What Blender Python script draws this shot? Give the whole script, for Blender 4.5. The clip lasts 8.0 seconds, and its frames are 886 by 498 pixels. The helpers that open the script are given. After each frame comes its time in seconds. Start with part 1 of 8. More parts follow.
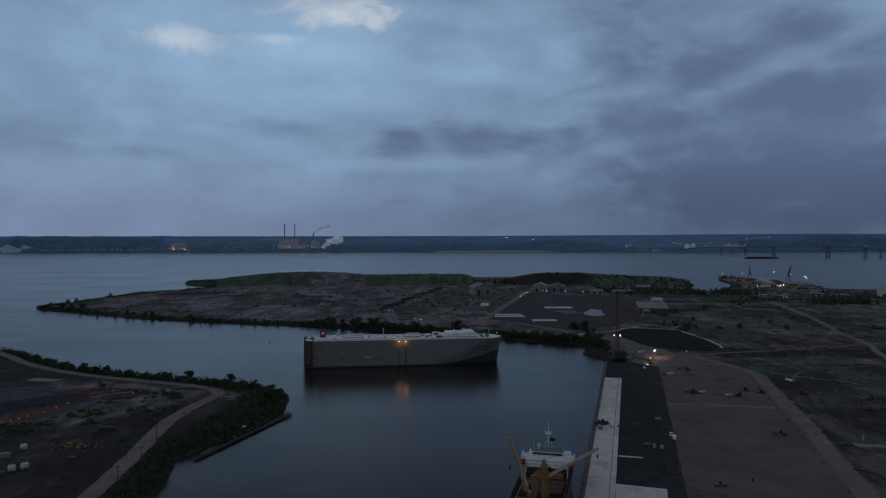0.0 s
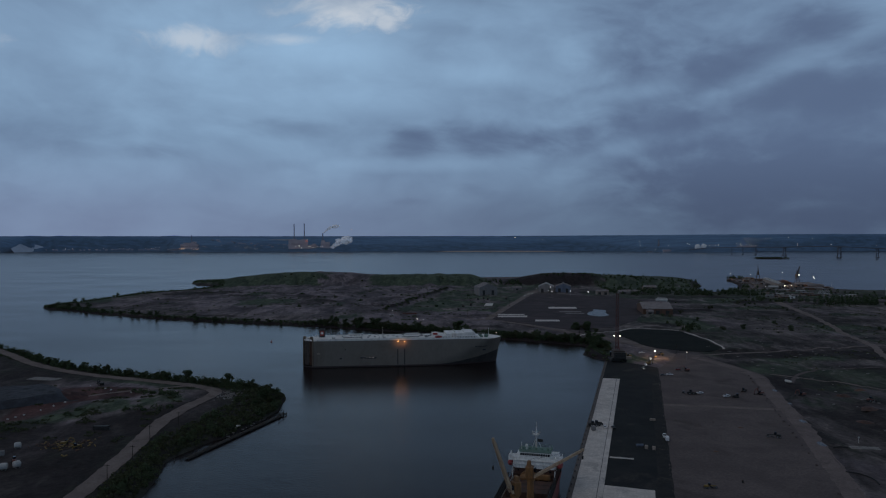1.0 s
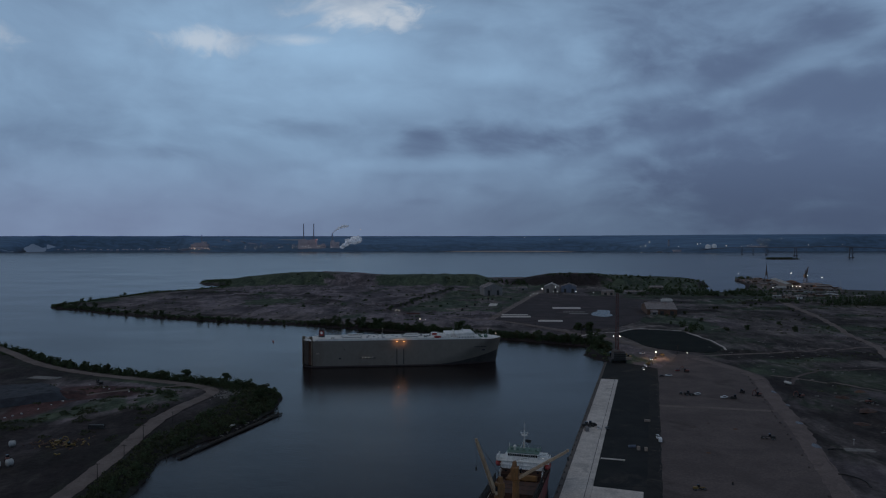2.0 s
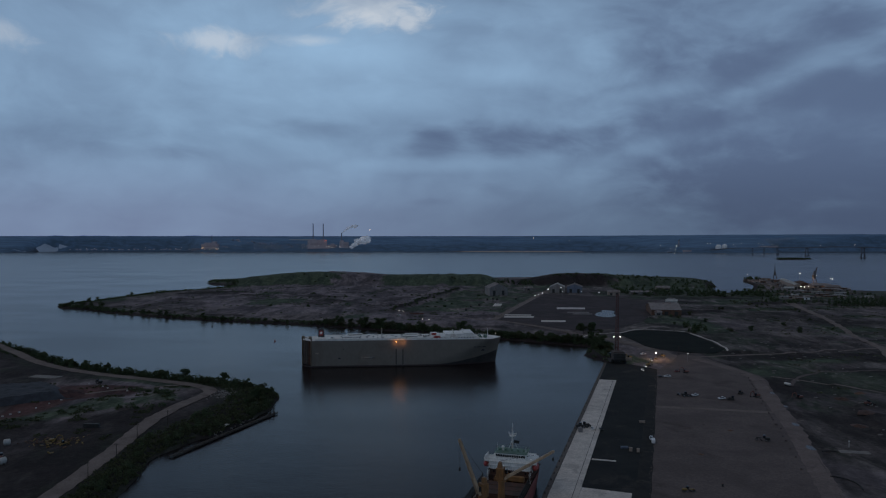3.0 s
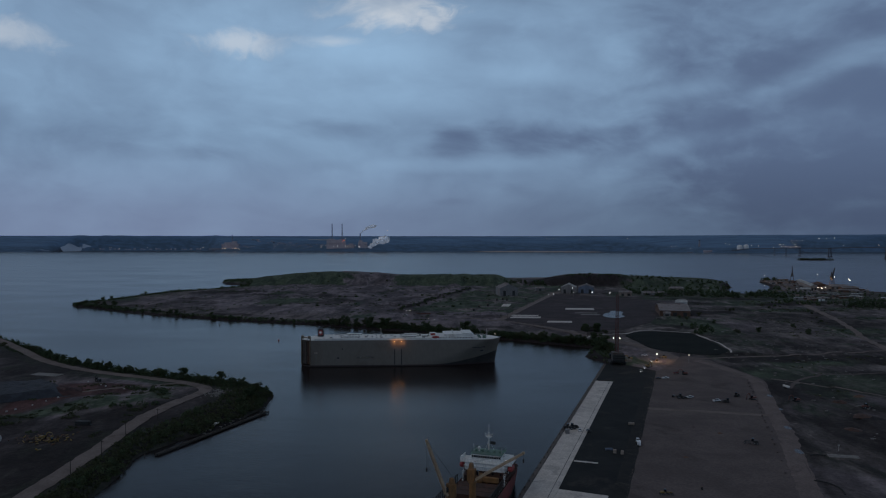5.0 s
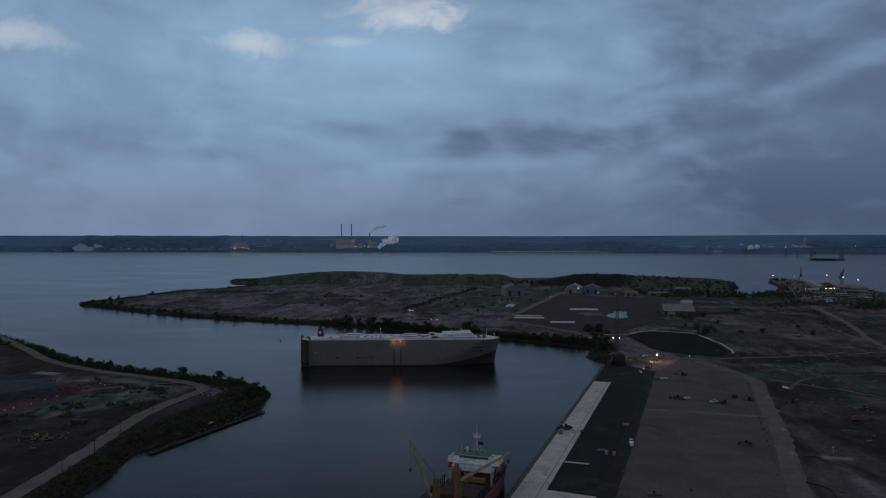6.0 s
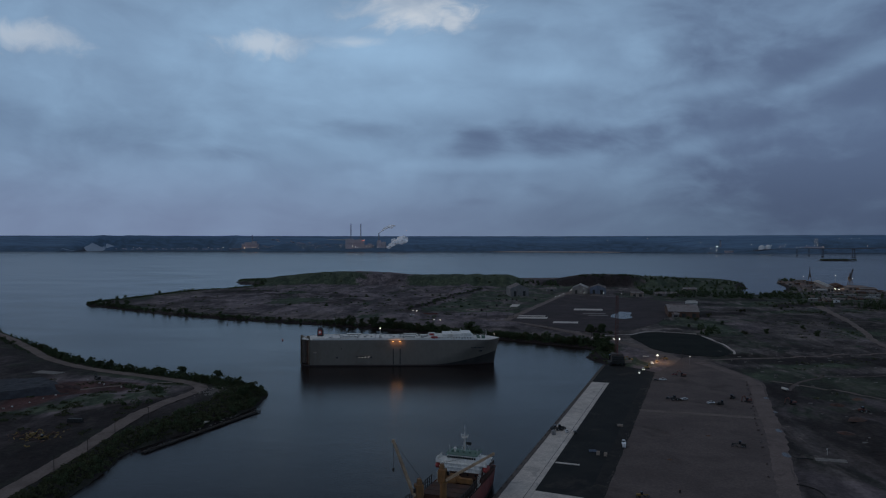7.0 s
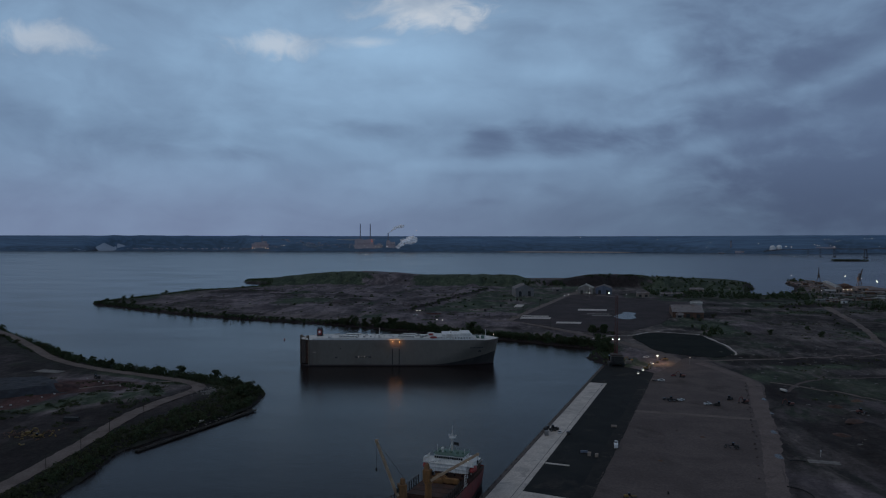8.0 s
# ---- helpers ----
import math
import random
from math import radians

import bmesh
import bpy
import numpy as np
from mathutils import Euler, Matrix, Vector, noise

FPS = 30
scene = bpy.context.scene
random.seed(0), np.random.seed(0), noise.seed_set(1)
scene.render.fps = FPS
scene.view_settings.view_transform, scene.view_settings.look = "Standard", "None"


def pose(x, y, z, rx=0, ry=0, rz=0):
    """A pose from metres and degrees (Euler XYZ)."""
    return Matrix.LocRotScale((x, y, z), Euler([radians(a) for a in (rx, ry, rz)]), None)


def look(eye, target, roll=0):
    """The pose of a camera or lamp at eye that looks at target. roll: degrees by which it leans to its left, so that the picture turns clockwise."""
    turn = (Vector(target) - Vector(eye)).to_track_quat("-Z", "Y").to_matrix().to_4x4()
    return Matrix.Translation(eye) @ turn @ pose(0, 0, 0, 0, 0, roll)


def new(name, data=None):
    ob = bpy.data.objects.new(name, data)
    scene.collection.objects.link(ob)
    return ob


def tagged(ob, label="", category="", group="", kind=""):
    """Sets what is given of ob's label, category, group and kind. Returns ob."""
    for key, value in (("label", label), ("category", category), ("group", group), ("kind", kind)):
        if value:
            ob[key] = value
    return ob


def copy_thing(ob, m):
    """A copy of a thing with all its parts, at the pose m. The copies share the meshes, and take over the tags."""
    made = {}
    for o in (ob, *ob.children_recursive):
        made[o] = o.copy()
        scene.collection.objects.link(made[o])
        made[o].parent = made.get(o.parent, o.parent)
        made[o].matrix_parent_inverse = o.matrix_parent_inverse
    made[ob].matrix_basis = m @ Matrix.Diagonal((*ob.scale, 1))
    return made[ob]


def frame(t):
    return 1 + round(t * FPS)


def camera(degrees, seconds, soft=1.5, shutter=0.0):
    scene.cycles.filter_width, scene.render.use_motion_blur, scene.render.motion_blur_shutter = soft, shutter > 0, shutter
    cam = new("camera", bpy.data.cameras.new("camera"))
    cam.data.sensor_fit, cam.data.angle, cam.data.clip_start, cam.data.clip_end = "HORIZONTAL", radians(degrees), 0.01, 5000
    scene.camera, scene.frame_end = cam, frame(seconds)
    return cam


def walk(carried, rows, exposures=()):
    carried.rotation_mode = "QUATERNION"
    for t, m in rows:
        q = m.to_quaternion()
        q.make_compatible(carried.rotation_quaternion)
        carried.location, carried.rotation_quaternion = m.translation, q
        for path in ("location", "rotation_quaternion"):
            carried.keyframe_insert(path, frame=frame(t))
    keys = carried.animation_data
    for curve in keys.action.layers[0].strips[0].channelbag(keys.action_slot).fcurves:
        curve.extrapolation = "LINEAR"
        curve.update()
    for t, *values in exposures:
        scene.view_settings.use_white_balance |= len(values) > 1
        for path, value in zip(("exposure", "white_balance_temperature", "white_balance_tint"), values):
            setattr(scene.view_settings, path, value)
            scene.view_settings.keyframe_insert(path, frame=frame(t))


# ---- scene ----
cam = camera(61.1, 8.0, soft=1.15)
PATH = [
    (0, (-11.387, -1.438, 121.585), (-11.70, 98.54, 119.33), -0.03),
    (0.5, (-5.990, -1.296, 121.635), (-7.03, 98.67, 119.38), -0.02),
    (1, (-0.634, -1.124, 121.685), (-2.39, 98.82, 119.43), -0.01),
    (1.5, (4.687, -0.922, 121.733), (2.21, 99.01, 119.48), -0.00),
    (3, (20.489, -0.136, 121.872), (15.85, 99.71, 119.62), 0.02),
    (3.5, (25.721, 0.186, 121.916), (20.36, 99.99, 119.67), 0.03),
    (4, (30.943, 0.538, 121.960), (24.86, 100.31, 119.71), 0.04),
    (4.5, (36.162, 0.920, 122.002), (29.36, 100.64, 119.75), 0.05),
    (6, (51.847, 2.247, 122.123), (42.88, 101.81, 119.87), 0.07),
    (6.5, (57.103, 2.750, 122.161), (47.41, 102.25, 119.91), 0.08),
    (7, (62.382, 3.282, 122.199), (51.97, 102.72, 119.95), 0.08),
    (7.5, (67.688, 3.845, 122.235), (56.56, 103.21, 119.99), 0.09),
    (8, (73.027, 4.437, 122.270), (61.17, 103.73, 120.02), 0.10),
]
walk(cam, [(t, look(eye, target, roll)) for t, eye, target, roll in PATH], exposures=[(0.0, -2.0)])

# ---- world, sun ----
SUN_ELEVATION, SUN_AZIMUTH = 38.0, -110.0     # the cloud's brightest side, west of the harbour (degrees)


class Tree:
    """Short ways to add nodes to a node tree."""

    def __init__(self, tree):
        self.tree = tree
        tree.nodes.clear()

    def add(self, kind, operation="", attribute=""):
        node = self.tree.nodes.new(kind)
        if operation:
            node.operation = operation
        if attribute:
            node.attribute_name = attribute
        return node

    def join(self, out, socket):
        self.tree.links.new(out, socket)

    def give(self, socket, value):
        if isinstance(value, bpy.types.NodeSocket):
            self.join(value, socket)
        elif value is not None:
            if socket.type == "RGBA" and len(value) == 3:
                value = (*value, 1.0)
            socket.default_value = value

    def math(self, op, a, b=None, c=None, clamp=False):
        node = self.add("ShaderNodeMath", op)
        node.use_clamp = clamp
        for k, v in enumerate((a, b, c)):
            self.give(node.inputs[k], v)
        return node.outputs[0]

    def vec(self, op, a, b=None):
        node = self.add("ShaderNodeVectorMath", op)
        for k, v in enumerate((a, b)):
            self.give(node.inputs[k], v)
        return node.outputs["Value"] if op in ("DOT_PRODUCT", "LENGTH", "DISTANCE") else node.outputs["Vector"]

    def noise(self, vector, scale, detail=4.0, rough=0.55, distortion=0.0, color=False):
        node = self.add("ShaderNodeTexNoise")
        self.give(node.inputs["Vector"], vector)
        for key, v in (("Scale", scale), ("Detail", detail), ("Roughness", rough), ("Distortion", distortion)):
            node.inputs[key].default_value = v
        return node.outputs["Color" if color else "Fac"]

    def span(self, value, a, b, lo=0.0, hi=1.0, smooth=True):
        node = self.add("ShaderNodeMapRange")
        node.interpolation_type = "SMOOTHSTEP" if smooth else "LINEAR"
        for k, v in enumerate((value, a, b, lo, hi)):
            self.give(node.inputs[k], v)
        return node.outputs[0]

    def mix(self, fac, a, b, blend="MIX"):
        node = self.add("ShaderNodeMix")
        node.data_type, node.blend_type = "RGBA", blend
        for key, v in ((0, fac), (6, a), (7, b)):
            self.give(node.inputs[key], v)
        return node.outputs[2]


def aim(px, py):
    """The unit direction towards azimuth px (degrees to the right of north) and elevation py."""
    a, e = radians(px), radians(py)
    return (math.sin(a) * math.cos(e), math.cos(a) * math.cos(e), math.sin(e))


def make_world():
    world = bpy.data.worlds.new("dusk_sky")
    world.use_nodes = True
    scene.world = world
    n = Tree(world.node_tree)
    way = n.add("ShaderNodeTexCoord").outputs["Generated"]
    sep = n.add("ShaderNodeSeparateXYZ")
    n.join(way, sep.inputs[0])
    x, y, z = sep.outputs
    up = n.math("MAXIMUM", z, 0.0)
    # clouds lie in flat layers: stretch them sideways, and let slow noise bend them
    flat = n.add("ShaderNodeMapping")
    n.join(way, flat.inputs["Vector"])
    flat.inputs["Scale"].default_value = (1.0, 1.0, 2.2)
    flat.inputs["Rotation"].default_value = (0.0, radians(-13.0), 0.0)
    bend = n.vec("SCALE", n.vec("SUBTRACT", n.noise(flat.outputs[0], 2.1, 3.0, color=True), (0.5, 0.5, 0.5)))
    bend.node.inputs["Scale"].default_value = 0.24
    p = n.vec("ADD", flat.outputs[0], bend)
    big = n.noise(p, 3.1, 4.0, 0.42, 0.1)
    mid = n.noise(n.vec("ADD", p, (3.1, 1.7, 0.4)), 8.5, 4.0, 0.47, 0.15)
    wisp = n.noise(n.vec("ADD", p, (9.0, 2.0, 5.0)), 21.0, 4.0, 0.55, 0.2)
    puff = n.noise(n.vec("ADD", n.vec("MULTIPLY", way, (1.0, 1.0, 1.5)), bend), 24.0, 5.0, 0.6, 0.5)

    def spot(az, el, wide, high, ragged=0.5, tilt=0.0, torn=0.0, soft=0.1):
        """1 in the middle of a patch of sky, 0 outside it."""
        c = Vector(aim(az, el))
        side = Vector((c.y, -c.x, 0)).normalized()
        top = side.cross(c)
        side, top = side * math.cos(radians(tilt)) + top * math.sin(radians(tilt)), top * math.cos(radians(tilt)) - side * math.sin(radians(tilt))
        a = n.math("DIVIDE", n.vec("DOT_PRODUCT", way, side), math.tan(radians(wide)))
        b = n.math("DIVIDE", n.vec("DOT_PRODUCT", way, top), math.tan(radians(high)))
        front = n.math("GREATER_THAN", n.vec("DOT_PRODUCT", way, c), 0.0)
        d = n.math("SQRT", n.math("ADD", n.math("MULTIPLY", a, a), n.math("MULTIPLY", b, b)))
        d = n.math("ADD", d, n.math("MULTIPLY", n.math("SUBTRACT", mid, 0.5), 2.4 * ragged))
        d = n.math("ADD", d, n.math("MULTIPLY", n.math("SUBTRACT", wisp, 0.5), 1.3 * ragged))
        if torn:
            d = n.math("ADD", d, n.math("MULTIPLY", n.math("SUBTRACT", puff, 0.5), torn))
        return n.math("MULTIPLY", n.span(d, 1.3, soft), front)

    # how thin the cloud is: a base value, uneven at three sizes, with the thin and thick places of this evening
    thin = n.math("MULTIPLY_ADD", n.math("SUBTRACT", big, 0.5), 0.45, SKY_BASE)
    thin = n.math("ADD", thin, n.math("MULTIPLY", n.math("SUBTRACT", mid, 0.5), 0.74))
    thin = n.math("ADD", thin, n.math("MULTIPLY", n.math("SUBTRACT", wisp, 0.5), 0.20))
    thin = n.math("ADD", thin, n.math("MULTIPLY", n.math("SUBTRACT", puff, 0.5), 0.14))
    for az, el, wide, high, amount, tilt in SKY_PLACES:
        thin = n.math("ADD", thin, n.math("MULTIPLY", spot(az, el, wide, high, 0.16 if wide > 9 else 0.42, tilt), amount))
    thin = n.math("SMOOTH_MAX", n.math("MINIMUM", thin, 1.15), 0.06, 0.22)
    cloud = n.add("ShaderNodeMix")
    cloud.data_type, cloud.clamp_factor = "RGBA", False
    n.join(thin, cloud.inputs[0])
    n.give(cloud.inputs[6], SKY_DARK)
    n.give(cloud.inputs[7], SKY_PALE)
    cloud = cloud.outputs[2]
    haze = n.span(up, 0.0, 0.13, 1.0, 0.0)
    warm = n.span(n.math("ARCTAN2", x, y), radians(-27), radians(20), 1.0, 0.0)
    cloud = n.mix(n.math("MULTIPLY", haze, 0.62), cloud, n.mix(warm, SKY_LOW_RIGHT, SKY_LOW_LEFT))
    # breaks in the cloud, with the brighter evening sky behind
    gaps = None
    for az, el, wide, high, amount in SKY_GAPS:
        gap = n.math("MULTIPLY", spot(az, el, wide, high, 0.45, 0, 1.9, 0.2), amount)
        gaps = gap if gaps is None else n.math("MAXIMUM", gaps, gap)
    air = n.add("ShaderNodeTexSky")
    air.sky_type, air.sun_disc = "NISHITA", False
    air.sun_elevation, air.sun_rotation = radians(SUN_ELEVATION), radians(SUN_AZIMUTH)
    clear = n.vec("SCALE", air.outputs[0])
    clear.node.inputs["Scale"].default_value = 0.10
    clear = n.mix(0.92, clear, SKY_BREAK)
    gaps = n.math("MULTIPLY", gaps, n.span(mid, 0.25, 0.55, 0.35, 0.9))
    color = n.mix(gaps, cloud, clear)
    # thick even cloud overhead, greyer than the open west
    lift = n.span(up, 0.25, 0.48, 1.0, SKY_ZENITH)
    color = n.mix(n.span(up, 0.30, 0.85, 0.0, 0.75), color, SKY_OVERHEAD)
    color = n.vec("SCALE", color)
    n.join(lift, color.node.inputs["Scale"])
    back = n.add("ShaderNodeBackground")
    n.join(color, back.inputs["Color"])
    back.inputs["Strength"].default_value = SKY_STRENGTH
    out = n.add("ShaderNodeOutputWorld")
    n.join(back.outputs[0], out.inputs[0])


SKY_STRENGTH, SKY_ZENITH = 1.52, 0.50
SKY_PALE = (0.77, 1.20, 1.72)
SKY_DARK = (0.225, 0.325, 0.575)
SKY_LOW_LEFT = (0.48, 0.585, 0.92)
SKY_LOW_RIGHT = (0.115, 0.155, 0.275)
SKY_OVERHEAD = (0.66, 0.70, 0.80)
SKY_BREAK = (1.75, 1.85, 1.98)
SKY_BASE = 0.46
# thin (plus) and thick (minus) places of the cloud: azimuth, elevation, half width and height in degrees, how much, tilt
SKY_GAPS = [(-7.9, 16.4, 4.3, 1.4, 0.85), (-19.3, 13.6, 3.1, 0.9, 0.6), (-13.0, 14.0, 2.5, 0.4, 0.4), (-34.8, 12.9, 3.1, 1.1, 0.52), (-5.4, 15.5, 1.0, 0.7, 0.9)]
SKY_PLACES = [
    (-14.7, 13.3, 16.7, 6.1, 0.38, 0), (26.1, 6.7, 15.2, 9.6, -0.4, 0), (26.8, 2.5, 12.4, 3.7, -0.22, 0), (1.5, 7.1, 4.9, 1.4, -0.36, -3),
    (-3.4, 6.7, 2.3, 1.4, -0.16, 0), (-13.0, 7.7, 4.0, 0.9, -0.18, 0), (-23.8, 5.7, 4.8, 0.7, -0.16, 0), (-12.6, 5.0, 1.9, 0.5, -0.12, 0),
    (1.3, 3.1, 1.7, 0.7, -0.17, 0), (-3.9, 2.3, 1.5, 0.3, -0.1, 0), (12.6, 12.3, 5.2, 1.0, -0.14, 0), (9.2, 7.5, 3.7, 0.8, -0.16, 5),
    (19.2, 3.9, 6.7, 0.9, -0.2, 3), (-0.7, 14.6, 3.1, 1.7, -0.16, 20), (26.0, 13.9, 2.2, 1.8, -0.22, 0), (-28.9, 10.0, 4.2, 1.9, -0.06, 0),
    (-3.7, 5.1, 8.1, 0.6, 0.16, 0), (1.5, 11.8, 4.6, 0.9, 0.12, -3), (13.4, 10.2, 4.4, 0.64, 0.16, 5), (22.0, 10.8, 7.2, 1.0, 0.2, 20),
    (16.5, 6.9, 6.8, 0.75, 0.15, 10), (9.5, 4.9, 4.6, 0.9, 0.12, 25), (-9.6, 13.2, 5.8, 1.2, 0.14, 0), (-7.1, 9.8, 6.7, 1.3, 0.08, 0),
    (-32.0, 10.8, 3.3, 2.2, 0.06, 0), (-7.0, 3.6, 13.0, 3.2, 0.16, 0), (14.0, 9.5, 6.0, 8.0, -0.12, 0), (27.5, 13.5, 7.0, 1.6, 0.12, 14),
]
make_world()

sun = new("sun", bpy.data.lights.new("sun", "SUN"))
sun.data.energy, sun.data.angle, sun.data.color = 0.75, radians(30), (1.0, 0.88, 0.78)
sun.matrix_world = look(Vector(aim(SUN_AZIMUTH, SUN_ELEVATION)) * 100, (0, 0, 0))

# ---- materials ----
def surf(name, pale, dark, size=1.0, rough=0.7, metal=0.0, bump=0.15, fine=0.2, coords="Object", third=None, streak=1.0, spec=0.5, grainy=0.55):
    """A worn surface: two colours mixed by slow noise of the given size in metres, fine grain on top, optional stains of a third colour."""
    mat = bpy.data.materials.new(name)
    mat.use_nodes = True
    n = Tree(mat.node_tree)
    if coords == "World":
        p = n.add("ShaderNodeNewGeometry").outputs["Position"]
    else:
        p = n.add("ShaderNodeTexCoord").outputs["Object"]
    if streak != 1.0:
        stretch = n.add("ShaderNodeMapping")
        n.join(p, stretch.inputs["Vector"])
        stretch.inputs["Scale"].default_value = (1.0, 1.0, 1.0 / streak)
        p = stretch.outputs[0]
    slow = n.noise(p, 1.0 / size, 5.0, 0.6, 0.3)
    grain = n.noise(p, 1.0 / (size * fine), 4.0, 0.65)
    color = n.mix(n.span(slow, 0.32, 0.68), pale, dark)
    if third:
        blot = n.noise(n.vec("ADD", p, (31.0, 7.0, 3.0)), 0.6 / size, 6.0, 0.65, 0.6)
        color = n.mix(n.span(blot, 0.56, 0.70), color, third)
    color = n.mix(grainy, color, n.mix(n.span(grain, 0.3, 0.7), (0.62, 0.62, 0.62), (1.25, 1.25, 1.25)), "MULTIPLY")
    spread = n.add("ShaderNodeObjectInfo").outputs["Random"]
    color = n.mix(0.25, color, n.mix(spread, (0.75, 0.75, 0.75), (1.2, 1.2, 1.2)), "MULTIPLY")
    bsdf = n.add("ShaderNodeBsdfPrincipled")
    n.join(color, bsdf.inputs["Base Color"])
    bsdf.inputs["Metallic"].default_value = metal
    bsdf.inputs["Specular IOR Level"].default_value = spec
    n.join(n.span(grain, 0.3, 0.7, rough - 0.1, min(1.0, rough + 0.1)), bsdf.inputs["Roughness"])
    if bump:
        b = n.add("ShaderNodeBump")
        b.inputs["Strength"].default_value = bump
        b.inputs["Distance"].default_value = size * fine
        n.join(grain, b.inputs["Height"])
        n.join(b.outputs[0], bsdf.inputs["Normal"])
    out = n.add("ShaderNodeOutputMaterial")
    n.join(bsdf.outputs[0], out.inputs[0])
    return mat


def glow(name, color, strength):
    mat = bpy.data.materials.new(name)
    mat.use_nodes = True
    n = Tree(mat.node_tree)
    e = n.add("ShaderNodeEmission")
    e.inputs["Color"].default_value = (*color, 1)
    e.inputs["Strength"].default_value = strength
    out = n.add("ShaderNodeOutputMaterial")
    n.join(e.outputs[0], out.inputs[0])
    return mat


def make_ground_material():
    """Slag soil, red soil, rough grass and dark scrub, by the sheet's own zone weights, broken up at two scales; far
    woods with painted haze.
    """
    mat = bpy.data.materials.new("ground_soil")
    mat.use_nodes = True
    n = Tree(mat.node_tree)
    p = n.add("ShaderNodeNewGeometry").outputs["Position"]
    flatp = n.vec("MULTIPLY", p, (1.0, 0.38, 1.0))
    broad = n.noise(flatp, 0.011, 7.0, 0.62, 1.0)
    patch = n.noise(flatp, 0.045, 6.0, 0.65, 0.6)
    fine = n.noise(p, 0.35, 5.0, 0.7)
    tracks = n.noise(n.vec("MULTIPLY", p, (0.75, 0.5, 1.0)), 0.055, 4.0, 0.6, 1.2)

    def zone(name):
        return n.add("ShaderNodeAttribute", attribute=name).outputs["Fac"]

    soil = n.mix(n.span(patch, 0.35, 0.65), SOIL_PALE, SOIL_DARK)
    soil = n.mix(n.math("MULTIPLY", n.span(broad, 0.45, 0.65), 0.8), soil, SOIL_RED)
    soil = n.mix(n.math("MULTIPLY", n.span(tracks, 0.57, 0.66), 0.75), soil, SOIL_BARE)
    lumps = n.noise(n.vec("MULTIPLY", p, (1.0, 0.30, 1.0)), 0.021, 6.0, 0.6, 0.9)
    soil = n.mix(0.85, soil, n.mix(n.span(lumps, 0.36, 0.64), (0.74, 0.74, 0.75), (1.4, 1.37, 1.38)), "MULTIPLY")
    red = n.mix(n.span(patch, 0.4, 0.6), SOIL_RED, SOIL_PURPLE)
    red = n.mix(0.85, red, n.mix(n.span(lumps, 0.36, 0.64), (0.58, 0.57, 0.6), (2.0, 1.93, 1.98)), "MULTIPLY")
    soil = n.mix(zone("red"), soil, red)
    soil = n.mix(n.span(n.math("ADD", zone("bare"), n.math("MULTIPLY", n.math("SUBTRACT", patch, 0.5), 1.2)), 0.4, 0.75), soil, SOIL_BARE)
    grass = n.mix(n.span(patch, 0.4, 0.62), GRASS_PALE, GRASS_DARK)
    cover = n.math("ADD", zone("green"), n.math("MULTIPLY", n.math("SUBTRACT", patch, 0.5), 1.6))
    soil = n.mix(n.span(cover, 0.35, 0.65), soil, grass)
    black = n.math("ADD", zone("dark"), n.math("MULTIPLY", n.math("SUBTRACT", patch, 0.5), 0.5))
    soil = n.mix(n.span(black, 0.30, 0.80), soil, SOIL_BLACK)
    soil = n.mix(n.span(n.math("ADD", zone("rust"), n.math("MULTIPLY", n.math("SUBTRACT", patch, 0.5), 0.7)), 0.3, 0.7), soil, n.mix(n.span(lumps, 0.4, 0.6), SOIL_RUST, SOIL_RUST_DARK))
    clods = n.noise(n.vec("MULTIPLY", p, (1.0, 0.5, 1.0)), 0.13, 5.0, 0.68, 0.5)
    soil = n.mix(0.55, soil, n.mix(n.span(clods, 0.36, 0.66), (0.62, 0.62, 0.64), (1.5, 1.46, 1.44)), "MULTIPLY")
    # far woods turn paler and bluer inland: distance haze painted into the colour
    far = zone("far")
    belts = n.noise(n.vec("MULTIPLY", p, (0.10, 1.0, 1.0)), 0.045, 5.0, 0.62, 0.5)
    country = n.mix(n.span(belts, 0.38, 0.62), FAR_HAZY_WOOD, FAR_HAZY_DARK)
    wood = n.mix(n.span(n.noise(n.vec("MULTIPLY", p, (0.3, 1.0, 1.0)), 0.06, 4.0, 0.6), 0.35, 0.65), FAR_HAZY_FRONT, FAR_HAZY_DARK)
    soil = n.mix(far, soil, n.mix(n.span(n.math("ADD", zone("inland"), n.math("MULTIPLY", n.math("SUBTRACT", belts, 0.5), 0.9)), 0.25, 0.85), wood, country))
    color = n.mix(0.6, soil, n.mix(n.span(fine, 0.3, 0.7), (0.6, 0.6, 0.6), (1.3, 1.3, 1.3)), "MULTIPLY")
    bsdf = n.add("ShaderNodeBsdfPrincipled")
    n.join(color, bsdf.inputs["Base Color"])
    bsdf.inputs["Roughness"].default_value = 0.95
    bsdf.inputs["Specular IOR Level"].default_value = 0.1
    b = n.add("ShaderNodeBump")
    b.inputs["Strength"].default_value = 0.5
    b.inputs["Distance"].default_value = 1.0
    n.join(n.math("ADD", fine, n.math("MULTIPLY", patch, 3.0)), b.inputs["Height"])
    n.join(b.outputs[0], bsdf.inputs["Normal"])
    out = n.add("ShaderNodeOutputMaterial")
    n.join(bsdf.outputs[0], out.inputs[0])
    return mat


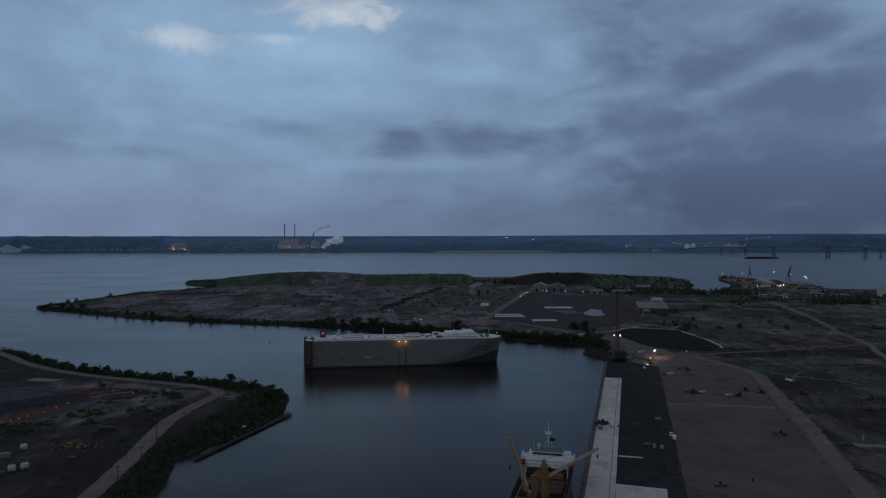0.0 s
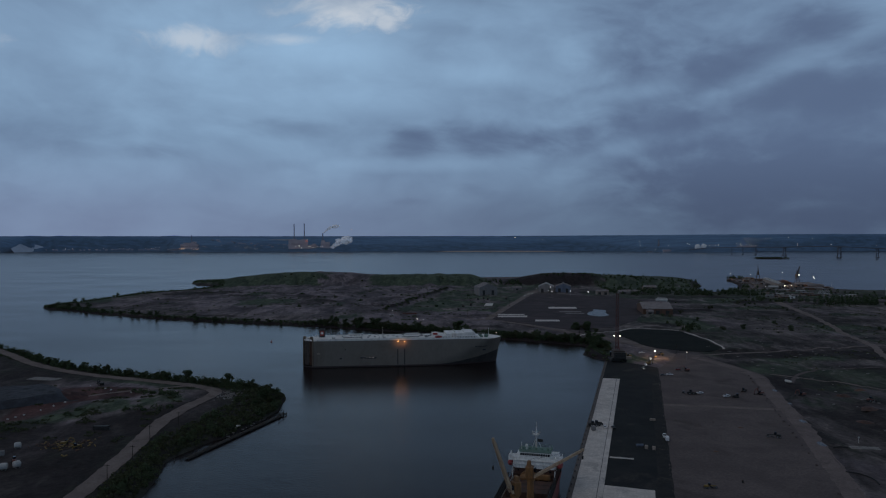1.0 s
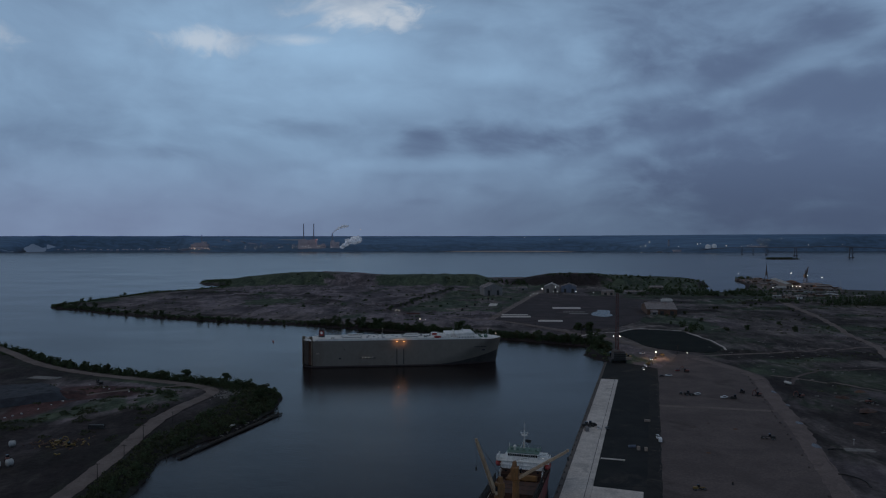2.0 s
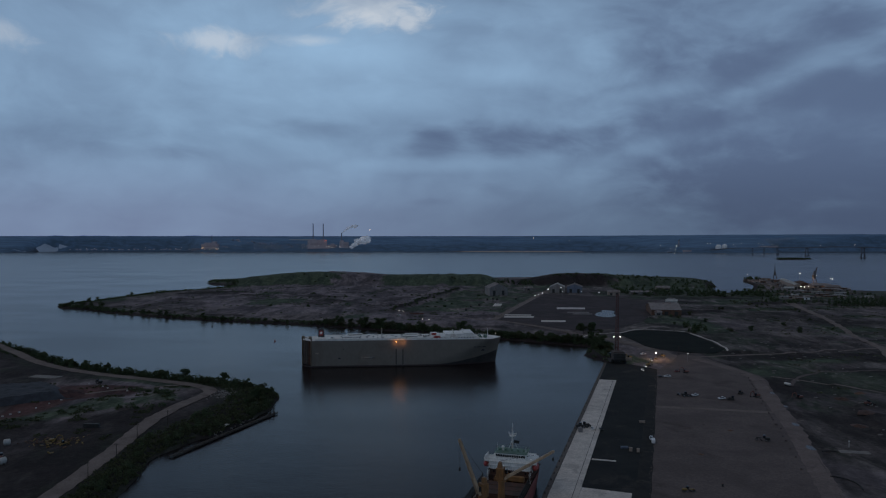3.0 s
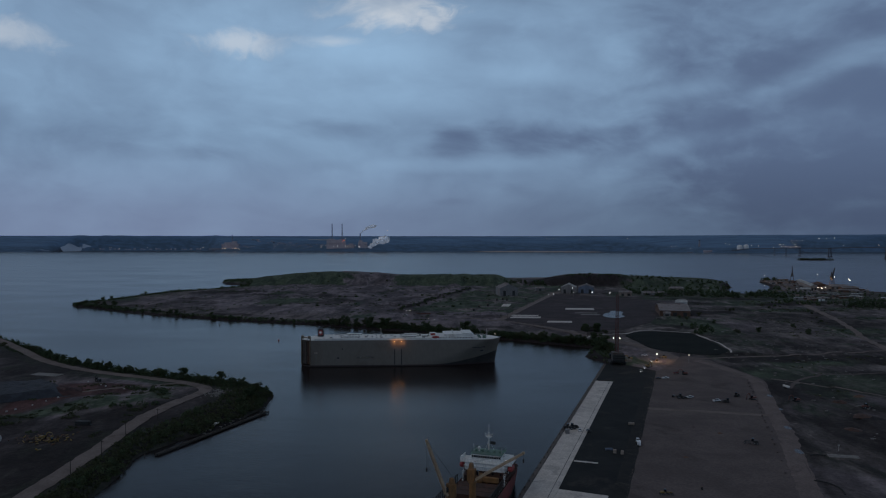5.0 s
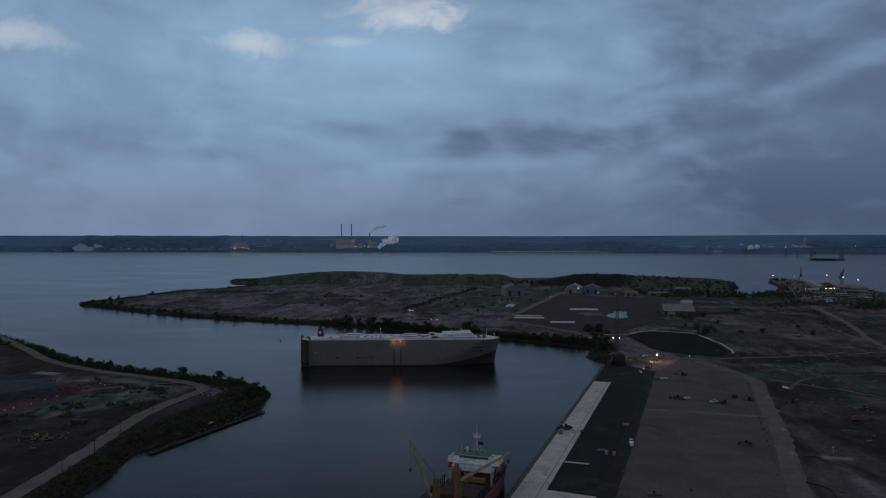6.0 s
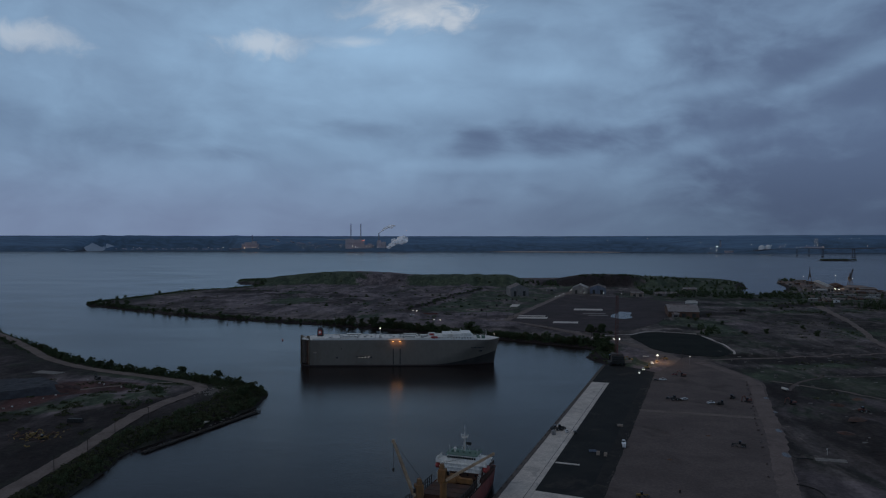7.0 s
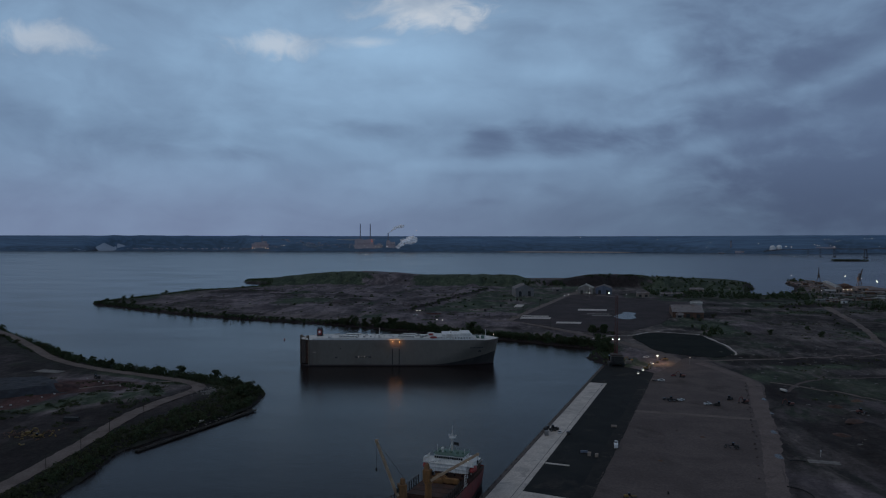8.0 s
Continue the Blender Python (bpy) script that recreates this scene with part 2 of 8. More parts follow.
def make_water_material():
    mat = bpy.data.materials.new("harbour_water")
    mat.use_nodes = True
    n = Tree(mat.node_tree)
    p = n.add("ShaderNodeNewGeometry").outputs["Position"]
    wind = n.noise(n.vec("MULTIPLY", p, (0.4, 1.0, 1.0)), 0.010, 4.0, 0.55, 0.5)
    ripples = n.noise(n.vec("MULTIPLY", p, (0.7, 1.0, 1.0)), 0.55, 5.0, 0.6, 0.4)
    swell = n.noise(n.vec("MULTIPLY", p, (0.5, 1.0, 1.0)), 0.10, 3.0, 0.5, 0.4)
    bsdf = n.add("ShaderNodeBsdfPrincipled")
    bsdf.inputs["Base Color"].default_value = (*WATER_BODY, 1)
    bsdf.inputs["IOR"].default_value = 1.333
    where = n.add("ShaderNodeSeparateXYZ")
    n.join(p, where.inputs[0])
    # sheltered in the basin, choppier out on the open river
    open_river = n.span(n.math("MULTIPLY_ADD", n.math("SUBTRACT", wind, 0.5), 900.0, where.outputs[1]), 800.0, 2800.0)
    n.join(n.math("MULTIPLY_ADD", open_river, 0.03, n.span(wind, 0.35, 0.65, 0.20, 0.235)), bsdf.inputs["Roughness"])
    n.join(n.math("MULTIPLY_ADD", open_river, 0.8, 0.18), bsdf.inputs["Specular IOR Level"])
    b = n.add("ShaderNodeBump")
    b.inputs["Distance"].default_value = 1.0
    n.join(n.span(wind, 0.35, 0.65, 0.08, 0.10), b.inputs["Strength"])
    n.join(n.math("ADD", ripples, n.math("MULTIPLY", swell, 0.9)), b.inputs["Height"])
    n.join(b.outputs[0], bsdf.inputs["Normal"])
    out = n.add("ShaderNodeOutputMaterial")
    n.join(bsdf.outputs[0], out.inputs[0])
    return mat


def make_leaf_material(name, pale, dark):
    mat = bpy.data.materials.new(name)
    mat.use_nodes = True
    n = Tree(mat.node_tree)
    geo = n.add("ShaderNodeNewGeometry")
    slow = n.noise(geo.outputs["Position"], 0.22, 3.0)
    color = n.mix(geo.outputs["Random Per Island"], pale, dark)
    color = n.mix(n.span(slow, 0.35, 0.65), color, n.mix(0.5, color, dark))
    color = n.mix(0.5, color, n.mix(n.add("ShaderNodeObjectInfo").outputs["Random"], (0.7, 0.72, 0.7), (1.25, 1.2, 1.1)), "MULTIPLY")
    bsdf = n.add("ShaderNodeBsdfPrincipled")
    n.join(color, bsdf.inputs["Base Color"])
    bsdf.inputs["Roughness"].default_value = 0.75
    bsdf.inputs["Specular IOR Level"].default_value = 0.2
    through_leaf = n.add("ShaderNodeBsdfTranslucent")
    n.join(color, through_leaf.inputs["Color"])
    blend = n.add("ShaderNodeMixShader")
    blend.inputs[0].default_value = 0.38
    n.join(bsdf.outputs[0], blend.inputs[1])
    n.join(through_leaf.outputs[0], blend.inputs[2])
    out = n.add("ShaderNodeOutputMaterial")
    n.join(blend.outputs[0], out.inputs[0])
    return mat


def make_steam_material():
    mat = bpy.data.materials.new("white_steam")
    mat.use_nodes = True
    n = Tree(mat.node_tree)
    p = n.add("ShaderNodeTexCoord").outputs["Object"]
    cloud = n.noise(p, 0.05, 5.0, 0.6, 0.4)
    bsdf = n.add("ShaderNodeBsdfDiffuse")
    bsdf.inputs["Color"].default_value = (0.95, 0.95, 0.96, 1)
    lit = n.add("ShaderNodeBsdfTranslucent")
    lit.inputs["Color"].default_value = (0.97, 0.97, 0.98, 1)
    body = n.add("ShaderNodeMixShader")
    n.join(bsdf.outputs[0], body.inputs[1])
    n.join(lit.outputs[0], body.inputs[2])
    clear = n.add("ShaderNodeBsdfTransparent")
    blend = n.add("ShaderNodeMixShader")
    n.join(n.span(cloud, 0.35, 0.65, 0.2, 0.8), blend.inputs[0])
    n.join(clear.outputs[0], blend.inputs[1])
    n.join(body.outputs[0], blend.inputs[2])
    out = n.add("ShaderNodeOutputMaterial")
    n.join(blend.outputs[0], out.inputs[0])
    return mat


# soil and grass raised and blued, so the haze over the flats is in them
SOIL_PALE, SOIL_DARK = (0.130, 0.116, 0.111), (0.055, 0.050, 0.050)
SOIL_RED, SOIL_PURPLE, SOIL_BARE = (0.152, 0.130, 0.140), (0.104, 0.095, 0.108), (0.22, 0.19, 0.18)
SOIL_RUST, SOIL_RUST_DARK = (0.112, 0.062, 0.060), (0.062, 0.037, 0.037)
SOIL_BLACK = (0.031, 0.026, 0.026)
GRASS_PALE, GRASS_DARK = (0.083, 0.106, 0.072), (0.048, 0.064, 0.047)
# woodland colours with the blue haze of distance mixed in
FAR_HAZY_WOOD, FAR_HAZY_DARK, FAR_HAZY_FRONT = (0.150, 0.250, 0.385), (0.118, 0.192, 0.295), (0.088, 0.138, 0.200)
WATER_BODY = (0.0150, 0.0108, 0.0112)

M_GROUND = make_ground_material()
M_WATER = make_water_material()
M_LEAF = make_leaf_material("leaf_green", (0.118, 0.152, 0.076), (0.044, 0.064, 0.036))
M_LEAF_OLIVE = make_leaf_material("leaf_olive", (0.118, 0.128, 0.066), (0.048, 0.058, 0.033))
M_BARK = surf("bark", (0.10, 0.08, 0.06), (0.05, 0.04, 0.03), 0.5, 0.9, bump=0.4)
M_STEAM = make_steam_material()
M_CONCRETE = surf("pale_concrete", (0.64, 0.585, 0.535), (0.52, 0.47, 0.43), 7.0, 0.85, coords="World", third=(0.40, 0.365, 0.34), fine=0.12, bump=0.1)
M_CONCRETE_OLD = surf("old_concrete", (0.26, 0.24, 0.22), (0.17, 0.155, 0.145), 4.0, 0.9, coords="World", third=(0.10, 0.09, 0.085))
M_ASPHALT = surf("fresh_asphalt", (0.032, 0.034, 0.034), (0.023, 0.025, 0.026), 14.0, 0.9, coords="World", third=(0.055, 0.05, 0.048), fine=0.08, bump=0.1, spec=0.1)
M_MARGIN = surf("muddy_asphalt", (0.040, 0.038, 0.037), (0.027, 0.028, 0.028), 5.0, 0.95, coords="World", third=(0.066, 0.058, 0.054), fine=0.1, bump=0.3, spec=0.1)
M_HAUL = surf("haul_road_gravel", (0.205, 0.164, 0.154), (0.16, 0.13, 0.123), 14.0, 0.95, coords="World", third=(0.115, 0.092, 0.088), fine=0.08, bump=0.1, spec=0.1)
M_GRAVEL = surf("yard_gravel", (0.150, 0.122, 0.117), (0.112, 0.092, 0.089), 26.0, 0.95, coords="World", third=(0.086, 0.072, 0.068), fine=0.05, bump=0.1, spec=0.1)
M_ROAD = surf("dusty_road", (0.21, 0.172, 0.158), (0.155, 0.127, 0.117), 12.0, 0.95, coords="World", third=(0.12, 0.097, 0.09), fine=0.08, bump=0.1, spec=0.1)
M_PLAZA = surf("old_plaza_asphalt", (0.074, 0.060, 0.063), (0.050, 0.042, 0.045), 30.0, 0.95, coords="World", third=(0.115, 0.09, 0.085), fine=0.06, spec=0.1)
M_SAND = surf("pale_sand", (0.50, 0.42, 0.38), (0.38, 0.31, 0.28), 60.0, 0.95, coords="World", spec=0.1)
M_LINER = surf("pond_liner", (0.023, 0.027, 0.024), (0.016, 0.019, 0.018), 20.0, 0.95, coords="World", spec=0.05)
M_COPE = surf("brown_quay_concrete", (0.135, 0.112, 0.100), (0.088, 0.074, 0.067), 3.0, 0.9, coords="World", third=(0.06, 0.05, 0.046))
M_RUST = surf("rusty_steel", (0.16, 0.085, 0.055), (0.085, 0.05, 0.035), 1.2, 0.85, bump=0.3, streak=3.0)
M_RAMP_TAN = surf("dull_tan_steel", (0.215, 0.175, 0.125), (0.15, 0.12, 0.088), 2.0, 0.7, bump=0.05, streak=3.0, third=(0.11, 0.075, 0.05))
M_RUST_SOIL = surf("rust_red_slag", (0.090, 0.050, 0.047), (0.048, 0.031, 0.031), 6.0, 0.95, coords="World", third=(0.12, 0.075, 0.07), spec=0.1)
M_OLD_STEEL = surf("old_crane_steel", (0.095, 0.075, 0.066), (0.055, 0.045, 0.042), 1.5, 0.85, bump=0.2, streak=3.0)
M_TIMBER = surf("tarred_timber", (0.050, 0.042, 0.035), (0.024, 0.021, 0.018), 1.0, 0.85, bump=0.4)
M_HULL_GREY = surf("grey_hull_paint", (0.205, 0.181, 0.153), (0.188, 0.166, 0.140), 18.0, 0.6, bump=0.0, streak=2.0, third=(0.166, 0.140, 0.116), fine=0.15, spec=0.3, grainy=0.2)
M_HULL_BLACK = surf("black_hull_paint", (0.035, 0.035, 0.038), (0.022, 0.022, 0.024), 5.0, 0.5, bump=0.03)
M_BOW = surf("dark_bow_skin", (0.070, 0.064, 0.060), (0.050, 0.046, 0.044), 6.0, 0.6, bump=0.0, spec=0.3)
M_HULL_RED = surf("red_hull_paint", (0.24, 0.05, 0.045), (0.16, 0.038, 0.035), 3.0, 0.6, bump=0.05, streak=3.0, third=(0.12, 0.06, 0.045))
M_BOOT = surf("dark_boot_paint", (0.048, 0.028, 0.026), (0.03, 0.02, 0.02), 5.0, 0.6, bump=0.05)
M_WHITE = surf("white_ship_paint", (0.80, 0.79, 0.76), (0.70, 0.69, 0.66), 3.0, 0.5, bump=0.03, streak=3.0, third=(0.55, 0.49, 0.43))
M_DECK_PALE = surf("pale_deck_paint", (0.80, 0.78, 0.74), (0.70, 0.68, 0.65), 6.0, 0.6, bump=0.03, third=(0.58, 0.55, 0.52))
M_DECK_GREEN = surf("green_deck_paint", (0.135, 0.225, 0.175), (0.10, 0.17, 0.135), 2.5, 0.6, bump=0.05, third=(0.20, 0.17, 0.12))
M_DECK_BROWN = surf("rust_brown_deck", (0.090, 0.038, 0.024), (0.042, 0.023, 0.017), 3.0, 0.8, bump=0.1, third=(0.055, 0.036, 0.028))
M_YELLOW = surf("ochre_crane_paint", (0.27, 0.128, 0.04), (0.18, 0.088, 0.032), 2.0, 0.6, bump=0.05, third=(0.24, 0.115, 0.05), streak=2.5)
M_BOOM = surf("buff_boom_paint", (0.50, 0.37, 0.24), (0.38, 0.27, 0.18), 2.0, 0.6, bump=0.05, third=(0.30, 0.18, 0.11))
M_RED = surf("red_paint", (0.36, 0.045, 0.04), (0.26, 0.035, 0.03), 1.5, 0.5, bump=0.04)
M_GLASS = surf("dark_window_glass", (0.018, 0.02, 0.024), (0.012, 0.014, 0.017), 2.0, 0.08, bump=0.0)
M_DARK = surf("dark_steel", (0.05, 0.048, 0.046), (0.03, 0.029, 0.028), 1.0, 0.6, bump=0.1, metal=0.3)
M_GALV = surf("galvanised_steel", (0.36, 0.36, 0.36), (0.26, 0.26, 0.265), 1.0, 0.5, metal=0.6, bump=0.05)
M_RUBBER = surf("black_rubber", (0.03, 0.03, 0.03), (0.02, 0.02, 0.02), 0.4, 0.85, bump=0.1)
M_MACHINE = surf("yellow_machine_paint", (0.27, 0.17, 0.04), (0.19, 0.12, 0.035), 1.0, 0.55, third=(0.17, 0.11, 0.06), bump=0.05)
M_CRANE_RED = surf("dull_red_crane_paint", (0.13, 0.038, 0.033), (0.085, 0.028, 0.025), 1.5, 0.6, bump=0.04, third=(0.08, 0.045, 0.035))
M_MACHINE_RED = surf("red_machine_paint", (0.17, 0.06, 0.045), (0.12, 0.045, 0.035), 1.0, 0.55, third=(0.13, 0.07, 0.05), bump=0.05)
M_CAR_WHITE = surf("white_car_paint", (0.80, 0.80, 0.80), (0.74, 0.74, 0.74), 1.0, 0.3, bump=0.0)
M_CAR_BLACK = surf("black_car_paint", (0.03, 0.03, 0.034), (0.025, 0.025, 0.028), 1.0, 0.3, bump=0.0)
M_CAR_RED = surf("dark_red_car_paint", (0.26, 0.03, 0.03), (0.20, 0.025, 0.025), 1.0, 0.3, bump=0.0)
M_CAR_SILVER = surf("silver_car_paint", (0.45, 0.46, 0.48), (0.38, 0.39, 0.41), 1.0, 0.3, metal=0.5, bump=0.0)
M_CLAD = surf("grey_cladding", (0.25, 0.235, 0.23), (0.19, 0.18, 0.175), 5.0, 0.7, third=(0.22, 0.17, 0.14), streak=3.0, bump=0.05)
M_CLAD_BLUE = surf("blue_grey_cladding", (0.16, 0.19, 0.25), (0.12, 0.14, 0.19), 5.0, 0.7, streak=3.0, bump=0.05)
M_CLAD_TAN = surf("tan_cladding", (0.36, 0.29, 0.24), (0.28, 0.22, 0.18), 5.0, 0.7, third=(0.2, 0.13, 0.10), streak=3.0, bump=0.05)
M_ROOF = surf("weathered_roof", (0.29, 0.255, 0.25), (0.21, 0.185, 0.18), 5.0, 0.75, third=(0.16, 0.10, 0.08), bump=0.05)
M_ROOF_PALE = surf("pale_roof", (0.50, 0.49, 0.47), (0.41, 0.40, 0.385), 5.0, 0.7, bump=0.03)
# pale cladding, with the pink glow of the works' lamps painted in
M_FAR_PALE = surf("lamplit_pale_cladding", (0.50, 0.44, 0.47), (0.40, 0.35, 0.38), 20.0, 0.8, streak=2.0)
# concrete made paler and bluer: haze of distance put into the colour
M_FAR_STACK = surf("hazed_stack_concrete", (0.26, 0.27, 0.32), (0.20, 0.21, 0.25), 20.0, 0.8)
M_BRIDGE = surf("grey_bridge_steel", (0.135, 0.145, 0.175), (0.105, 0.115, 0.14), 12.0, 0.8)
M_TANK = surf("white_tank_paint", (0.72, 0.70, 0.66), (0.60, 0.58, 0.54), 2.0, 0.6, third=(0.40, 0.33, 0.27), bump=0.03)
M_TARP = surf("blue_grey_stockpile", (0.042, 0.047, 0.060), (0.024, 0.026, 0.032), 6.0, 0.9, coords="World")
M_PUDDLE = surf("still_puddle", (0.06, 0.055, 0.055), (0.05, 0.046, 0.046), 4.0, 0.32, bump=0.0, spec=0.35)
# diffuse colour stands for the low sky mirrored in the creek
M_CREEK = surf("creek_sky_reflection", (0.42, 0.49, 0.59), (0.37, 0.44, 0.54), 60.0, 0.5, coords="World", bump=0.0, spec=0.2, grainy=0.1)
M_LAMP_WARM = glow("warm_lamp", (1.0, 0.40, 0.12), 30.0)
M_LAMP_WHITE = glow("white_lamp", (1.0, 0.88, 0.70), 32.0)
M_LAMP_SOFT = glow("soft_lamp", (1.0, 0.78, 0.58), 12.0)
M_LAMP_DIM = glow("dim_lamp", (1.0, 0.80, 0.64), 5.0)
M_LAMP_AMBER = glow("amber_works_lamp", (1.0, 0.58, 0.30), 9.0)
M_LAMP_RED = glow("red_signal_lamp", (1.0, 0.12, 0.06), 20.0)

# ---- mesh helpers ----
def part(name, bm, material, parent=None, label="", kind=""):
    """Links a bmesh as one mesh object, under a thing or a part where one is given."""
    me = bpy.data.meshes.new(name)
    bm.to_mesh(me)
    bm.free()
    me.materials.append(material)
    ob = new(name, me)
    if parent:
        ob.parent = parent
    if label:
        ob["label"] = label
    if kind:
        ob["kind"] = kind
    return ob


def thing(name, m, label, category, group="", kind=""):
    """An Empty at the base of a thing that has parts."""
    ob = new(name)
    ob.empty_display_size = 0.5
    ob.matrix_basis = m
    return tagged(ob, label, category, group, kind)


def box(bm, cx, cy, cz, sx, sy, sz, bevel=0.0, m=None, taper=1.0):
    """A box by its centre and size, with bevelled edges; taper narrows its top."""
    made = bmesh.ops.create_cube(bm, size=1.0)["verts"]
    for v in made:
        k = taper if v.co.z > 0 else 1.0
        v.co = Vector((v.co.x * sx * k + cx, v.co.y * sy * k + cy, v.co.z * sz + cz))
    if bevel:
        edges = list({e for v in made for e in v.link_edges})
        made = list({v for f in bmesh.ops.bevel(bm, geom=edges, offset=bevel, segments=1, affect="EDGES")["faces"] for v in f.verts})
    if m is not None:
        for v in made:
            v.co = m @ v.co
    return bm


def rod(bm, a, b, r1, r2=None, n=8):
    """A tapered round bar from a to b."""
    a, b = Vector(a), Vector(b)
    d = b - a
    made = bmesh.ops.create_cone(bm, cap_ends=True, segments=n, radius1=r1, radius2=r1 if r2 is None else r2, depth=d.length)["verts"]
    m = Matrix.Translation((a + b) / 2) @ d.to_track_quat("Z", "Y").to_matrix().to_4x4()
    for v in made:
        v.co = m @ v.co
    return bm


def beam(bm, a, b, w, h=None):
    """A square bar from a to b."""
    a, b = Vector(a), Vector(b)
    d = b - a
    made = bmesh.ops.create_cube(bm, size=1.0)["verts"]
    m = Matrix.Translation((a + b) / 2) @ d.to_track_quat("Z", "Y").to_matrix().to_4x4()
    for v in made:
        v.co = m @ Vector((v.co.x * w, v.co.y * (h or w), v.co.z * d.length))
    return bm


def ball(bm, c, rx, ry, rz, sub=1):
    made = bmesh.ops.create_icosphere(bm, subdivisions=sub, radius=1.0)["verts"]
    for v in made:
        v.co = Vector((v.co.x * rx + c[0], v.co.y * ry + c[1], v.co.z * rz + c[2]))
    return bm


def shape():
    return bmesh.new()


def smooth_line(pts, step=4.0, rough=0.0, closed=False, seed=0):
    """A Catmull-Rom line through plan points, cut every few metres, roughened by noise."""
    pts = [Vector((p[0], p[1], p[2] if len(p) > 2 else 0.0)) for p in pts]
    k, out = len(pts), []
    for i in range(k if closed else k - 1):
        if closed:
            p0, p1, p2, p3 = (pts[(i + j) % k] for j in (-1, 0, 1, 2))
        else:
            p0, p1, p2, p3 = (pts[max(0, min(k - 1, i + j))] for j in (-1, 0, 1, 2))
        cuts = max(1, int((p2 - p1).length / step))
        for c in range(cuts):
            t = c / cuts
            q = 0.5 * (2 * p1 + (p2 - p0) * t + (2 * p0 - 5 * p1 + 4 * p2 - p3) * t * t + (3 * p1 - p0 - 3 * p2 + p3) * t ** 3)
            if rough:
                w = noise.noise_vector(Vector((q.x, q.y, seed)) * 0.06) + 0.5 * noise.noise_vector(Vector((q.x, q.y, seed + 9)) * 0.2)
                q += Vector((w.x, w.y, 0)) * rough
            out.append(q)
    if not closed:
        out.append(pts[-1])
    return out


# ---- the lie of the land ----
QUAY_SLOPE = 0.2458          # the quay runs north, bearing a little east


def quay_x(y):
    return 48.0 + QUAY_SLOPE * (y - 330.0)


def on_quay(across, y):
    """A point that many metres inland of the quay's edge, at that y."""
    return (quay_x(y) + across * 1.03, y)


POINT_LAND = [(-145, 338), (-147, 365), (-153, 392), (-144, 420), (-132, 450), (-122, 494), (-123, 530), (-130, 556), (-150, 572), (-184, 586),
              (-235, 606), (-290, 628), (-362, 673), (-398, 703), (-466, 762), (-560, 842), (-700, 930), (-1100, 1000), (-2500, 1000), (-2500, -900),
              (-140, -900), (-138, 0), (-136, 200), (-141, 300)]
MAIN_COAST = [(-643, 1165), (-588, 1138), (-515, 1090), (-392, 1028), (-305, 996), (-193, 962), (-108, 925), (-30, 885), (57, 846), (95, 822), (135, 800),
              (131, 770), (126, 745), (132, 722), (140, 708)]
MAIN_BACK = [(1200, 1505), (980, 1535), (860, 1560), (800, 1590), (796, 1700), (780, 1830), (752, 1945), (718, 1968), (690, 1930), (668, 1850), (640, 1718), (576, 1567), (530, 1520),
             (502, 1528), (530, 1660), (589, 1878), (562, 2020), (400, 2060), (100, 1990), (-200, 1960), (-450, 1940), (-596, 1853), (-628, 1771), (-560, 1700),
             (-530, 1655), (-541, 1564), (-612, 1450), (-633, 1341), (-655, 1247), (-668, 1195)]
PLAZA = [(47, 1004), (147, 1438), (235, 1385), (330, 1305), (268, 1090), (240, 1000), (195, 925), (137, 900)]
POND = [(187, 880), (212, 912), (240, 909), (265, 895), (268, 862), (271, 809), (268, 764), (240, 742), (200, 772), (191, 825)]
point_line = smooth_line(POINT_LAND, 5.0, 2.2, True, 3)
main_line = smooth_line(MAIN_COAST, 5.0, 2.5, False, 5) + [Vector((quay_x(684.0), 684.0, 0)), Vector((quay_x(-900.0), -900.0, 0)), Vector((7000, -900, 0)),
            Vector((7000, 1350, 0)), Vector((3000, 1400, 0))] + smooth_line(MAIN_BACK, 8.0, 4.0, False, 7)


def shore_distance(px, py, line):
    """Metres to a closed line, plus inside, minus outside, for arrays of points."""
    a = np.array([(v.x, v.y) for v in line])
    b = np.roll(a, -1, axis=0)
    best = np.full(px.shape, 1e9)
    inside = np.zeros(px.shape, bool)
    if px.size < 40:
        e = b - a
        ll = np.maximum((e ** 2).sum(1), 1e-9)
        for k in range(px.size):
            w = np.array((px[k], py[k])) - a
            t = np.clip((w * e).sum(1) / ll, 0, 1)
            best[k] = ((w - e * t[:, None]) ** 2).sum(1).min()
            ey = np.where(e[:, 1] == 0, 1e-9, e[:, 1])
            inside[k] = (((a[:, 1] > py[k]) != (b[:, 1] > py[k])) & (px[k] < e[:, 0] * w[:, 1] / ey + a[:, 0])).sum() % 2 == 1
        return np.where(inside, np.sqrt(best), -np.sqrt(best))
    for (ax, ay), (bx, by) in zip(a, b):
        dx, dy = bx - ax, by - ay
        ll = dx * dx + dy * dy
        if ll < 1e-9:
            continue
        t = np.clip(((px - ax) * dx + (py - ay) * dy) / ll, 0, 1)
        best = np.minimum(best, (px - ax - t * dx) ** 2 + (py - ay - t * dy) ** 2)
        if ay != by:
            cross = ((ay > py) != (by > py)) & (px < (bx - ax) * (py - ay) / (by - ay) + ax)
            inside ^= cross
    return np.where(inside, np.sqrt(best), -np.sqrt(best))


def steps(v, a, b):
    t = np.clip((v - a) / (b - a), 0, 1)
    return t * t * (3 - 2 * t)


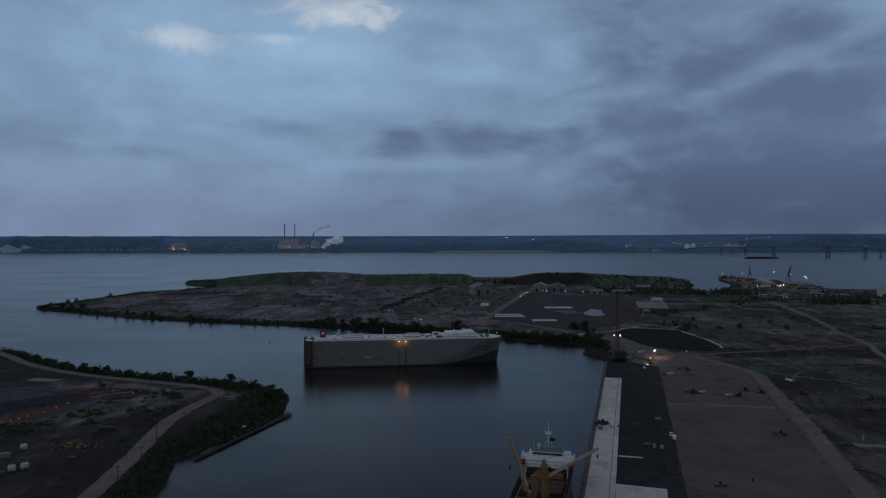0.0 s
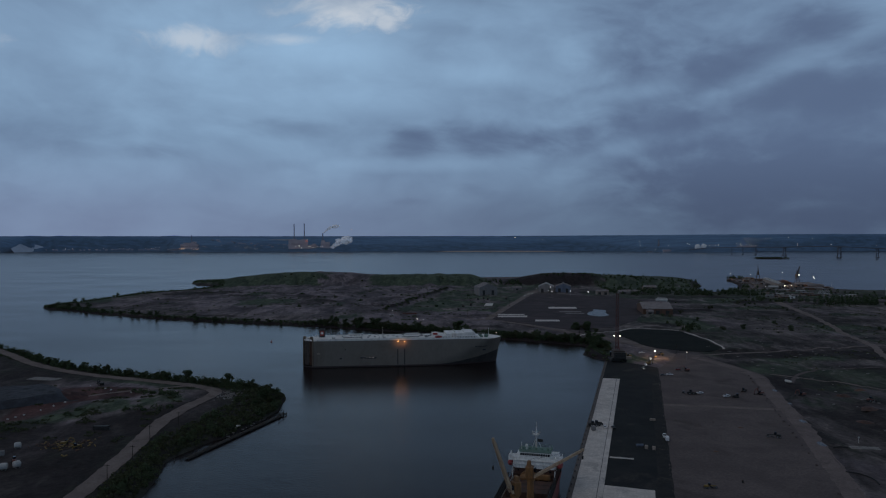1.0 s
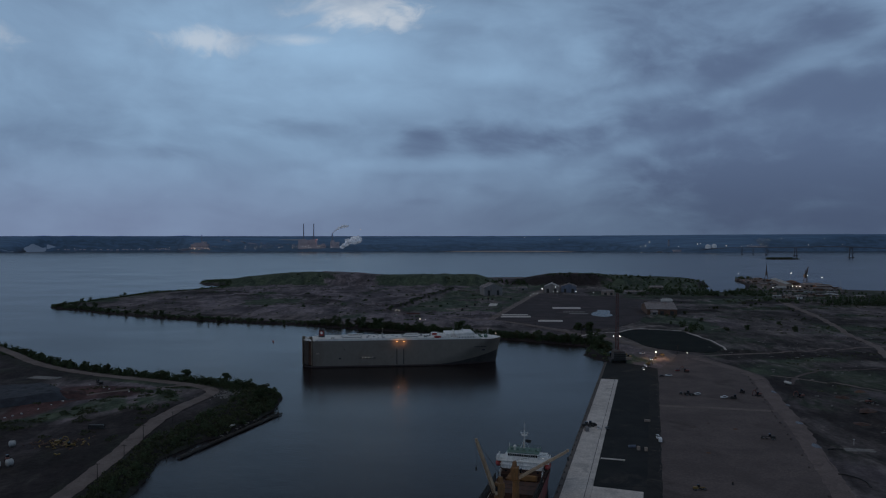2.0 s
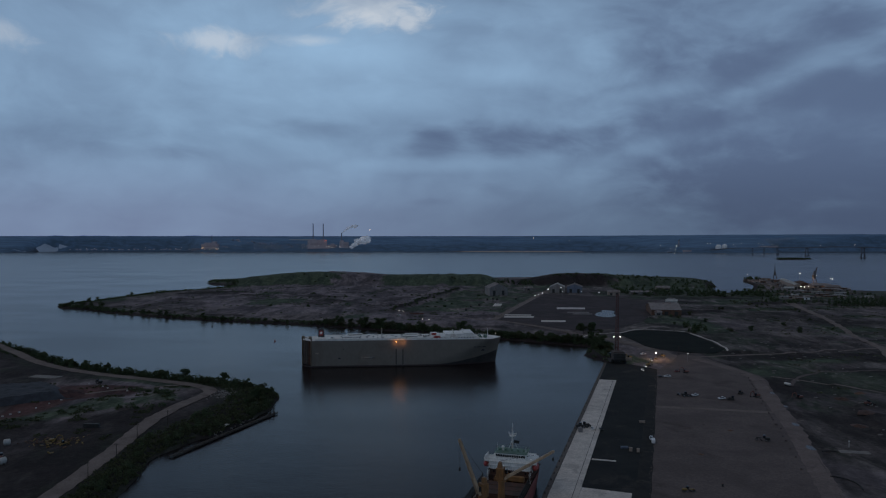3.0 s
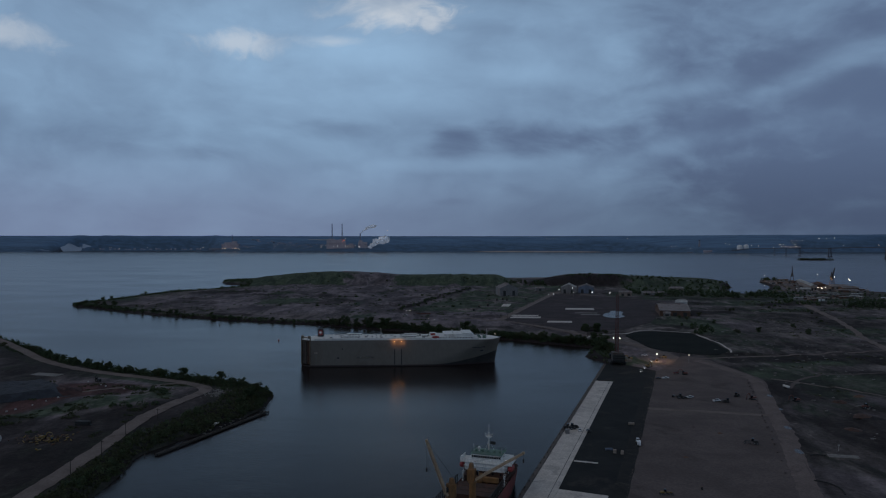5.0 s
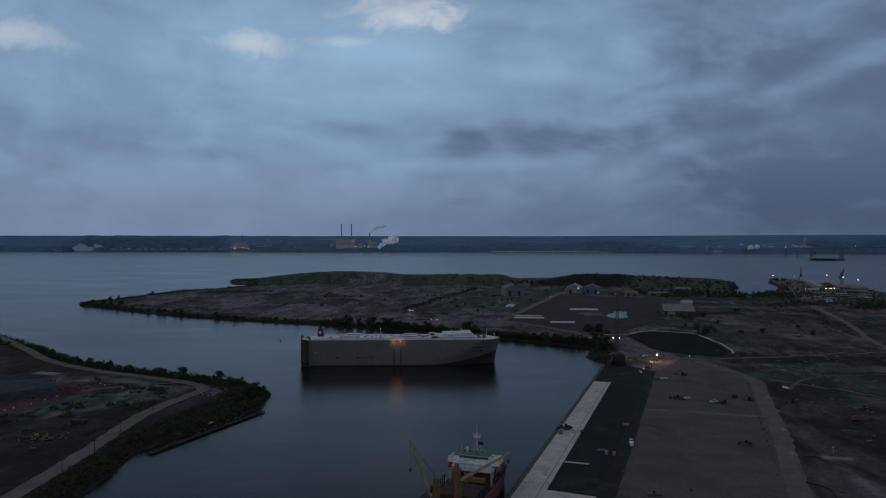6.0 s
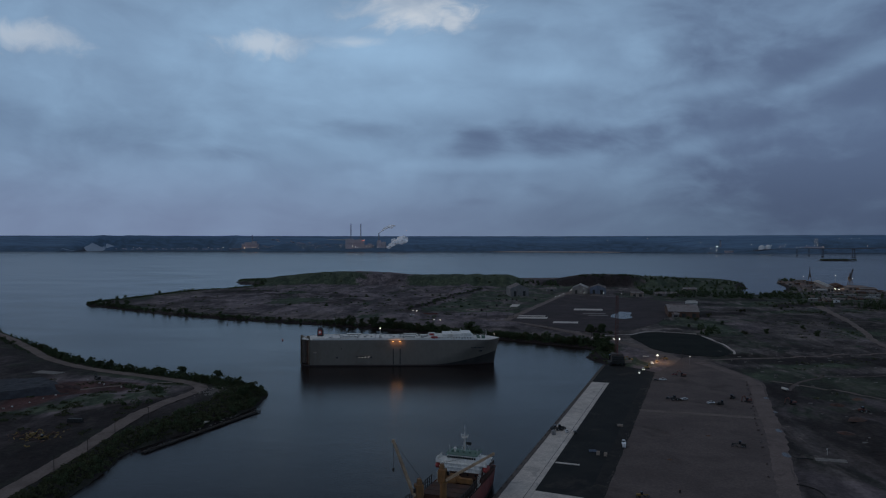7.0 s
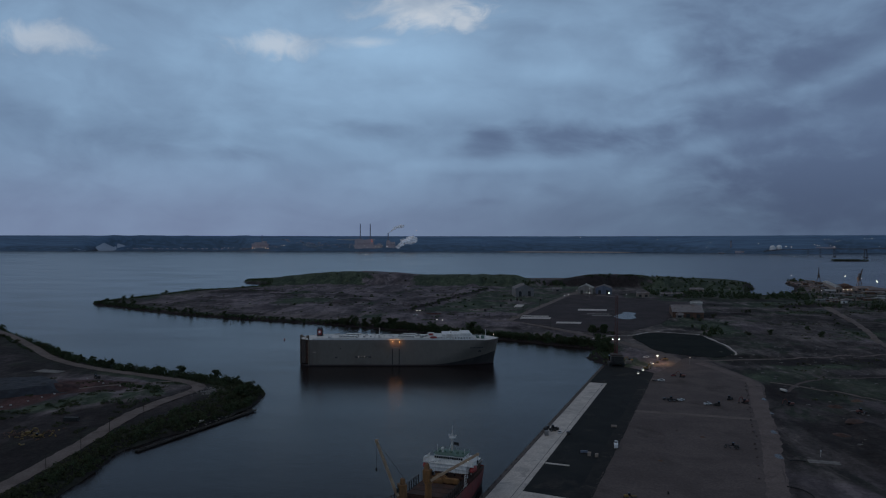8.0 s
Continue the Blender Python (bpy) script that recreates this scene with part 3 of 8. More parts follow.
class Waves:
    """Smooth value noise on arrays, from random sine waves: cheap and repeatable."""

    def __init__(self, seed, size, count=9):
        rng = np.random.RandomState(seed)
        ang = rng.rand(count) * 2 * np.pi
        k = 2 * np.pi / size * (0.5 + rng.rand(count) * 1.4)
        self.kx, self.ky, self.ph = np.cos(ang) * k, np.sin(ang) * k, rng.rand(count) * 2 * np.pi
        self.count = count

    def at(self, x, y):
        s = np.zeros_like(x, dtype=float)
        for kx, ky, ph in zip(self.kx, self.ky, self.ph):
            s = s + np.sin(kx * x + ky * y + ph)
        return s / math.sqrt(self.count)


W_BROAD, W_MID, W_SMALL, W_TINY = Waves(1, 160), Waves(2, 55), Waves(3, 18), Waves(4, 9)
RIDGE_X = [-640, -560, -508, -431, -340, -250, -201, 29, 61, 139, 200, 269, 398, 528, 600]
RIDGE_Z = [0, 6, 13, 20, 24, 22, 17, 19, 8, 9, 20, 22, 15, 5, 0]
FAR_TURN = (-0.1185, 0.993)
FAR_X = [-6000, -2600, -800, 300, 1000, 1800, 2400, 6000]
FAR_Z = [97, 97, 96, 97, 101, 107, 110, 112]


def far_shore(x):
    """How far off the far shore runs."""
    line = 4735 + 40 * np.sin(x / 410.0) + 22 * np.sin(x / 97.0 + 1) - 230 * steps(x, 900, 1300) * (1 - steps(x, 1760, 1900)) + 95 * steps(x, 1780, 1900) - 60 * steps(-x, 1480, 1520) * (1 - steps(-x, 1720, 1780))
    line = line + 120 * steps(-x, 1760, 1860) * (1 - steps(-x, 2640, 2700)) - 95 * steps(-x, 2680, 2740)
    return np.minimum(line, 4868)


def heights(x, y):
    """The ground's height, and its distance from the shore, at arrays of points."""
    dp, dm = shore_distance(x, y, point_line), shore_distance(x, y, main_line)
    quay = (np.abs(x - quay_x(y)) < 60) & (y < 690)
    zp = -3 + 7.0 * steps(dp, -8.5, 11.5) + 1.1 * steps(dp, 14, 60)
    zm = -3 + 5.9 * steps(dm, np.where(quay, -0.3, -8.5), np.where(quay, 1.5, 8.5)) + 1.2 * steps(dm, 40, 160)
    yard = steps(x - quay_x(y), 200, 165) * steps(y, 765, 735)
    rough = 0.55 * W_MID.at(x, y) + 0.30 * W_SMALL.at(x, y)
    zm = zm + np.where(dm > 8, rough * steps(dm, 8, 40), 0) * (1 - yard)
    zp = zp + rough * 0.5 * steps(dp, 20, 60)
    zm = np.where((yard > 0.5) & (dm > 1), np.minimum(zm, 2.85), zm)
    for flat, level in ((PLAZA, 4.5), (POND, 3.45)):
        inside = steps(shore_distance(x, y, [Vector((a, b, 0)) for a, b in flat]), -12, 1)
        zm = zm * (1 - inside) + level * inside
    # the long landfill mound behind the flats
    zm = zm + np.interp(x, RIDGE_X, RIDGE_Z) * steps(y, 1635 + 15 * W_MID.at(x, x * 0), 1712) * (1 - steps(y, 1775, 1850)) * (1 + 0.02 * W_MID.at(x, y))
    # heaps on the flats
    zm = zm + 2.2 * steps(W_MID.at(x * 0.7, y * 1.3), 0.7, 1.8) * steps(dm, 60, 140) * (1 - yard) * steps(y, 1600, 1450) * (x < 60)
    zm = zm + 4.5 * np.exp(-(((x + 238) / 42) ** 2 + ((y - 1090) / 60) ** 2)) + 3.0 * np.exp(-((x + 109 - 0.2065 * (y - 1122)) / 8) ** 2) * steps(y, 1100, 1130) * (1 - steps(y, 1540, 1580))
    # stockpile on the point
    hill = np.exp(-(((x + 314) / 36) ** 4 + ((y - 512) / 30) ** 4))
    zp = zp + 1.0 * np.minimum(1, hill * 1.3) + 1.5 * np.exp(-(((x + 225) / 30) ** 2 + ((y - 500) / 20) ** 2))
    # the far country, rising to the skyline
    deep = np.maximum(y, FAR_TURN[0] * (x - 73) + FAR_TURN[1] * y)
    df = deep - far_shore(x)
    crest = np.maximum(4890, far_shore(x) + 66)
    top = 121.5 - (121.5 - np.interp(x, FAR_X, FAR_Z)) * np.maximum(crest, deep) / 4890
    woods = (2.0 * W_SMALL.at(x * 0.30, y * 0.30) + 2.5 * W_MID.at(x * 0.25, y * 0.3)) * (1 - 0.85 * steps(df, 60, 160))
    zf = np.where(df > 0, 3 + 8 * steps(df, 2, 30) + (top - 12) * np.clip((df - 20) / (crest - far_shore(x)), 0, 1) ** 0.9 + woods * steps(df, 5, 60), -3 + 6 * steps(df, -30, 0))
    spit = np.exp(-(((x - 285) / 400) ** 6 + ((y - 4690) / 26) ** 4))
    zf = np.where(df < 10, np.maximum(zf, -3 + 6.5 * np.minimum(1, spit * 1.5)), zf)
    isle = np.exp(-(((x - 1425) / 80) ** 4 + ((y - 3420) / 34) ** 4))
    z = np.maximum(np.maximum(zp, zm), zf)
    z = np.maximum(z, -3 + 6.5 * np.minimum(1, isle * 1.6))
    return z, dp, dm, df, spit


def ground_z(x, y):
    return float(heights(np.array([float(x)]), np.array([float(y)]))[0][0])


def axis(*spans):
    """Grid lines from spans of (start, end, step)."""
    out = []
    for a, b, s in spans:
        out += list(np.arange(a, b - 0.01, s))
    return np.array(out + [spans[-1][1]])


# patches of the slag flats and the wasteland: centre, half sizes, then how green, dark and bare they are
PATCHES = [(-328, 1258, 40, 80, 0.9, 0.25, 0.0), (-236, 1288, 38, 45, 0.6, 0.7, 0.0), (-410, 1250, 16, 50, 0.0, 0.0, 0.9), (-490, 1450, 90, 50, 0.3, 0.8, 0.0),
           (-238, 1090, 48, 85, 0.0, 0.0, 0.35), (-100, 1400, 26, 60, 0.2, 0.0, 0.7), (-10, 1280, 42, 150, 0.95, 0.0, 0.0), (-150, 1180, 30, 60, 0.0, 0.6, 0.0),
           (-180, 1450, 50, 50, 0.5, 0.55, 0.0), (-440, 1110, 60, 40, 0.35, 0.5, 0.0), (-330, 1490, 60, 40, 0.0, 0.0, 0.5), (-60, 1040, 40, 45, 0.2, 0.3, 0.25),
           (640, 1130, 90, 90, 0.1, 0.1, 0.45), (770, 1700, 110, 180, 0.0, 0.2, 0.5), (370, 960, 60, 90, 0.1, 0.2, 0.35), (330, 830, 50, 40, 0.6, 0.5, 0.0), (460, 1060, 50, 60, 0.2, 0.6, 0.0),
           (300, 960, 22, 60, 0.9, 0.3, 0.0), (-480, 1190, 80, 90, 0.3, 0.55, 0.0), (-300, 1380, 70, 30, 0.1, 0.7, 0.0), (-130, 1300, 22, 70, 0.1, 0.6, 0.0), (285, 425, 95, 110, 0.40, 0.68, 0.0), (225, 940, 34, 20, 0.0, 0.0, 0.8), (430, 560, 110, 80, 0.4, 0.7, 0.0), (-380, 1160, 30, 60, 0.0, 0.1, 0.5), (390, 800, 60, 40, 0.1, 0.6, 0.0), (340, 600, 70, 40, 0.7, 0.5, 0.0)]


def make_ground():
    gx = axis((-7000, -4000, 400), (-4000, -2500, 50), (-2500, -1100, 50), (-1100, -700, 30), (-700, -460, 8), (-460, 330, 3.6), (330, 700, 6), (700, 1100, 12), (1100, 2600, 60), (2600, 7000, 400))
    gy = axis((-900, 0, 100), (0, 280, 20), (280, 760, 3.6), (760, 1300, 5), (1300, 2150, 7), (2150, 3300, 60), (3300, 3520, 12), (3520, 4140, 80), (4140, 4990, 10))
    nx, ny = len(gx), len(gy)
    xx, yy = np.meshgrid(gx, gy)
    xx, yy = xx.ravel(), yy.ravel()
    z, dp, dm, df, spit = heights(xx, yy)
    me = bpy.data.meshes.new("ground")
    idx = np.arange(nx * ny).reshape(ny, nx)
    quads = np.stack([idx[:-1, :-1], idx[:-1, 1:], idx[1:, 1:], idx[1:, :-1]], -1).reshape(-1, 4)
    me.from_pydata(np.stack([xx, yy, z], 1).tolist(), [], quads.tolist())
    on_main, on_point = (dm > -2) & (yy < 2300), dp > -2
    green = np.zeros_like(xx)
    green = np.where(on_main, 0.12 + 0.5 * (1 - steps(dm, 10, 55)) + 0.22 * W_BROAD.at(xx, yy), green)
    mound = steps(yy, 1620, 1660) * np.interp(xx, [-600, -60, 40, 70, 130, 330, 420], [1, 1, 1, 0.5, 0, 0.2, 0.9])
    green = np.where(on_main, np.maximum(green, mound), green)
    green = np.where(on_main & (xx > 240) & (yy < 1500), 0.46 + 0.25 * W_BROAD.at(xx * 0.6, yy * 1.6) + 0.1 * W_MID.at(xx, yy), green)
    green = np.where(on_main & (xx > 300) & (yy > 1330), 0.7 + 0.2 * W_MID.at(xx, yy), green)
    green = np.where(on_point, 0.25 + 0.75 * (1 - steps(dp, 25, 45)) + 0.25 * W_MID.at(xx, yy), green)
    along_field = np.clip(((xx + 290) * 100 + (yy - 425) * 110) / 22100, 0, 0.84)
    docks = on_main & (xx > 630) & (yy > 1545)
    green = np.where(docks, 0.05, green)
    field = np.exp(-(((xx + 290 - 100 * along_field) ** 2 + (yy - 425 - 110 * along_field) ** 2) / 20 ** 2) ** 2)
    green = np.where(on_point, np.maximum(green, (0.66 + 0.16 * W_SMALL.at(xx * 0.8, yy)) * field), green)
    red = np.where(on_main & (xx < 120), 0.55 * steps(dm, 30, 120), 0.0)
    red = np.where(on_point, 1.0 * np.exp(-(((xx + 258) / 50) ** 2 + ((yy - 535) / 40) ** 2)), red)
    dark = np.where(on_main, np.exp(-(((xx - 215) / 120) ** 4 + ((yy - 1700) / 70) ** 4)) + 0.9 * (1 - steps(dm, 4, 24)), 0.7 * (1 - steps(dp, 2, 16)))
    dark = np.where(on_point, np.maximum(dark, 0.85 * np.exp(-(((xx + 314) / 36) ** 4 + ((yy - 512) / 30) ** 4))), dark)
    dark = np.where(on_point, np.maximum(dark, 0.60 * steps(-xx, 170, 200) * (1 - steps(yy, 440, 480))), dark)
    dark = np.where(on_point, np.maximum(dark, 0.68 * (1 - 0.8 * field)) * (1 - 0.9 * np.minimum(1, 1.3 * red)), dark)
    dark = np.where(on_main & (xx > 235) & (yy < 1500), np.maximum(dark, 0.50 + 0.16 * W_BROAD.at(xx * 0.9 + 40, yy * 1.7) + 0.10 * W_MID.at(xx * 0.6, yy * 1.5)), dark)
    dark = np.where(on_main & (xx < 60) & (dm > 20) & (yy < 1620), np.maximum(dark, 0.62 * steps(W_BROAD.at(xx * 0.8 - 90, yy * 1.9), 0.1, 1.1)), dark)
    edge_x = np.interp(yy, [331, 347, 412, 475, 542, 624], [180, 185, 202, 216, 232, 254])
    verge = np.exp(-((xx - edge_x - 5) / 5.5) ** 2) * (yy > 300) * (yy < 640)
    dark = np.where(on_main, np.maximum(dark, 0.5 * verge), dark)
    # a dark ditch that crosses the scrub east of the yard
    ditch = np.exp(-((yy - 718 - 0.10 * (xx - 240)) / 23) ** 4) * steps(xx, 235, 255) * steps(xx, 520, 430)
    dark = np.where(on_main, np.maximum(dark, ditch * 0.75), dark)
    # the earth bank that runs back across the flats, dark with scrub
    bank = np.exp(-((xx + 109 - 0.2065 * (yy - 1122)) / 9) ** 2) * steps(yy, 1100, 1130) * (1 - steps(yy, 1540, 1580))
    dark = np.where(on_main, np.maximum(dark, 0.9 * bank), dark)
    bare = np.zeros_like(xx)
    for cx, cy, rx, ry, g, d, b in PATCHES:
        w = np.exp(-(((xx - cx + 9 * W_SMALL.at(xx, yy)) / rx) ** 2 + ((yy - cy + 22 * W_MID.at(xx, yy)) / ry) ** 2) ** 1.5) * on_main
        green, dark, bare = green + (g - green) * w, dark + (d - dark) * w, bare + (b - bare) * w
    green = np.where(on_main & (yy > 1640), green * (1 - 0.9 * np.exp(-((xx + 248 + 14 * W_MID.at(xx, yy)) / 62) ** 4)), green)
    # the meadow between the earth bank and the plaza, in strips
    past = xx + 109 - 0.2065 * (yy - 1122)
    meadow = steps(past, 4, 26) * (1 - steps(xx, 45 + 0.22 * (yy - 1000) - 12, 45 + 0.22 * (yy - 1000))) * steps(yy, 1085, 1120) * (1 - steps(yy, 1640, 1680)) * on_main
    strips = W_SMALL.at(xx * 0.06, yy * 0.42)
    green = green + (0.62 + 0.3 * strips - green) * 0.85 * meadow
    dark = dark + (0.22 + 0.3 * np.maximum(0, -strips) - dark) * 0.8 * meadow
    bare = np.maximum(bare, meadow * 0.75 * steps(strips, 1.1, 1.6))
    red = red * (1 - meadow)
    mounded = on_main * steps(yy, 1650, 1690) * (xx < 60)
    dark = dark * (1 - 0.7 * mounded)
    rust = np.where(on_point, np.minimum(1, np.exp(-(((xx + 262) / 40) ** 4 + ((yy - 535) / 26) ** 4)) + 0.9 * np.exp(-(((xx + 277) / 16) ** 2 + ((yy - 488) / 44) ** 2) ** 2)), 0.0)
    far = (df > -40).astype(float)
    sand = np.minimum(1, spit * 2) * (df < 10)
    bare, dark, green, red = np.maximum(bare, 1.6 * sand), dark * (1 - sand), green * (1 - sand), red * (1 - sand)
    # inland sets how much painted haze the far woods get
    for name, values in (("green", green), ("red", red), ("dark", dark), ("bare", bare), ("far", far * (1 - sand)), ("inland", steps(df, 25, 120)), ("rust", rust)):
        layer = me.attributes.new(name, "FLOAT", "POINT")
        layer.data.foreach_set("value", np.clip(values, 0, 1).astype(np.float32))
    me.materials.append(M_GROUND)
    me.polygons.foreach_set("use_smooth", [True] * len(me.polygons))
    return tagged(new("ground", me), "dark brown slag soil with rough grass and scrub, low shores", "ground", kind="structure")


make_ground()
bm = shape()
bmesh.ops.create_grid(bm, x_segments=1, y_segments=1, size=1.0, matrix=Matrix.Translation((0, 2000, 0)) @ Matrix.Diagonal((7000, 2980, 1, 1)))
tagged(part("water", bm, M_WATER), "calm blue-grey harbour water under a dusk sky", "water", kind="structure")


# ---- roads, pavements ----
def slab(name, outline, top, thick, material, label, category):
    """A flat paved area with an edge of its own."""
    bm = shape()
    face = bm.faces.new([bm.verts.new((p[0], p[1], top)) for p in outline])
    bmesh.ops.recalc_face_normals(bm, faces=[face])
    if face.normal.z < 0:
        face.normal_flip()
    made = bmesh.ops.extrude_face_region(bm, geom=[face])["geom"]
    for v in made:
        if isinstance(v, bmesh.types.BMVert):
            v.co.z = top
    for v in face.verts:
        v.co.z = top - thick
    face.normal_flip()
    bmesh.ops.triangulate(bm, faces=bm.faces[:])
    return tagged(part(name, bm, material), label, category, kind="structure")


ROADS = []


def near_road(x, y, gap):
    """Which of the points lie on a road or within gap metres of its edge."""
    bad = np.zeros(x.shape, bool)
    for line, half in ROADS:
        for p in line:
            bad |= (x - p.x) ** 2 + (y - p.y) ** 2 < (half + gap) ** 2
    return bad


def ribbon(name, pts, width, material, label, category, lift=0.12, rough=0.6, base=None, step=5.0, seed=0):
    """A track that follows the ground, with an uneven edge and a slight crown."""
    line = smooth_line(pts, step)
    ROADS.append((line, (width[0] if isinstance(width, list) else width) / 2))
    rng = random.Random(seed)
    xs, ys, offs = [], [], (-0.5, -0.25, 0.0, 0.25, 0.5)
    for i, q in enumerate(line):
        d = (line[min(i + 1, len(line) - 1)] - line[max(i - 1, 0)]).normalized()
        side = Vector((d.y, -d.x, 0))
        w = width[min(len(width) - 1, int(i / len(line) * len(width)))] if isinstance(width, list) else width
        for o in offs:
            e = w * o + (rng.uniform(-rough, rough) if abs(o) == 0.5 else 0)
            xs.append(q.x + side.x * e)
            ys.append(q.y + side.y * e)
    z = heights(np.array(xs), np.array(ys))[0] if base is None else np.full(len(xs), base)
    z = z.reshape(-1, 5)
    if base is None:
        z[:] = np.maximum(z, z.max(axis=1, keepdims=True) - 0.25)
    z = (z + lift).ravel()
    z[0::5] -= 0.1
    z[4::5] -= 0.1
    me = bpy.data.meshes.new(name)
    k = len(line)
    faces = [(i * 5 + j, i * 5 + j + 1, i * 5 + j + 6, i * 5 + j + 5) for i in range(k - 1) for j in range(4)]
    me.from_pydata(list(zip(xs, ys, z.tolist())), [], faces)
    me.materials.append(material)
    me.polygons.foreach_set("use_smooth", [True] * len(me.polygons))
    bmx = shape()
    bmx.from_mesh(me)
    bmesh.ops.recalc_face_normals(bmx, faces=bmx.faces[:])
    if sum(f.normal.z for f in bmx.faces) < 0:
        bmesh.ops.reverse_faces(bmx, faces=bmx.faces[:])
    bmx.to_mesh(me)
    bmx.free()
    return tagged(new(name, me), label, category, kind="structure")


Y_SOUTH = -400.0
yard_edge = smooth_line([(176, 655), (196, 690), (218, 737), (234, 716), (246, 668), (253, 622), (245, 585), (232, 540), (216, 472), (202, 410), (185, 347), (165, 270)], 4.0, 0.9, False, 11)
yard_outline = [(*on_quay(46.4, y), 0) for y in (Y_SOUTH, 100, 300, 400, 500, 600)] + [(v.x, v.y, 0) for v in yard_edge] + [(100, 0, 0), (20, Y_SOUTH, 0)]
slab("yard", yard_outline, 3.0, 0.5, M_GRAVEL, "wide brown compacted gravel storage yard behind the quay", "yard")
slab("asphalt_strip", [on_quay(15.6, 350), on_quay(15.6, 611), on_quay(1.2, 611), on_quay(1.2, 684), (150, 690), (176, 656), on_quay(46.6, 600), on_quay(46.6, 350)],
     3.02, 0.5, M_ASPHALT, "strip of dark fresh asphalt along the quay", "pavement")
slab("concrete_forecourt", [on_quay(15.64, 349.8), on_quay(15.64, Y_SOUTH), on_quay(38.5, Y_SOUTH), on_quay(38.5, 342.5)], 3.03, 0.5, M_CONCRETE, "pale concrete forecourt joining the quay apron", "pavement")
slab("asphalt_verge", [on_quay(38.54, 342.4), on_quay(38.54, Y_SOUTH), on_quay(46.6, Y_SOUTH), on_quay(46.6, 349.8), on_quay(15.7, 349.9)], 3.01, 0.5, M_ASPHALT, "dark asphalt verge beside the forecourt", "pavement")

ribbon("asphalt_margin", [on_quay(43.3, y) for y in (330, 390, 450, 510, 560, 604)], 8.2, M_MARGIN, "muddy broken margin of the asphalt strip", "pavement", lift=0.06, rough=0.35, base=3.02, step=7.0, seed=31)

# the quay: a concrete wall with a cope beam, fenders and bollards
quay = thing("quay", pose(0, 0, 0), "concrete quay wall with a pale cope, rubber fenders and bollards", "quay", kind="structure")
u = Vector((QUAY_SLOPE, 1, 0)).normalized()
side = Vector((u.y, -u.x, 0))
q0, q1 = Vector((*on_quay(0, Y_SOUTH), 0)), Vector((*on_quay(0, 686), 0))
turn = Matrix.Rotation(math.atan2(-u.x, u.y), 4, "Z")
bm = shape()
box(bm, 0, 0, 0, 1.15, (q1 - q0).length, 5.9, m=Matrix.Translation((q0 + q1) / 2 + side * 0.6 + Vector((0, 0, 0.0))) @ turn)
part("quay_wall", bm, M_COPE, quay)
bm = shape()
box(bm, 0, 0, 0, 2.2, (q1 - q0).length, 0.45, 0.06, Matrix.Translation((q0 + q1) / 2 + side * 1.0 + Vector((0, 0, 3.15))) @ turn)
part("cope_beam", bm, M_COPE, quay, "brown stained cope beam")
fender_mesh = bollard_mesh = None
y = 250.0
while y < 682:
    at = Vector((*on_quay(0, y), 0))
    if fender_mesh is None:
        bm = shape()
        rod(bm, (-0.28, 0, 0.2), (-0.28, 0, 2.6), 0.30, n=10)
        box(bm, -0.02, 0, 2.3, 0.3, 0.5, 0.25)
        ob = part("fender", bm, M_RUBBER, quay)
        fender_mesh = ob.data
        bm = shape()
        rod(bm, (0, 0, 0), (0, 0, 0.75), 0.28, 0.22, 10)
        rod(bm, (0, 0, 0.75), (0, 0, 0.95), 0.42, 0.34, 10)
        bo = part("bollard", bm, M_DARK, quay)
        bollard_mesh = bo.data
    else:
        ob, bo = new("fender", fender_mesh), new("bollard", bollard_mesh)
        ob.parent = bo.parent = quay
    ob.matrix_basis = Matrix.Translation(at) @ turn
    bo.matrix_basis = Matrix.Translation(at + side * 0.7 + u * 4 + Vector((0, 0, 3.37))) @ turn
    y += 9.5

# apron: concrete bays with open joints, and the dark crane rail slot
apron = thing("apron", pose(0, 0, 0), "pale new concrete apron along the quay, laid in bays", "pavement", kind="structure")
bay_mesh = {}
for row, (a, b) in enumerate(((2.2, 7.2), (7.22, 12.7), (13.0, 15.55))):
    y = Y_SOUTH + 3
    while y < 609:
        far_end = min(y + 12.0, 609.0)
        if y < 300:
            far_end = min(y + 60, 300.0)
        width, length = b - a, (far_end - y) * math.hypot(1, QUAY_SLOPE)
        key = (row, round(length, 2))
        if key not in bay_mesh:
            bm = shape()
            box(bm, 0, 0, 0, width, length - 0.04, 0.35, 0.02)
            ob = part("concrete_bay", bm, M_CONCRETE, apron)
            bay_mesh[key] = ob.data
        else:
            ob = new("concrete_bay", bay_mesh[key])
            ob.parent = apron
        c = Vector((*on_quay(0, (y + far_end) / 2), 0)) + side * ((a + b) / 2) - u * 0.0
        ob.matrix_basis = Matrix.Translation(c + Vector((0, 0, 2.93 + 0.006 * math.sin(y * 3.1 + row)))) @ turn
        y = far_end
bm = shape()
box(bm, 0, 0, 0, 0.28, (q1 - q0).length - 80, 0.2, m=Matrix.Translation((q0 + q1) / 2 + side * 12.85 - u * 36 + Vector((0, 0, 2.95))) @ turn)
part("crane_rail_slot", bm, M_DARK, apron, "dark crane rail slot")

bm = shape()
box(bm, 0, 0, 0, 12.4, 1.5, 0.35, 0.04, Matrix.Translation((86.2, 391.6, 3.19)) @ Matrix.Rotation(radians(-14), 4, "Z"))
tagged(part("concrete_barrier", bm, M_CONCRETE), "long low pale concrete barrier on the asphalt", "barrier")

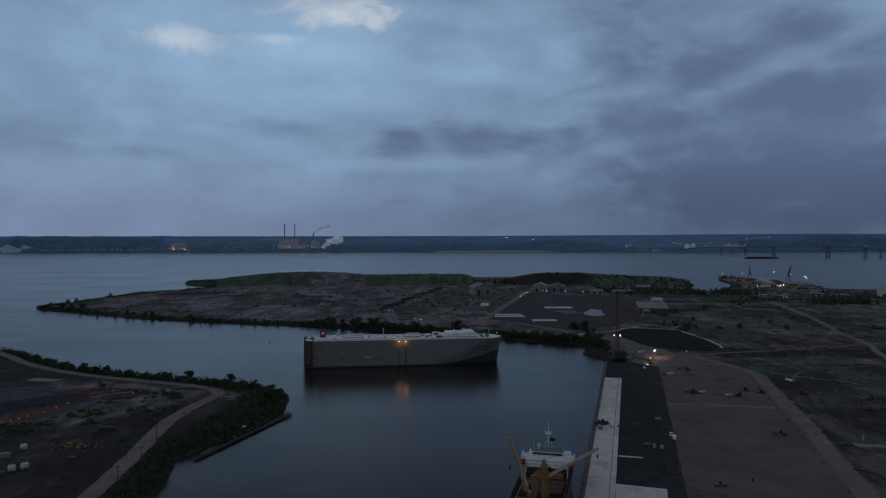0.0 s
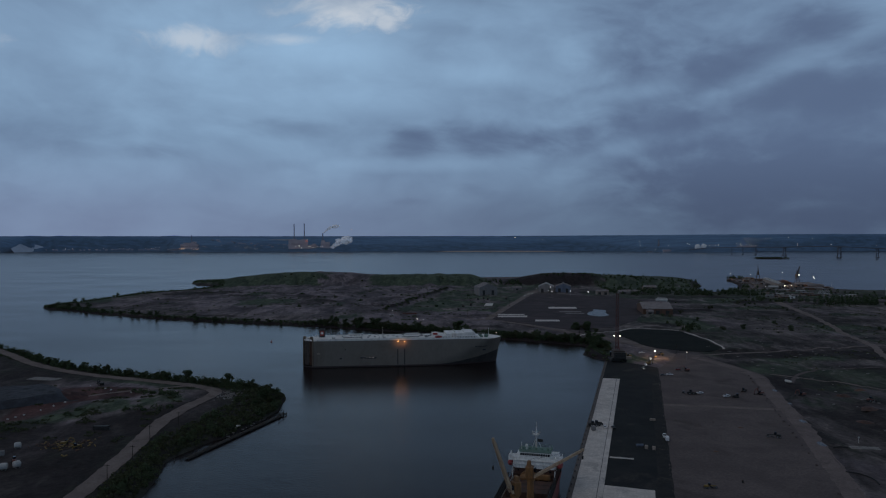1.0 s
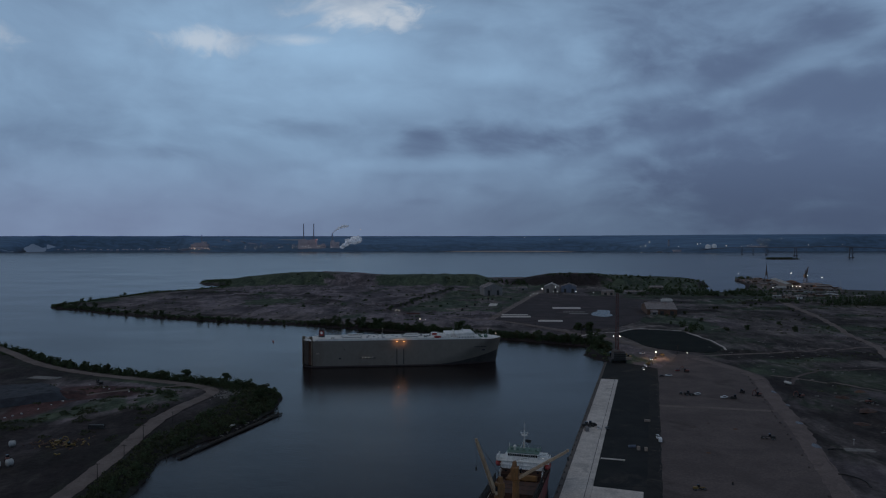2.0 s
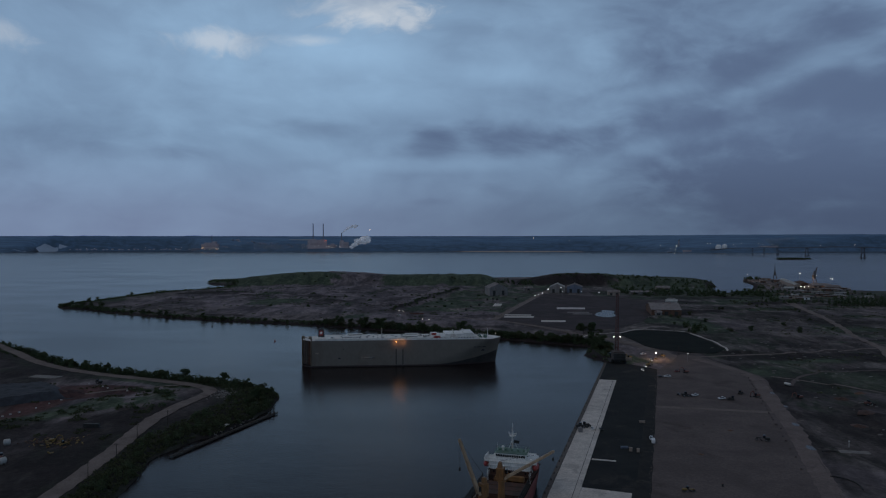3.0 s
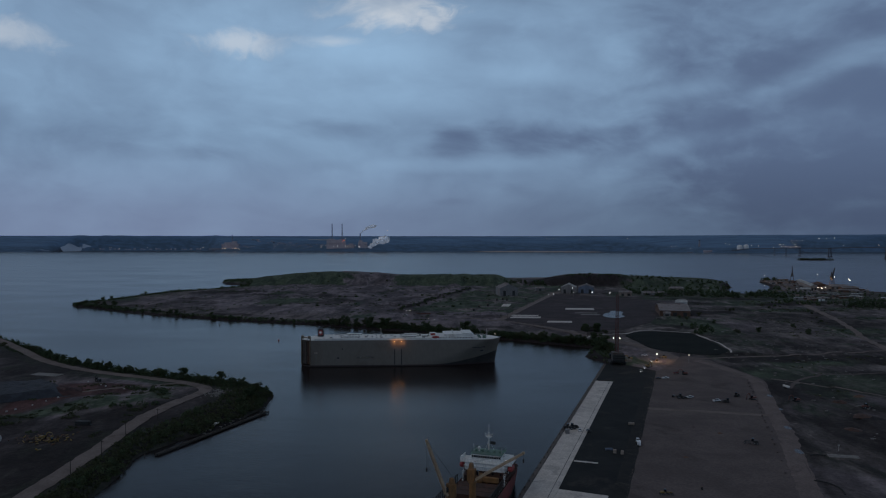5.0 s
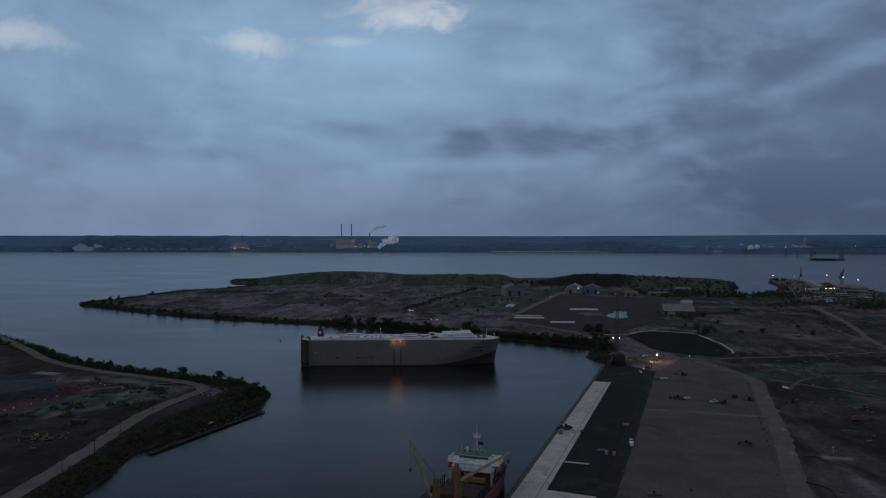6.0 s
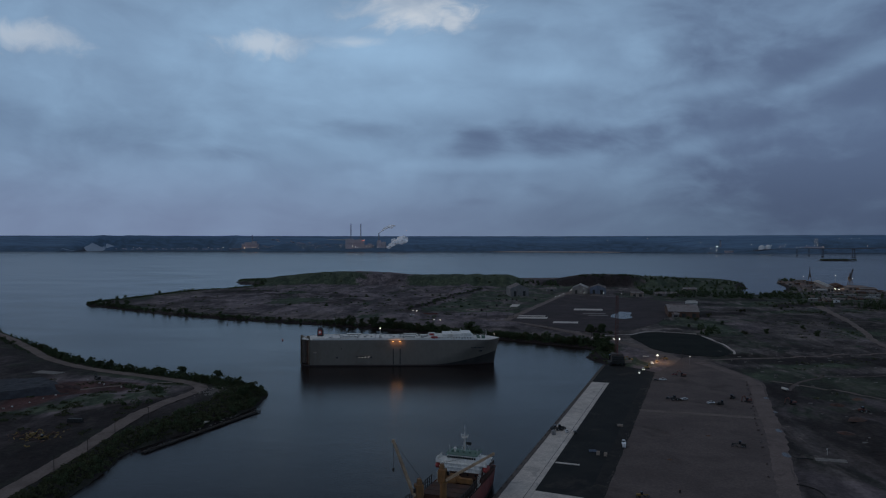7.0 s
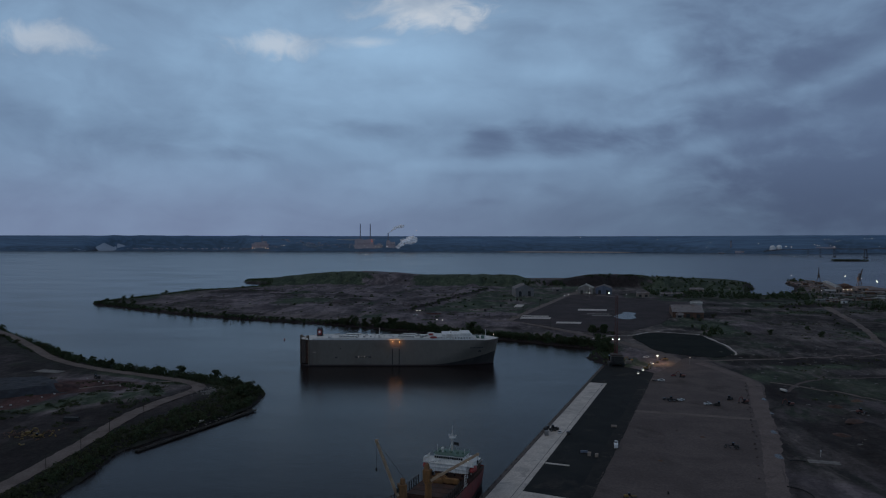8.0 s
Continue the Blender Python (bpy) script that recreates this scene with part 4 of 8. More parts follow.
ribbon("road_yard", [(154, 250), (177, 334), (183.5, 358), (196, 405), (211.5, 464), (228, 540), (239, 585), (246, 622), (238, 672), (224, 712)], [11.5, 11.5, 12, 12.5, 12], M_HAUL,
       "pale dusty haul road along the edge of the yard", "road", 0.05, 0.9, 3.0, seed=1)
ribbon("yard_band", [(140, 516), (165, 511), (190, 507), (218, 501)], 9, M_ROAD, "paler worn band across the gravel yard", "road", 0.03, 0.8, 3.0, seed=12)
ribbon("road_coast", [(200, 690), (205, 726), (196, 765), (180, 815), (133, 886), (74, 969), (43, 1006), (-10, 1030)], [16, 14, 11, 10, 9, 8], M_ROAD, "pale dirt road along the shore", "road", seed=2)
ribbon("road_plaza", [(43, 1008), (74, 1150), (110, 1300), (143, 1443), (160, 1500)], 11, M_ROAD, "pale straight road beside the old plaza", "road", seed=3)
ribbon("road_point", [(-163, 250), (-169.5, 327), (-174, 380), (-180, 433), (-182, 458), (-180.5, 482), (-177.5, 511), (-175, 534), (-182, 552), (-210, 571), (-253, 589), (-291, 604), (-343, 633),
       (-387, 668), (-445, 725), (-556, 822), (-700, 900)], 9.5, M_ROAD, "pale dirt road that bends round the point", "road", lift=0.35, seed=4)
ribbon("track_heap", [(-360, 470), (-310, 492), (-270, 520), (-232, 548), (-205, 565)], 4.0, M_ROAD, "narrow dirt track past the stockpile", "track", lift=0.3, seed=6)
ribbon("track_scrub", [(545, 1290), (532, 1238), (497, 1061), (475, 969), (444, 857), (431, 784), (412, 735), (400, 700), (385, 650), (380, 600)], [13, 10, 8, 7.5, 7, 6], M_ROAD, "pale dirt track across the scrub", "track", lift=0.3, seed=7)
ribbon("track_east", [(228, 722), (274, 736), (340, 752), (406, 772), (520, 800)], 4, M_HAUL, "dirt track along the ditch", "track", lift=0.3, seed=8)
ribbon("track_field", [(262, 590), (300, 640), (380, 650), (520, 640)], 3.2, M_GRAVEL, "faint dirt track beyond the yard", "track", lift=0.25, seed=9)

slab("plaza", PLAZA, 4.75, 1.5, M_PLAZA, "old dark cracked asphalt plaza", "pavement")
for k, (x0, x1, y0, d) in enumerate(((141, 184, 1147, 24), (150, 182, 1098, 9), (156, 183, 1076, 9), (56, 97, 1030, 18), (58, 95, 1056, 12), (103, 135, 982, 18))):
    outline = [(x0, y0), (x1, y0), (x1 + 2, y0 + d), (x0 + 2, y0 + d)]
    slab("floor_slab", outline, 4.9, 0.5, M_CONCRETE_OLD if k in (1, 2) else M_CONCRETE, "pale leftover concrete floor of a demolished hall", "floor slab")
puddle = [(p.x, p.y) for p in smooth_line([(186, 1060), (200, 1040), (214, 1058), (216, 1085), (222, 1120), (208, 1135), (201, 1110), (190, 1088)], 4, 1.5, True, 2)]
slab("puddle", puddle, 4.79, 0.3, M_PUDDLE, "shallow pale puddle on the plaza", "puddle")

for k, (x, y, r) in enumerate(((237.5, 563, 2.6), (230, 520, 2.0), (216.5, 471, 2.8), (203.5, 420, 3.2))):
    outline = [(v.x, v.y) for v in smooth_line([(x - r * 0.5, y - r), (x + r * 0.5, y - r * 1.4), (x + r * 0.7, y + r * 0.2), (x + r * 0.4, y + r * 1.5), (x - r * 0.3, y + r * 0.8)], 1.0, 0.5, True, k)]
    slab("puddle", outline, 3.09, 0.5, M_PUDDLE, "shallow pale puddle at the edge of the haul road", "puddle")

pond = [(v.x, v.y) for v in smooth_line(POND, 5, 0.8, True, 4)]
slab("pond_liner", pond, 3.7, 1.2, M_LINER, "dark lined drainage basin", "basin")
ribbon("basin_edge", [(140, 855), (160, 882), (187, 886), (212, 917), (240, 914), (266, 899)], 2.2, M_CONCRETE, "pale kerb round the dark basin", "kerb", lift=0.45, rough=0.3, seed=10)
ribbon("basin_edge", [(268, 886), (272, 850), (275, 809), (272, 768), (268, 756)], 2.2, M_CONCRETE, "pale kerb round the dark basin", "kerb", lift=0.45, rough=0.3, seed=11)


# ---- the car carrier ----
def loft(bm, stations, close=True):
    """Skins a row of cross-sections, each a list of the same number of points."""
    rows = [[bm.verts.new(p) for p in s] for s in stations]
    for a, b in zip(rows, rows[1:]):
        for i in range(len(a) - 1):
            vs = [a[i], b[i], b[i + 1], a[i + 1]]
            vs = [v for k, v in enumerate(vs) if all((v.co - w.co).length > 1e-4 for w in vs[:k])]
            if len(vs) > 2:
                bm.faces.new(vs)
    if close:
        for row in (rows[0], rows[-1]):
            seen = []
            for v in row:
                if all((v.co - w.co).length > 1e-3 for w in seen):
                    seen.append(v)
            if len(seen) > 2:
                bm.faces.new(seen)
    bmesh.ops.remove_doubles(bm, verts=bm.verts[:], dist=0.002)
    bmesh.ops.recalc_face_normals(bm, faces=bm.faces[:])
    return bm


def ring_windows(bm, x, y0, y1, z, w, h, gap, out=0.05):
    """A row of panes on a wall that faces +x."""
    k = max(1, int((y1 - y0) / (w + gap)))
    for i in range(k):
        y = y0 + (i + 0.5) * (y1 - y0) / k
        box(bm, x, y, z, out * 2, w, h)


def rail(bm, pts, high=1.1, step=3.0, thick=0.05):
    """A ship's rail: posts and three bars along a line."""
    for a, b in zip(pts, pts[1:]):
        a, b = Vector(a), Vector(b)
        k = max(1, int((b - a).length / step))
        for i in range(k + 1):
            p = a.lerp(b, i / k)
            beam(bm, p, p + Vector((0, 0, high)), thick)
        for h in (high, high * 0.6):
            beam(bm, a + Vector((0, 0, h)), b + Vector((0, 0, h)), thick)


DECK, LENGTH, HALF = 23.8, 180.0, 16.0


def carrier_half(x, z):
    """Half the beam of the car carrier at x metres from the stern and z metres up."""
    k = min(1.0, max(0.0, z / DECK))
    start = 104 + 58 * k ** 0.9
    end = 178.5 + 5 * k ** 1.4
    if x <= start:
        return HALF
    t = min(1.0, (x - start) / (end - start))
    return HALF * max(0.0, 1 - t ** (1.9 + 1.4 * k))


def make_carrier():
    ship = thing("car_carrier", pose(-139.9, 681.3, 0, 0, 0, 7.5), "long grey high-sided car carrier with pale deck, afloat", "ship")
    levels = [0.0, 1.3, 4, 8, 12, 16, 20, DECK - 1.0, DECK]

    def hull_side(sign, lo, hi):
        use = [z for z in levels if lo <= z <= hi]
        xs = [9.5] + [20 + 8 * k for k in range(11)] + [104 + 3 * k for k in range(26)]
        rows = []
        for x in xs:
            row = []
            for z in use:
                k = z / DECK
                end = 178.5 + 5 * k ** 1.4
                xx = 9.5 + (x - 9.5) * (end - 9.5) / (179.0 - 9.5) if x > 104 else 9.5 + (x - 9.5) * (end - 9.5) / (179.0 - 9.5)
                row.append((xx, sign * carrier_half(xx, z), z))
            rows.append(row)
        return rows

    bm = shape()
    for sign in (-1, 1):
        loft(bm, hull_side(sign, 1.3, DECK), close=False)
    # stern: square to port, cut off to starboard for the quarter ramp
    for a, b in (((0, -8.5), (0, 13)), ((0, 13), (9.5, 16))):
        bm.faces.new([bm.verts.new((*p, z)) for p, z in ((a, 1.3), (b, 1.3), (b, DECK), (a, DECK))])
    bmesh.ops.remove_doubles(bm, verts=bm.verts[:], dist=0.01)
    bmesh.ops.recalc_face_normals(bm, faces=bm.faces[:])
    hull = part("hull", bm, M_HULL_GREY, ship)
    bm = shape()
    for sign in (-1, 1):
        loft(bm, [[(x, y, z - (2.0 if z < 0.5 else 0.0)) for x, y, z in row] for row in hull_side(sign, 0.0, 1.3)], close=False)
    for a, b in (((0, -8.5), (0, 13)), ((0, 13), (9.5, 16)), ((9.5, -16), (0, -8.5))):
        bm.faces.new([bm.verts.new((*p, z)) for p, z in ((a, -2.0), (b, -2.0), (b, 1.3), (a, 1.3))])
    bmesh.ops.remove_doubles(bm, verts=bm.verts[:], dist=0.01)
    bmesh.ops.recalc_face_normals(bm, faces=bm.faces[:])
    part("boot_top", bm, M_BOOT, hull, "dark red-brown paint at the waterline")
    # dark wedge that sweeps up under the flare of the bow
    bm = shape()
    for sign in (-1, 1):
        rows = []
        for i in range(27):
            t = i / 26
            top = 1.6 + 10.5 * t ** 1.5
            row = []
            for j in range(7):
                z = 1.25 + (top - 1.25) * j / 6
                end = 178.5 + 5 * (z / DECK) ** 1.4
                x = 126 + (end - 126) * t
                row.append((x + 0.04 * t, sign * (carrier_half(x, z) + 0.06), z))
            rows.append(row)
        loft(bm, rows, close=False)
    part("bow_paint", bm, M_BOW, hull, "dark wedge under the bow flare")
    # weather deck
    bm = shape()
    outline = [(0, -8.5), (9.5, -16)] + [(x, -carrier_half(x, DECK)) for x in range(20, 180, 5)] + [(183.4, 0)]
    outline += [(x, carrier_half(x, DECK)) for x in range(175, 15, -5)] + [(9.5, 16), (0, 13)]
    for z, rev in ((DECK + 0.02, False), (DECK - 0.5, True)):
        f = bm.faces.new([bm.verts.new((x, y, z)) for x, y in (reversed(outline) if rev else outline)])
    bmesh.ops.triangulate(bm, faces=bm.faces[:])
    bmesh.ops.recalc_face_normals(bm, faces=bm.faces[:])
    part("weather_deck", bm, M_DECK_PALE, ship, "pale painted weather deck")
    bm = shape()
    for x in range(12, 158, 6):
        box(bm, x + 2.98, -HALF + 0.12, DECK + 0.62, 5.96, 0.16, 1.25, 0.03)
    part("bulwark", bm, M_WHITE, ship, "white bulwark along the weather deck")
    # raised garage top, inboard of the side gangways
    bm = shape()
    box(bm, 78, 0, DECK + 0.75, 128, 26.5, 1.5, 0.15)
    part("garage_top", bm, M_DECK_PALE, ship, "pale raised garage roof")
    # quarter ramp stowed against the cut-off corner
    corner = Matrix.Translation((4.75, -12.25, 0)) @ Matrix.Rotation(math.atan2(-7.5, 9.5), 4, "Z")
    bm = shape()
    box(bm, 0, 0.55, 13.0, 12.0, 1.0, 21.5, m=corner)
    part("ramp_recess", bm, M_DECK_BROWN, hull, "dark brown ramp recess")
    ramp = thing_part("stern_ramp", ship)
    bm = shape()
    box(bm, -1.2, -0.35, 13.0, 5.0, 0.7, 21.5, 0.08, corner)
    for k in range(6):
        box(bm, -1.2, -0.85, 4.0 + 3.6 * k, 4.8, 0.3, 0.35, m=corner)
    for k in (-3.0, 0.0, 3.0):
        box(bm, -1.2 + k * 0.75, -0.85, 13.0, 0.3, 0.3, 21.0, m=corner)
    part("ramp_panel", bm, M_OLD_STEEL, ramp, "dark brown stowed stern ramp")
    for k in (-5.4, 5.4):
        bm = shape()
        box(bm, k, -0.3, 13.8, 0.6, 1.3, 25.2, 0.08, corner)
        part("ramp_post", bm, M_RAMP_TAN, ramp, "tan ramp guide post")
    bm = shape()
    for k in (-4.2, 4.2):
        box(bm, k, -0.3, 26.6, 2.6, 1.6, 2.4, 0.2, corner)
    box(bm, 0, -0.1, 26.3, 11.6, 0.6, 0.6, 0.06, corner)
    rod(bm, corner @ Vector((-3, -0.7, 26.5)), corner @ Vector((-3, -0.9, 4.0)), 0.12, n=6)
    rod(bm, corner @ Vector((2, -0.7, 26.5)), corner @ Vector((2, -0.9, 4.0)), 0.12, n=6)
    part("ramp_gantry", bm, M_RAMP_TAN, ramp, "buff gantry head with hoist wires")
    # side ramp amidships, with its two grooves and lamps
    side_ramp = thing_part("side_ramp", ship)
    bm = shape()
    box(bm, 88.1, -HALF - 0.12, 9.5, 5.4, 0.25, 15.0, 0.06)
    part("ramp_panel", bm, M_HULL_GREY, side_ramp)
    for x in (85.0, 91.2):
        bm = shape()
        box(bm, x, -HALF - 0.10, 8.8, 0.85, 0.3, 14.0)
        part("ramp_groove", bm, M_DARK, side_ramp, "dark hoist groove")
        bm = shape()
        box(bm, x, -HALF - 0.5, DECK - 1.0, 0.7, 1.0, 0.6, 0.08)
        part("lamp_bracket", bm, M_DARK, side_ramp)
        bm = shape()
        ball(bm, (x, -HALF - 1.15, DECK - 1.25), 0.24, 0.22, 0.22, 2)
        part("lamp", bm, M_LAMP_WARM, side_ramp, "lit orange floodlamp")
    bm = shape()
    for k in range(4):
        box(bm, 88.1, -HALF - 0.27, 3.6 + 3.8 * k, 5.0, 0.12, 0.22)
    part("ramp_rib", bm, M_HULL_GREY, side_ramp, kind="stuff")
    # mooring openings in the side
    bm = shape()
    box(bm, 58.4, -HALF - 0.02, 8.2, 14.2, 0.3, 1.5)
    part("mooring_opening", bm, M_HULL_BLACK, hull, "dark mooring deck opening")
    for k in range(4):
        bm = shape()
        ball(bm, (53.9 + 2.9 * k, -HALF - 0.25, 8.3), 0.28, 0.15, 0.25, 1)
        part("lamp", bm, M_LAMP_DIM, hull, "small lit deck lamp")
    for x, z, w in ((33.8, 7.8, 2.2), (14.0, 12.5, 3.0), (37.8, 16, 0.8)):
        bm = shape()
        box(bm, x, -HALF - 0.02, z, w, 0.28, 1.3, 0.1)
        part("hull_port", bm, M_HULL_BLACK if x > 20 else M_CLAD_TAN, hull, "small opening in the hull side")
    # the maker's name is a plain dark bar on the bow, and the anchor pocket
    bm = shape()
    for i in range(10):
        x = 156.5 + 1.2 * i
        box(bm, x, -carrier_half(x, 16.6) - 0.05, 16.6, 1.0, 0.12, 0.8, m=None)
    part("name_bar", bm, M_HULL_BLACK, hull, "plain dark bar of lettering", "stuff")
    bm = shape()
    box(bm, 164.5, -carrier_half(164.5, 13.2) - 0.1, 13.2, 4.0, 0.6, 1.2, 0.15, None)
    part("anchor_pocket", bm, M_HULL_BLACK, hull)
    # accommodation and bridge forward
    house = thing_part("deckhouse", ship)
    for k, (x, w, y, h, z) in enumerate(((141, 36, 25.0, 2.4, DECK), (143.5, 27, 22.0, 2.2, DECK + 2.4), (151.5, 9, 23.0, 0.9, DECK + 4.6))):
        bm = shape()
        box(bm, x, 0, z + h / 2, w, y, h, 0.15)
        part("house_tier", bm, M_WHITE, house)
        bm = shape()
        if k < 1:
            for side_y in (-1, 1):
                for i in range(int(w / 2.6)):
                    box(bm, x - w / 2 + 1.6 + 2.6 * i, side_y * (y / 2), z + h * 0.58, 1.0, 0.12, 0.9)
        ring_windows(bm, x + w / 2, -y / 2 + 0.6, y / 2 - 0.6, z + h * 0.6, 1.1, 0.9, 0.5)
        part("window_row", bm, M_GLASS, house, "row of dark windows", kind="stuff")
    bm = shape()
    rail(bm, [(140.8, -11.8, DECK + 2.4), (133, -11.8, DECK + 2.4), (125.5, -11.8, DECK + 2.4), (125.5, 11.8, DECK + 2.4)], 1.1, 2.5, 0.09)
    part("handrail", bm, M_WHITE, house, kind="stuff")
    boat = thing_part("lifeboat", ship)
    bm = shape()
    ball(bm, (122.5, -12.9, DECK + 1.9), 3.6, 1.3, 1.3, 2)
    part("boat_hull", bm, M_RED, boat, "red-orange enclosed lifeboat")
    bm = shape()
    for x in (119.8, 125.2):
        beam(bm, (x, -11.0, DECK), (x, -11.4, DECK + 3.2), 0.3)
        beam(bm, (x, -11.4, DECK + 3.2), (x, -13.4, DECK + 3.5), 0.3)
    part("davit", bm, M_WHITE, boat, kind="stuff")
    bm = shape()
    box(bm, 120, -4.5, DECK + 3.0, 6.0, 5.0, 4.5, 0.2)
    part("fan_house", bm, M_WHITE, house)
    bm = shape()
    box(bm, 120, -7.06, DECK + 3.9, 4.2, 0.12, 2.0)
    part("emblem", bm, M_RED, house, "plain red panel")
    mast = thing_part("radar_mast", ship)
    bm = shape()
    rod(bm, (147, 0, DECK + 5.0), (147, 0, DECK + 7.0), 0.45, 0.2)
    beam(bm, (147, -3.0, DECK + 7.7), (147, 3.0, DECK + 7.7), 0.25)
    beam(bm, (145.6, 0, DECK + 7.0), (148.6, 0, DECK + 7.0), 0.25)
    rod(bm, (145.5, 3, DECK + 5.0), (145.0, 3.6, DECK + 7.0), 0.14, 0.06)
    rod(bm, (151, -4, DECK + 5.0), (151, -4, DECK + 7.2), 0.12, 0.06)
    part("mast_pole", bm, M_WHITE, mast, "", "stuff")
    bm = shape()
    box(bm, 147.4, 0, DECK + 8.0, 0.3, 3.4, 0.35, 0.05)
    box(bm, 148.4, 0, DECK + 6.9, 0.3, 2.4, 0.3, 0.05)
    part("radar_scanner", bm, M_WHITE, mast, kind="stuff")
    bm = shape()
    ball(bm, (138.5, -5, DECK + 5.6), 0.9, 0.9, 1.1, 2)
    ball(bm, (138.5, 5, DECK + 5.5), 0.8, 0.8, 1.0, 2)
    part("satellite_dome", bm, M_WHITE, mast, kind="stuff")
    # funnel aft
    funnel = thing_part("funnel", ship)
    bm = shape()
    box(bm, 16.5, 2, DECK + 4.4, 5.6, 6.0, 8.8, 0.6, taper=0.9)
    part("funnel_casing", bm, M_HULL_BLACK, funnel, "black funnel casing")
    bm = shape()
    box(bm, 16.5, -1.12, DECK + 5.2, 3.6, 0.35, 4.6, 0.1)
    part("funnel_panel", bm, M_RED, funnel, "red funnel panel")
    bm = shape()
    box(bm, 0, 0, 0, 2.0, 0.2, 2.0, m=Matrix.Translation((16.5, -1.38, DECK + 5.4)) @ Matrix.Rotation(radians(45), 4, "Y"))
    part("emblem", bm, M_WHITE, funnel, "plain white diamond emblem")
    bm = shape()
    for dx in (-1.4, 0, 1.4):
        rod(bm, (16.5 + dx, 2, DECK + 8.6), (16.5 + dx - 0.3, 2, DECK + 9.8), 0.4, n=10)
    part("exhaust_pipe", bm, M_DARK, funnel, kind="stuff")
    # deck fittings: fan housings, vents, low houses
    for x, y, w, d, h in ((44, -8, 17, 3.4, 2.3), (98, -8.5, 14.5, 3.6, 2.4), (47, 9, 14, 3.2, 2.2), (100, 9, 12, 3.2, 2.2), (27, -11, 3, 2.4, 2.2), (60, 5, 3, 3, 2), (112, -6, 4.5, 4.5, 3.2)):
        h *= 0.6
        v = thing_part("vent_house", ship)
        bm = shape()
        box(bm, x, y, DECK + 1.5 + h / 2, w, d, h, 0.1)
        part("vent_casing", bm, M_WHITE, v)
        bm = shape()
        for i in range(int(w / 1.4)):
            box(bm, x - w / 2 + 0.9 + 1.4 * i, y - d / 2, DECK + 1.5 + h * 0.5, 0.8, 0.1, h * 0.5)
        part("louvre", bm, M_DARK, v, kind="stuff")
    vent_mesh = None
    for i in range(26):
        x, y = 18 + 4.6 * i, (-14.4 if i % 2 else 14.4)
        if vent_mesh is None:
            bm = shape()
            rod(bm, (0, 0, 0), (0, 0, 1.1), 0.28, n=8)
            rod(bm, (0, 0, 1.1), (0, 0, 1.5), 0.5, 0.4, 8)
            ob = part("deck_vent", bm, M_WHITE, ship)
            vent_mesh = ob.data
        else:
            ob = new("deck_vent", vent_mesh)
            ob.parent = ship
        ob.matrix_basis = pose(x, y, DECK)
    bm = shape()
    pts = [(0.4, -8.0, DECK), (9.6, -15.6, DECK)] + [(x, -carrier_half(x, DECK) + 0.35, DECK) for x in range(20, 180, 8)]
    rail(bm, pts, 1.1, 2.6, 0.10)
    pts = [(9.6, 15.6, DECK)] + [(x, carrier_half(x, DECK) - 0.35, DECK) for x in range(20, 180, 8)]
    rail(bm, pts, 1.1, 4.0, 0.10)
    part("handrail", bm, M_WHITE, ship, kind="stuff")
    bm = shape()
    rod(bm, (72, 2, DECK + 1.4), (72, 2, DECK + 8.2), 0.14, 0.08)
    light_mast = part("light_mast", bm, M_WHITE, ship)
    bm = shape()
    ball(bm, (72, 2, DECK + 8.4), 0.24, 0.24, 0.24, 1)
    part("lamp", bm, M_LAMP_WHITE, light_mast, "lit white masthead lamp")
    # pipes, lockers and hatches on the garage roof
    pick = random.Random(8)
    bm = shape()
    for k in range(70):
        x, y = pick.uniform(26, 138), pick.uniform(-12.5, 12.5)
        box(bm, x, y, DECK + 1.5 + 0.4, pick.uniform(0.5, 3.0), pick.uniform(0.5, 2.0), pick.uniform(0.5, 1.3), 0.05)
    part("roof_fitting", bm, M_GALV, ship, kind="stuff")
    bm = shape()
    for k in range(34):
        x = pick.uniform(16, 150)
        box(bm, x, -14.7, DECK + 0.5, pick.uniform(0.6, 2.6), 0.8, pick.uniform(0.7, 1.6), 0.05)
    part("deck_locker", bm, M_DECK_GREEN, ship, "green deck lockers along the rail", kind="stuff")
    # forecastle: bulwark, windlass, foremast with a riding lamp
    fore = thing_part("forecastle", ship)
    bm = shape()
    for x, y in ((163, -4.5), (163, 4.5)):
        rod(bm, (x, y - 1.6, DECK + 1.0), (x, y + 1.6, DECK + 1.0), 0.8, n=12)
        box(bm, x + 1.5, y, DECK + 0.7, 1.4, 2.2, 1.3, 0.1)
    part("windlass", bm, M_DECK_GREEN, fore, "green windlass", kind="stuff")
    bm = shape()
    rod(bm, (171, 0, DECK), (171, 0, DECK + 8.0), 0.3, 0.15)
    beam(bm, (171, -1.2, DECK + 6.5), (171, 1.2, DECK + 6.5), 0.15)
    part("foremast", bm, M_WHITE, fore)
    bm = shape()
    ball(bm, (178.5, 0, DECK + 3.0), 0.35, 0.35, 0.35, 1)
    part("lamp", bm, M_LAMP_DIM, fore, "small lit riding lamp")
    bm = shape()
    rod(bm, (178.5, 0, DECK), (178.5, 0, DECK + 2.7), 0.12, 0.08)
    part("lamp_post", bm, M_WHITE, fore)
    bm = shape()
    box(bm, 168, -5.5, DECK + 1.3, 3.2, 2.4, 2.6, 0.1)
    part("store_locker", bm, M_DECK_GREEN, fore)
    for x in (85.0, 91.2):
        lamp = new("side_ramp_light", bpy.data.lights.new("side_ramp_light", "POINT"))
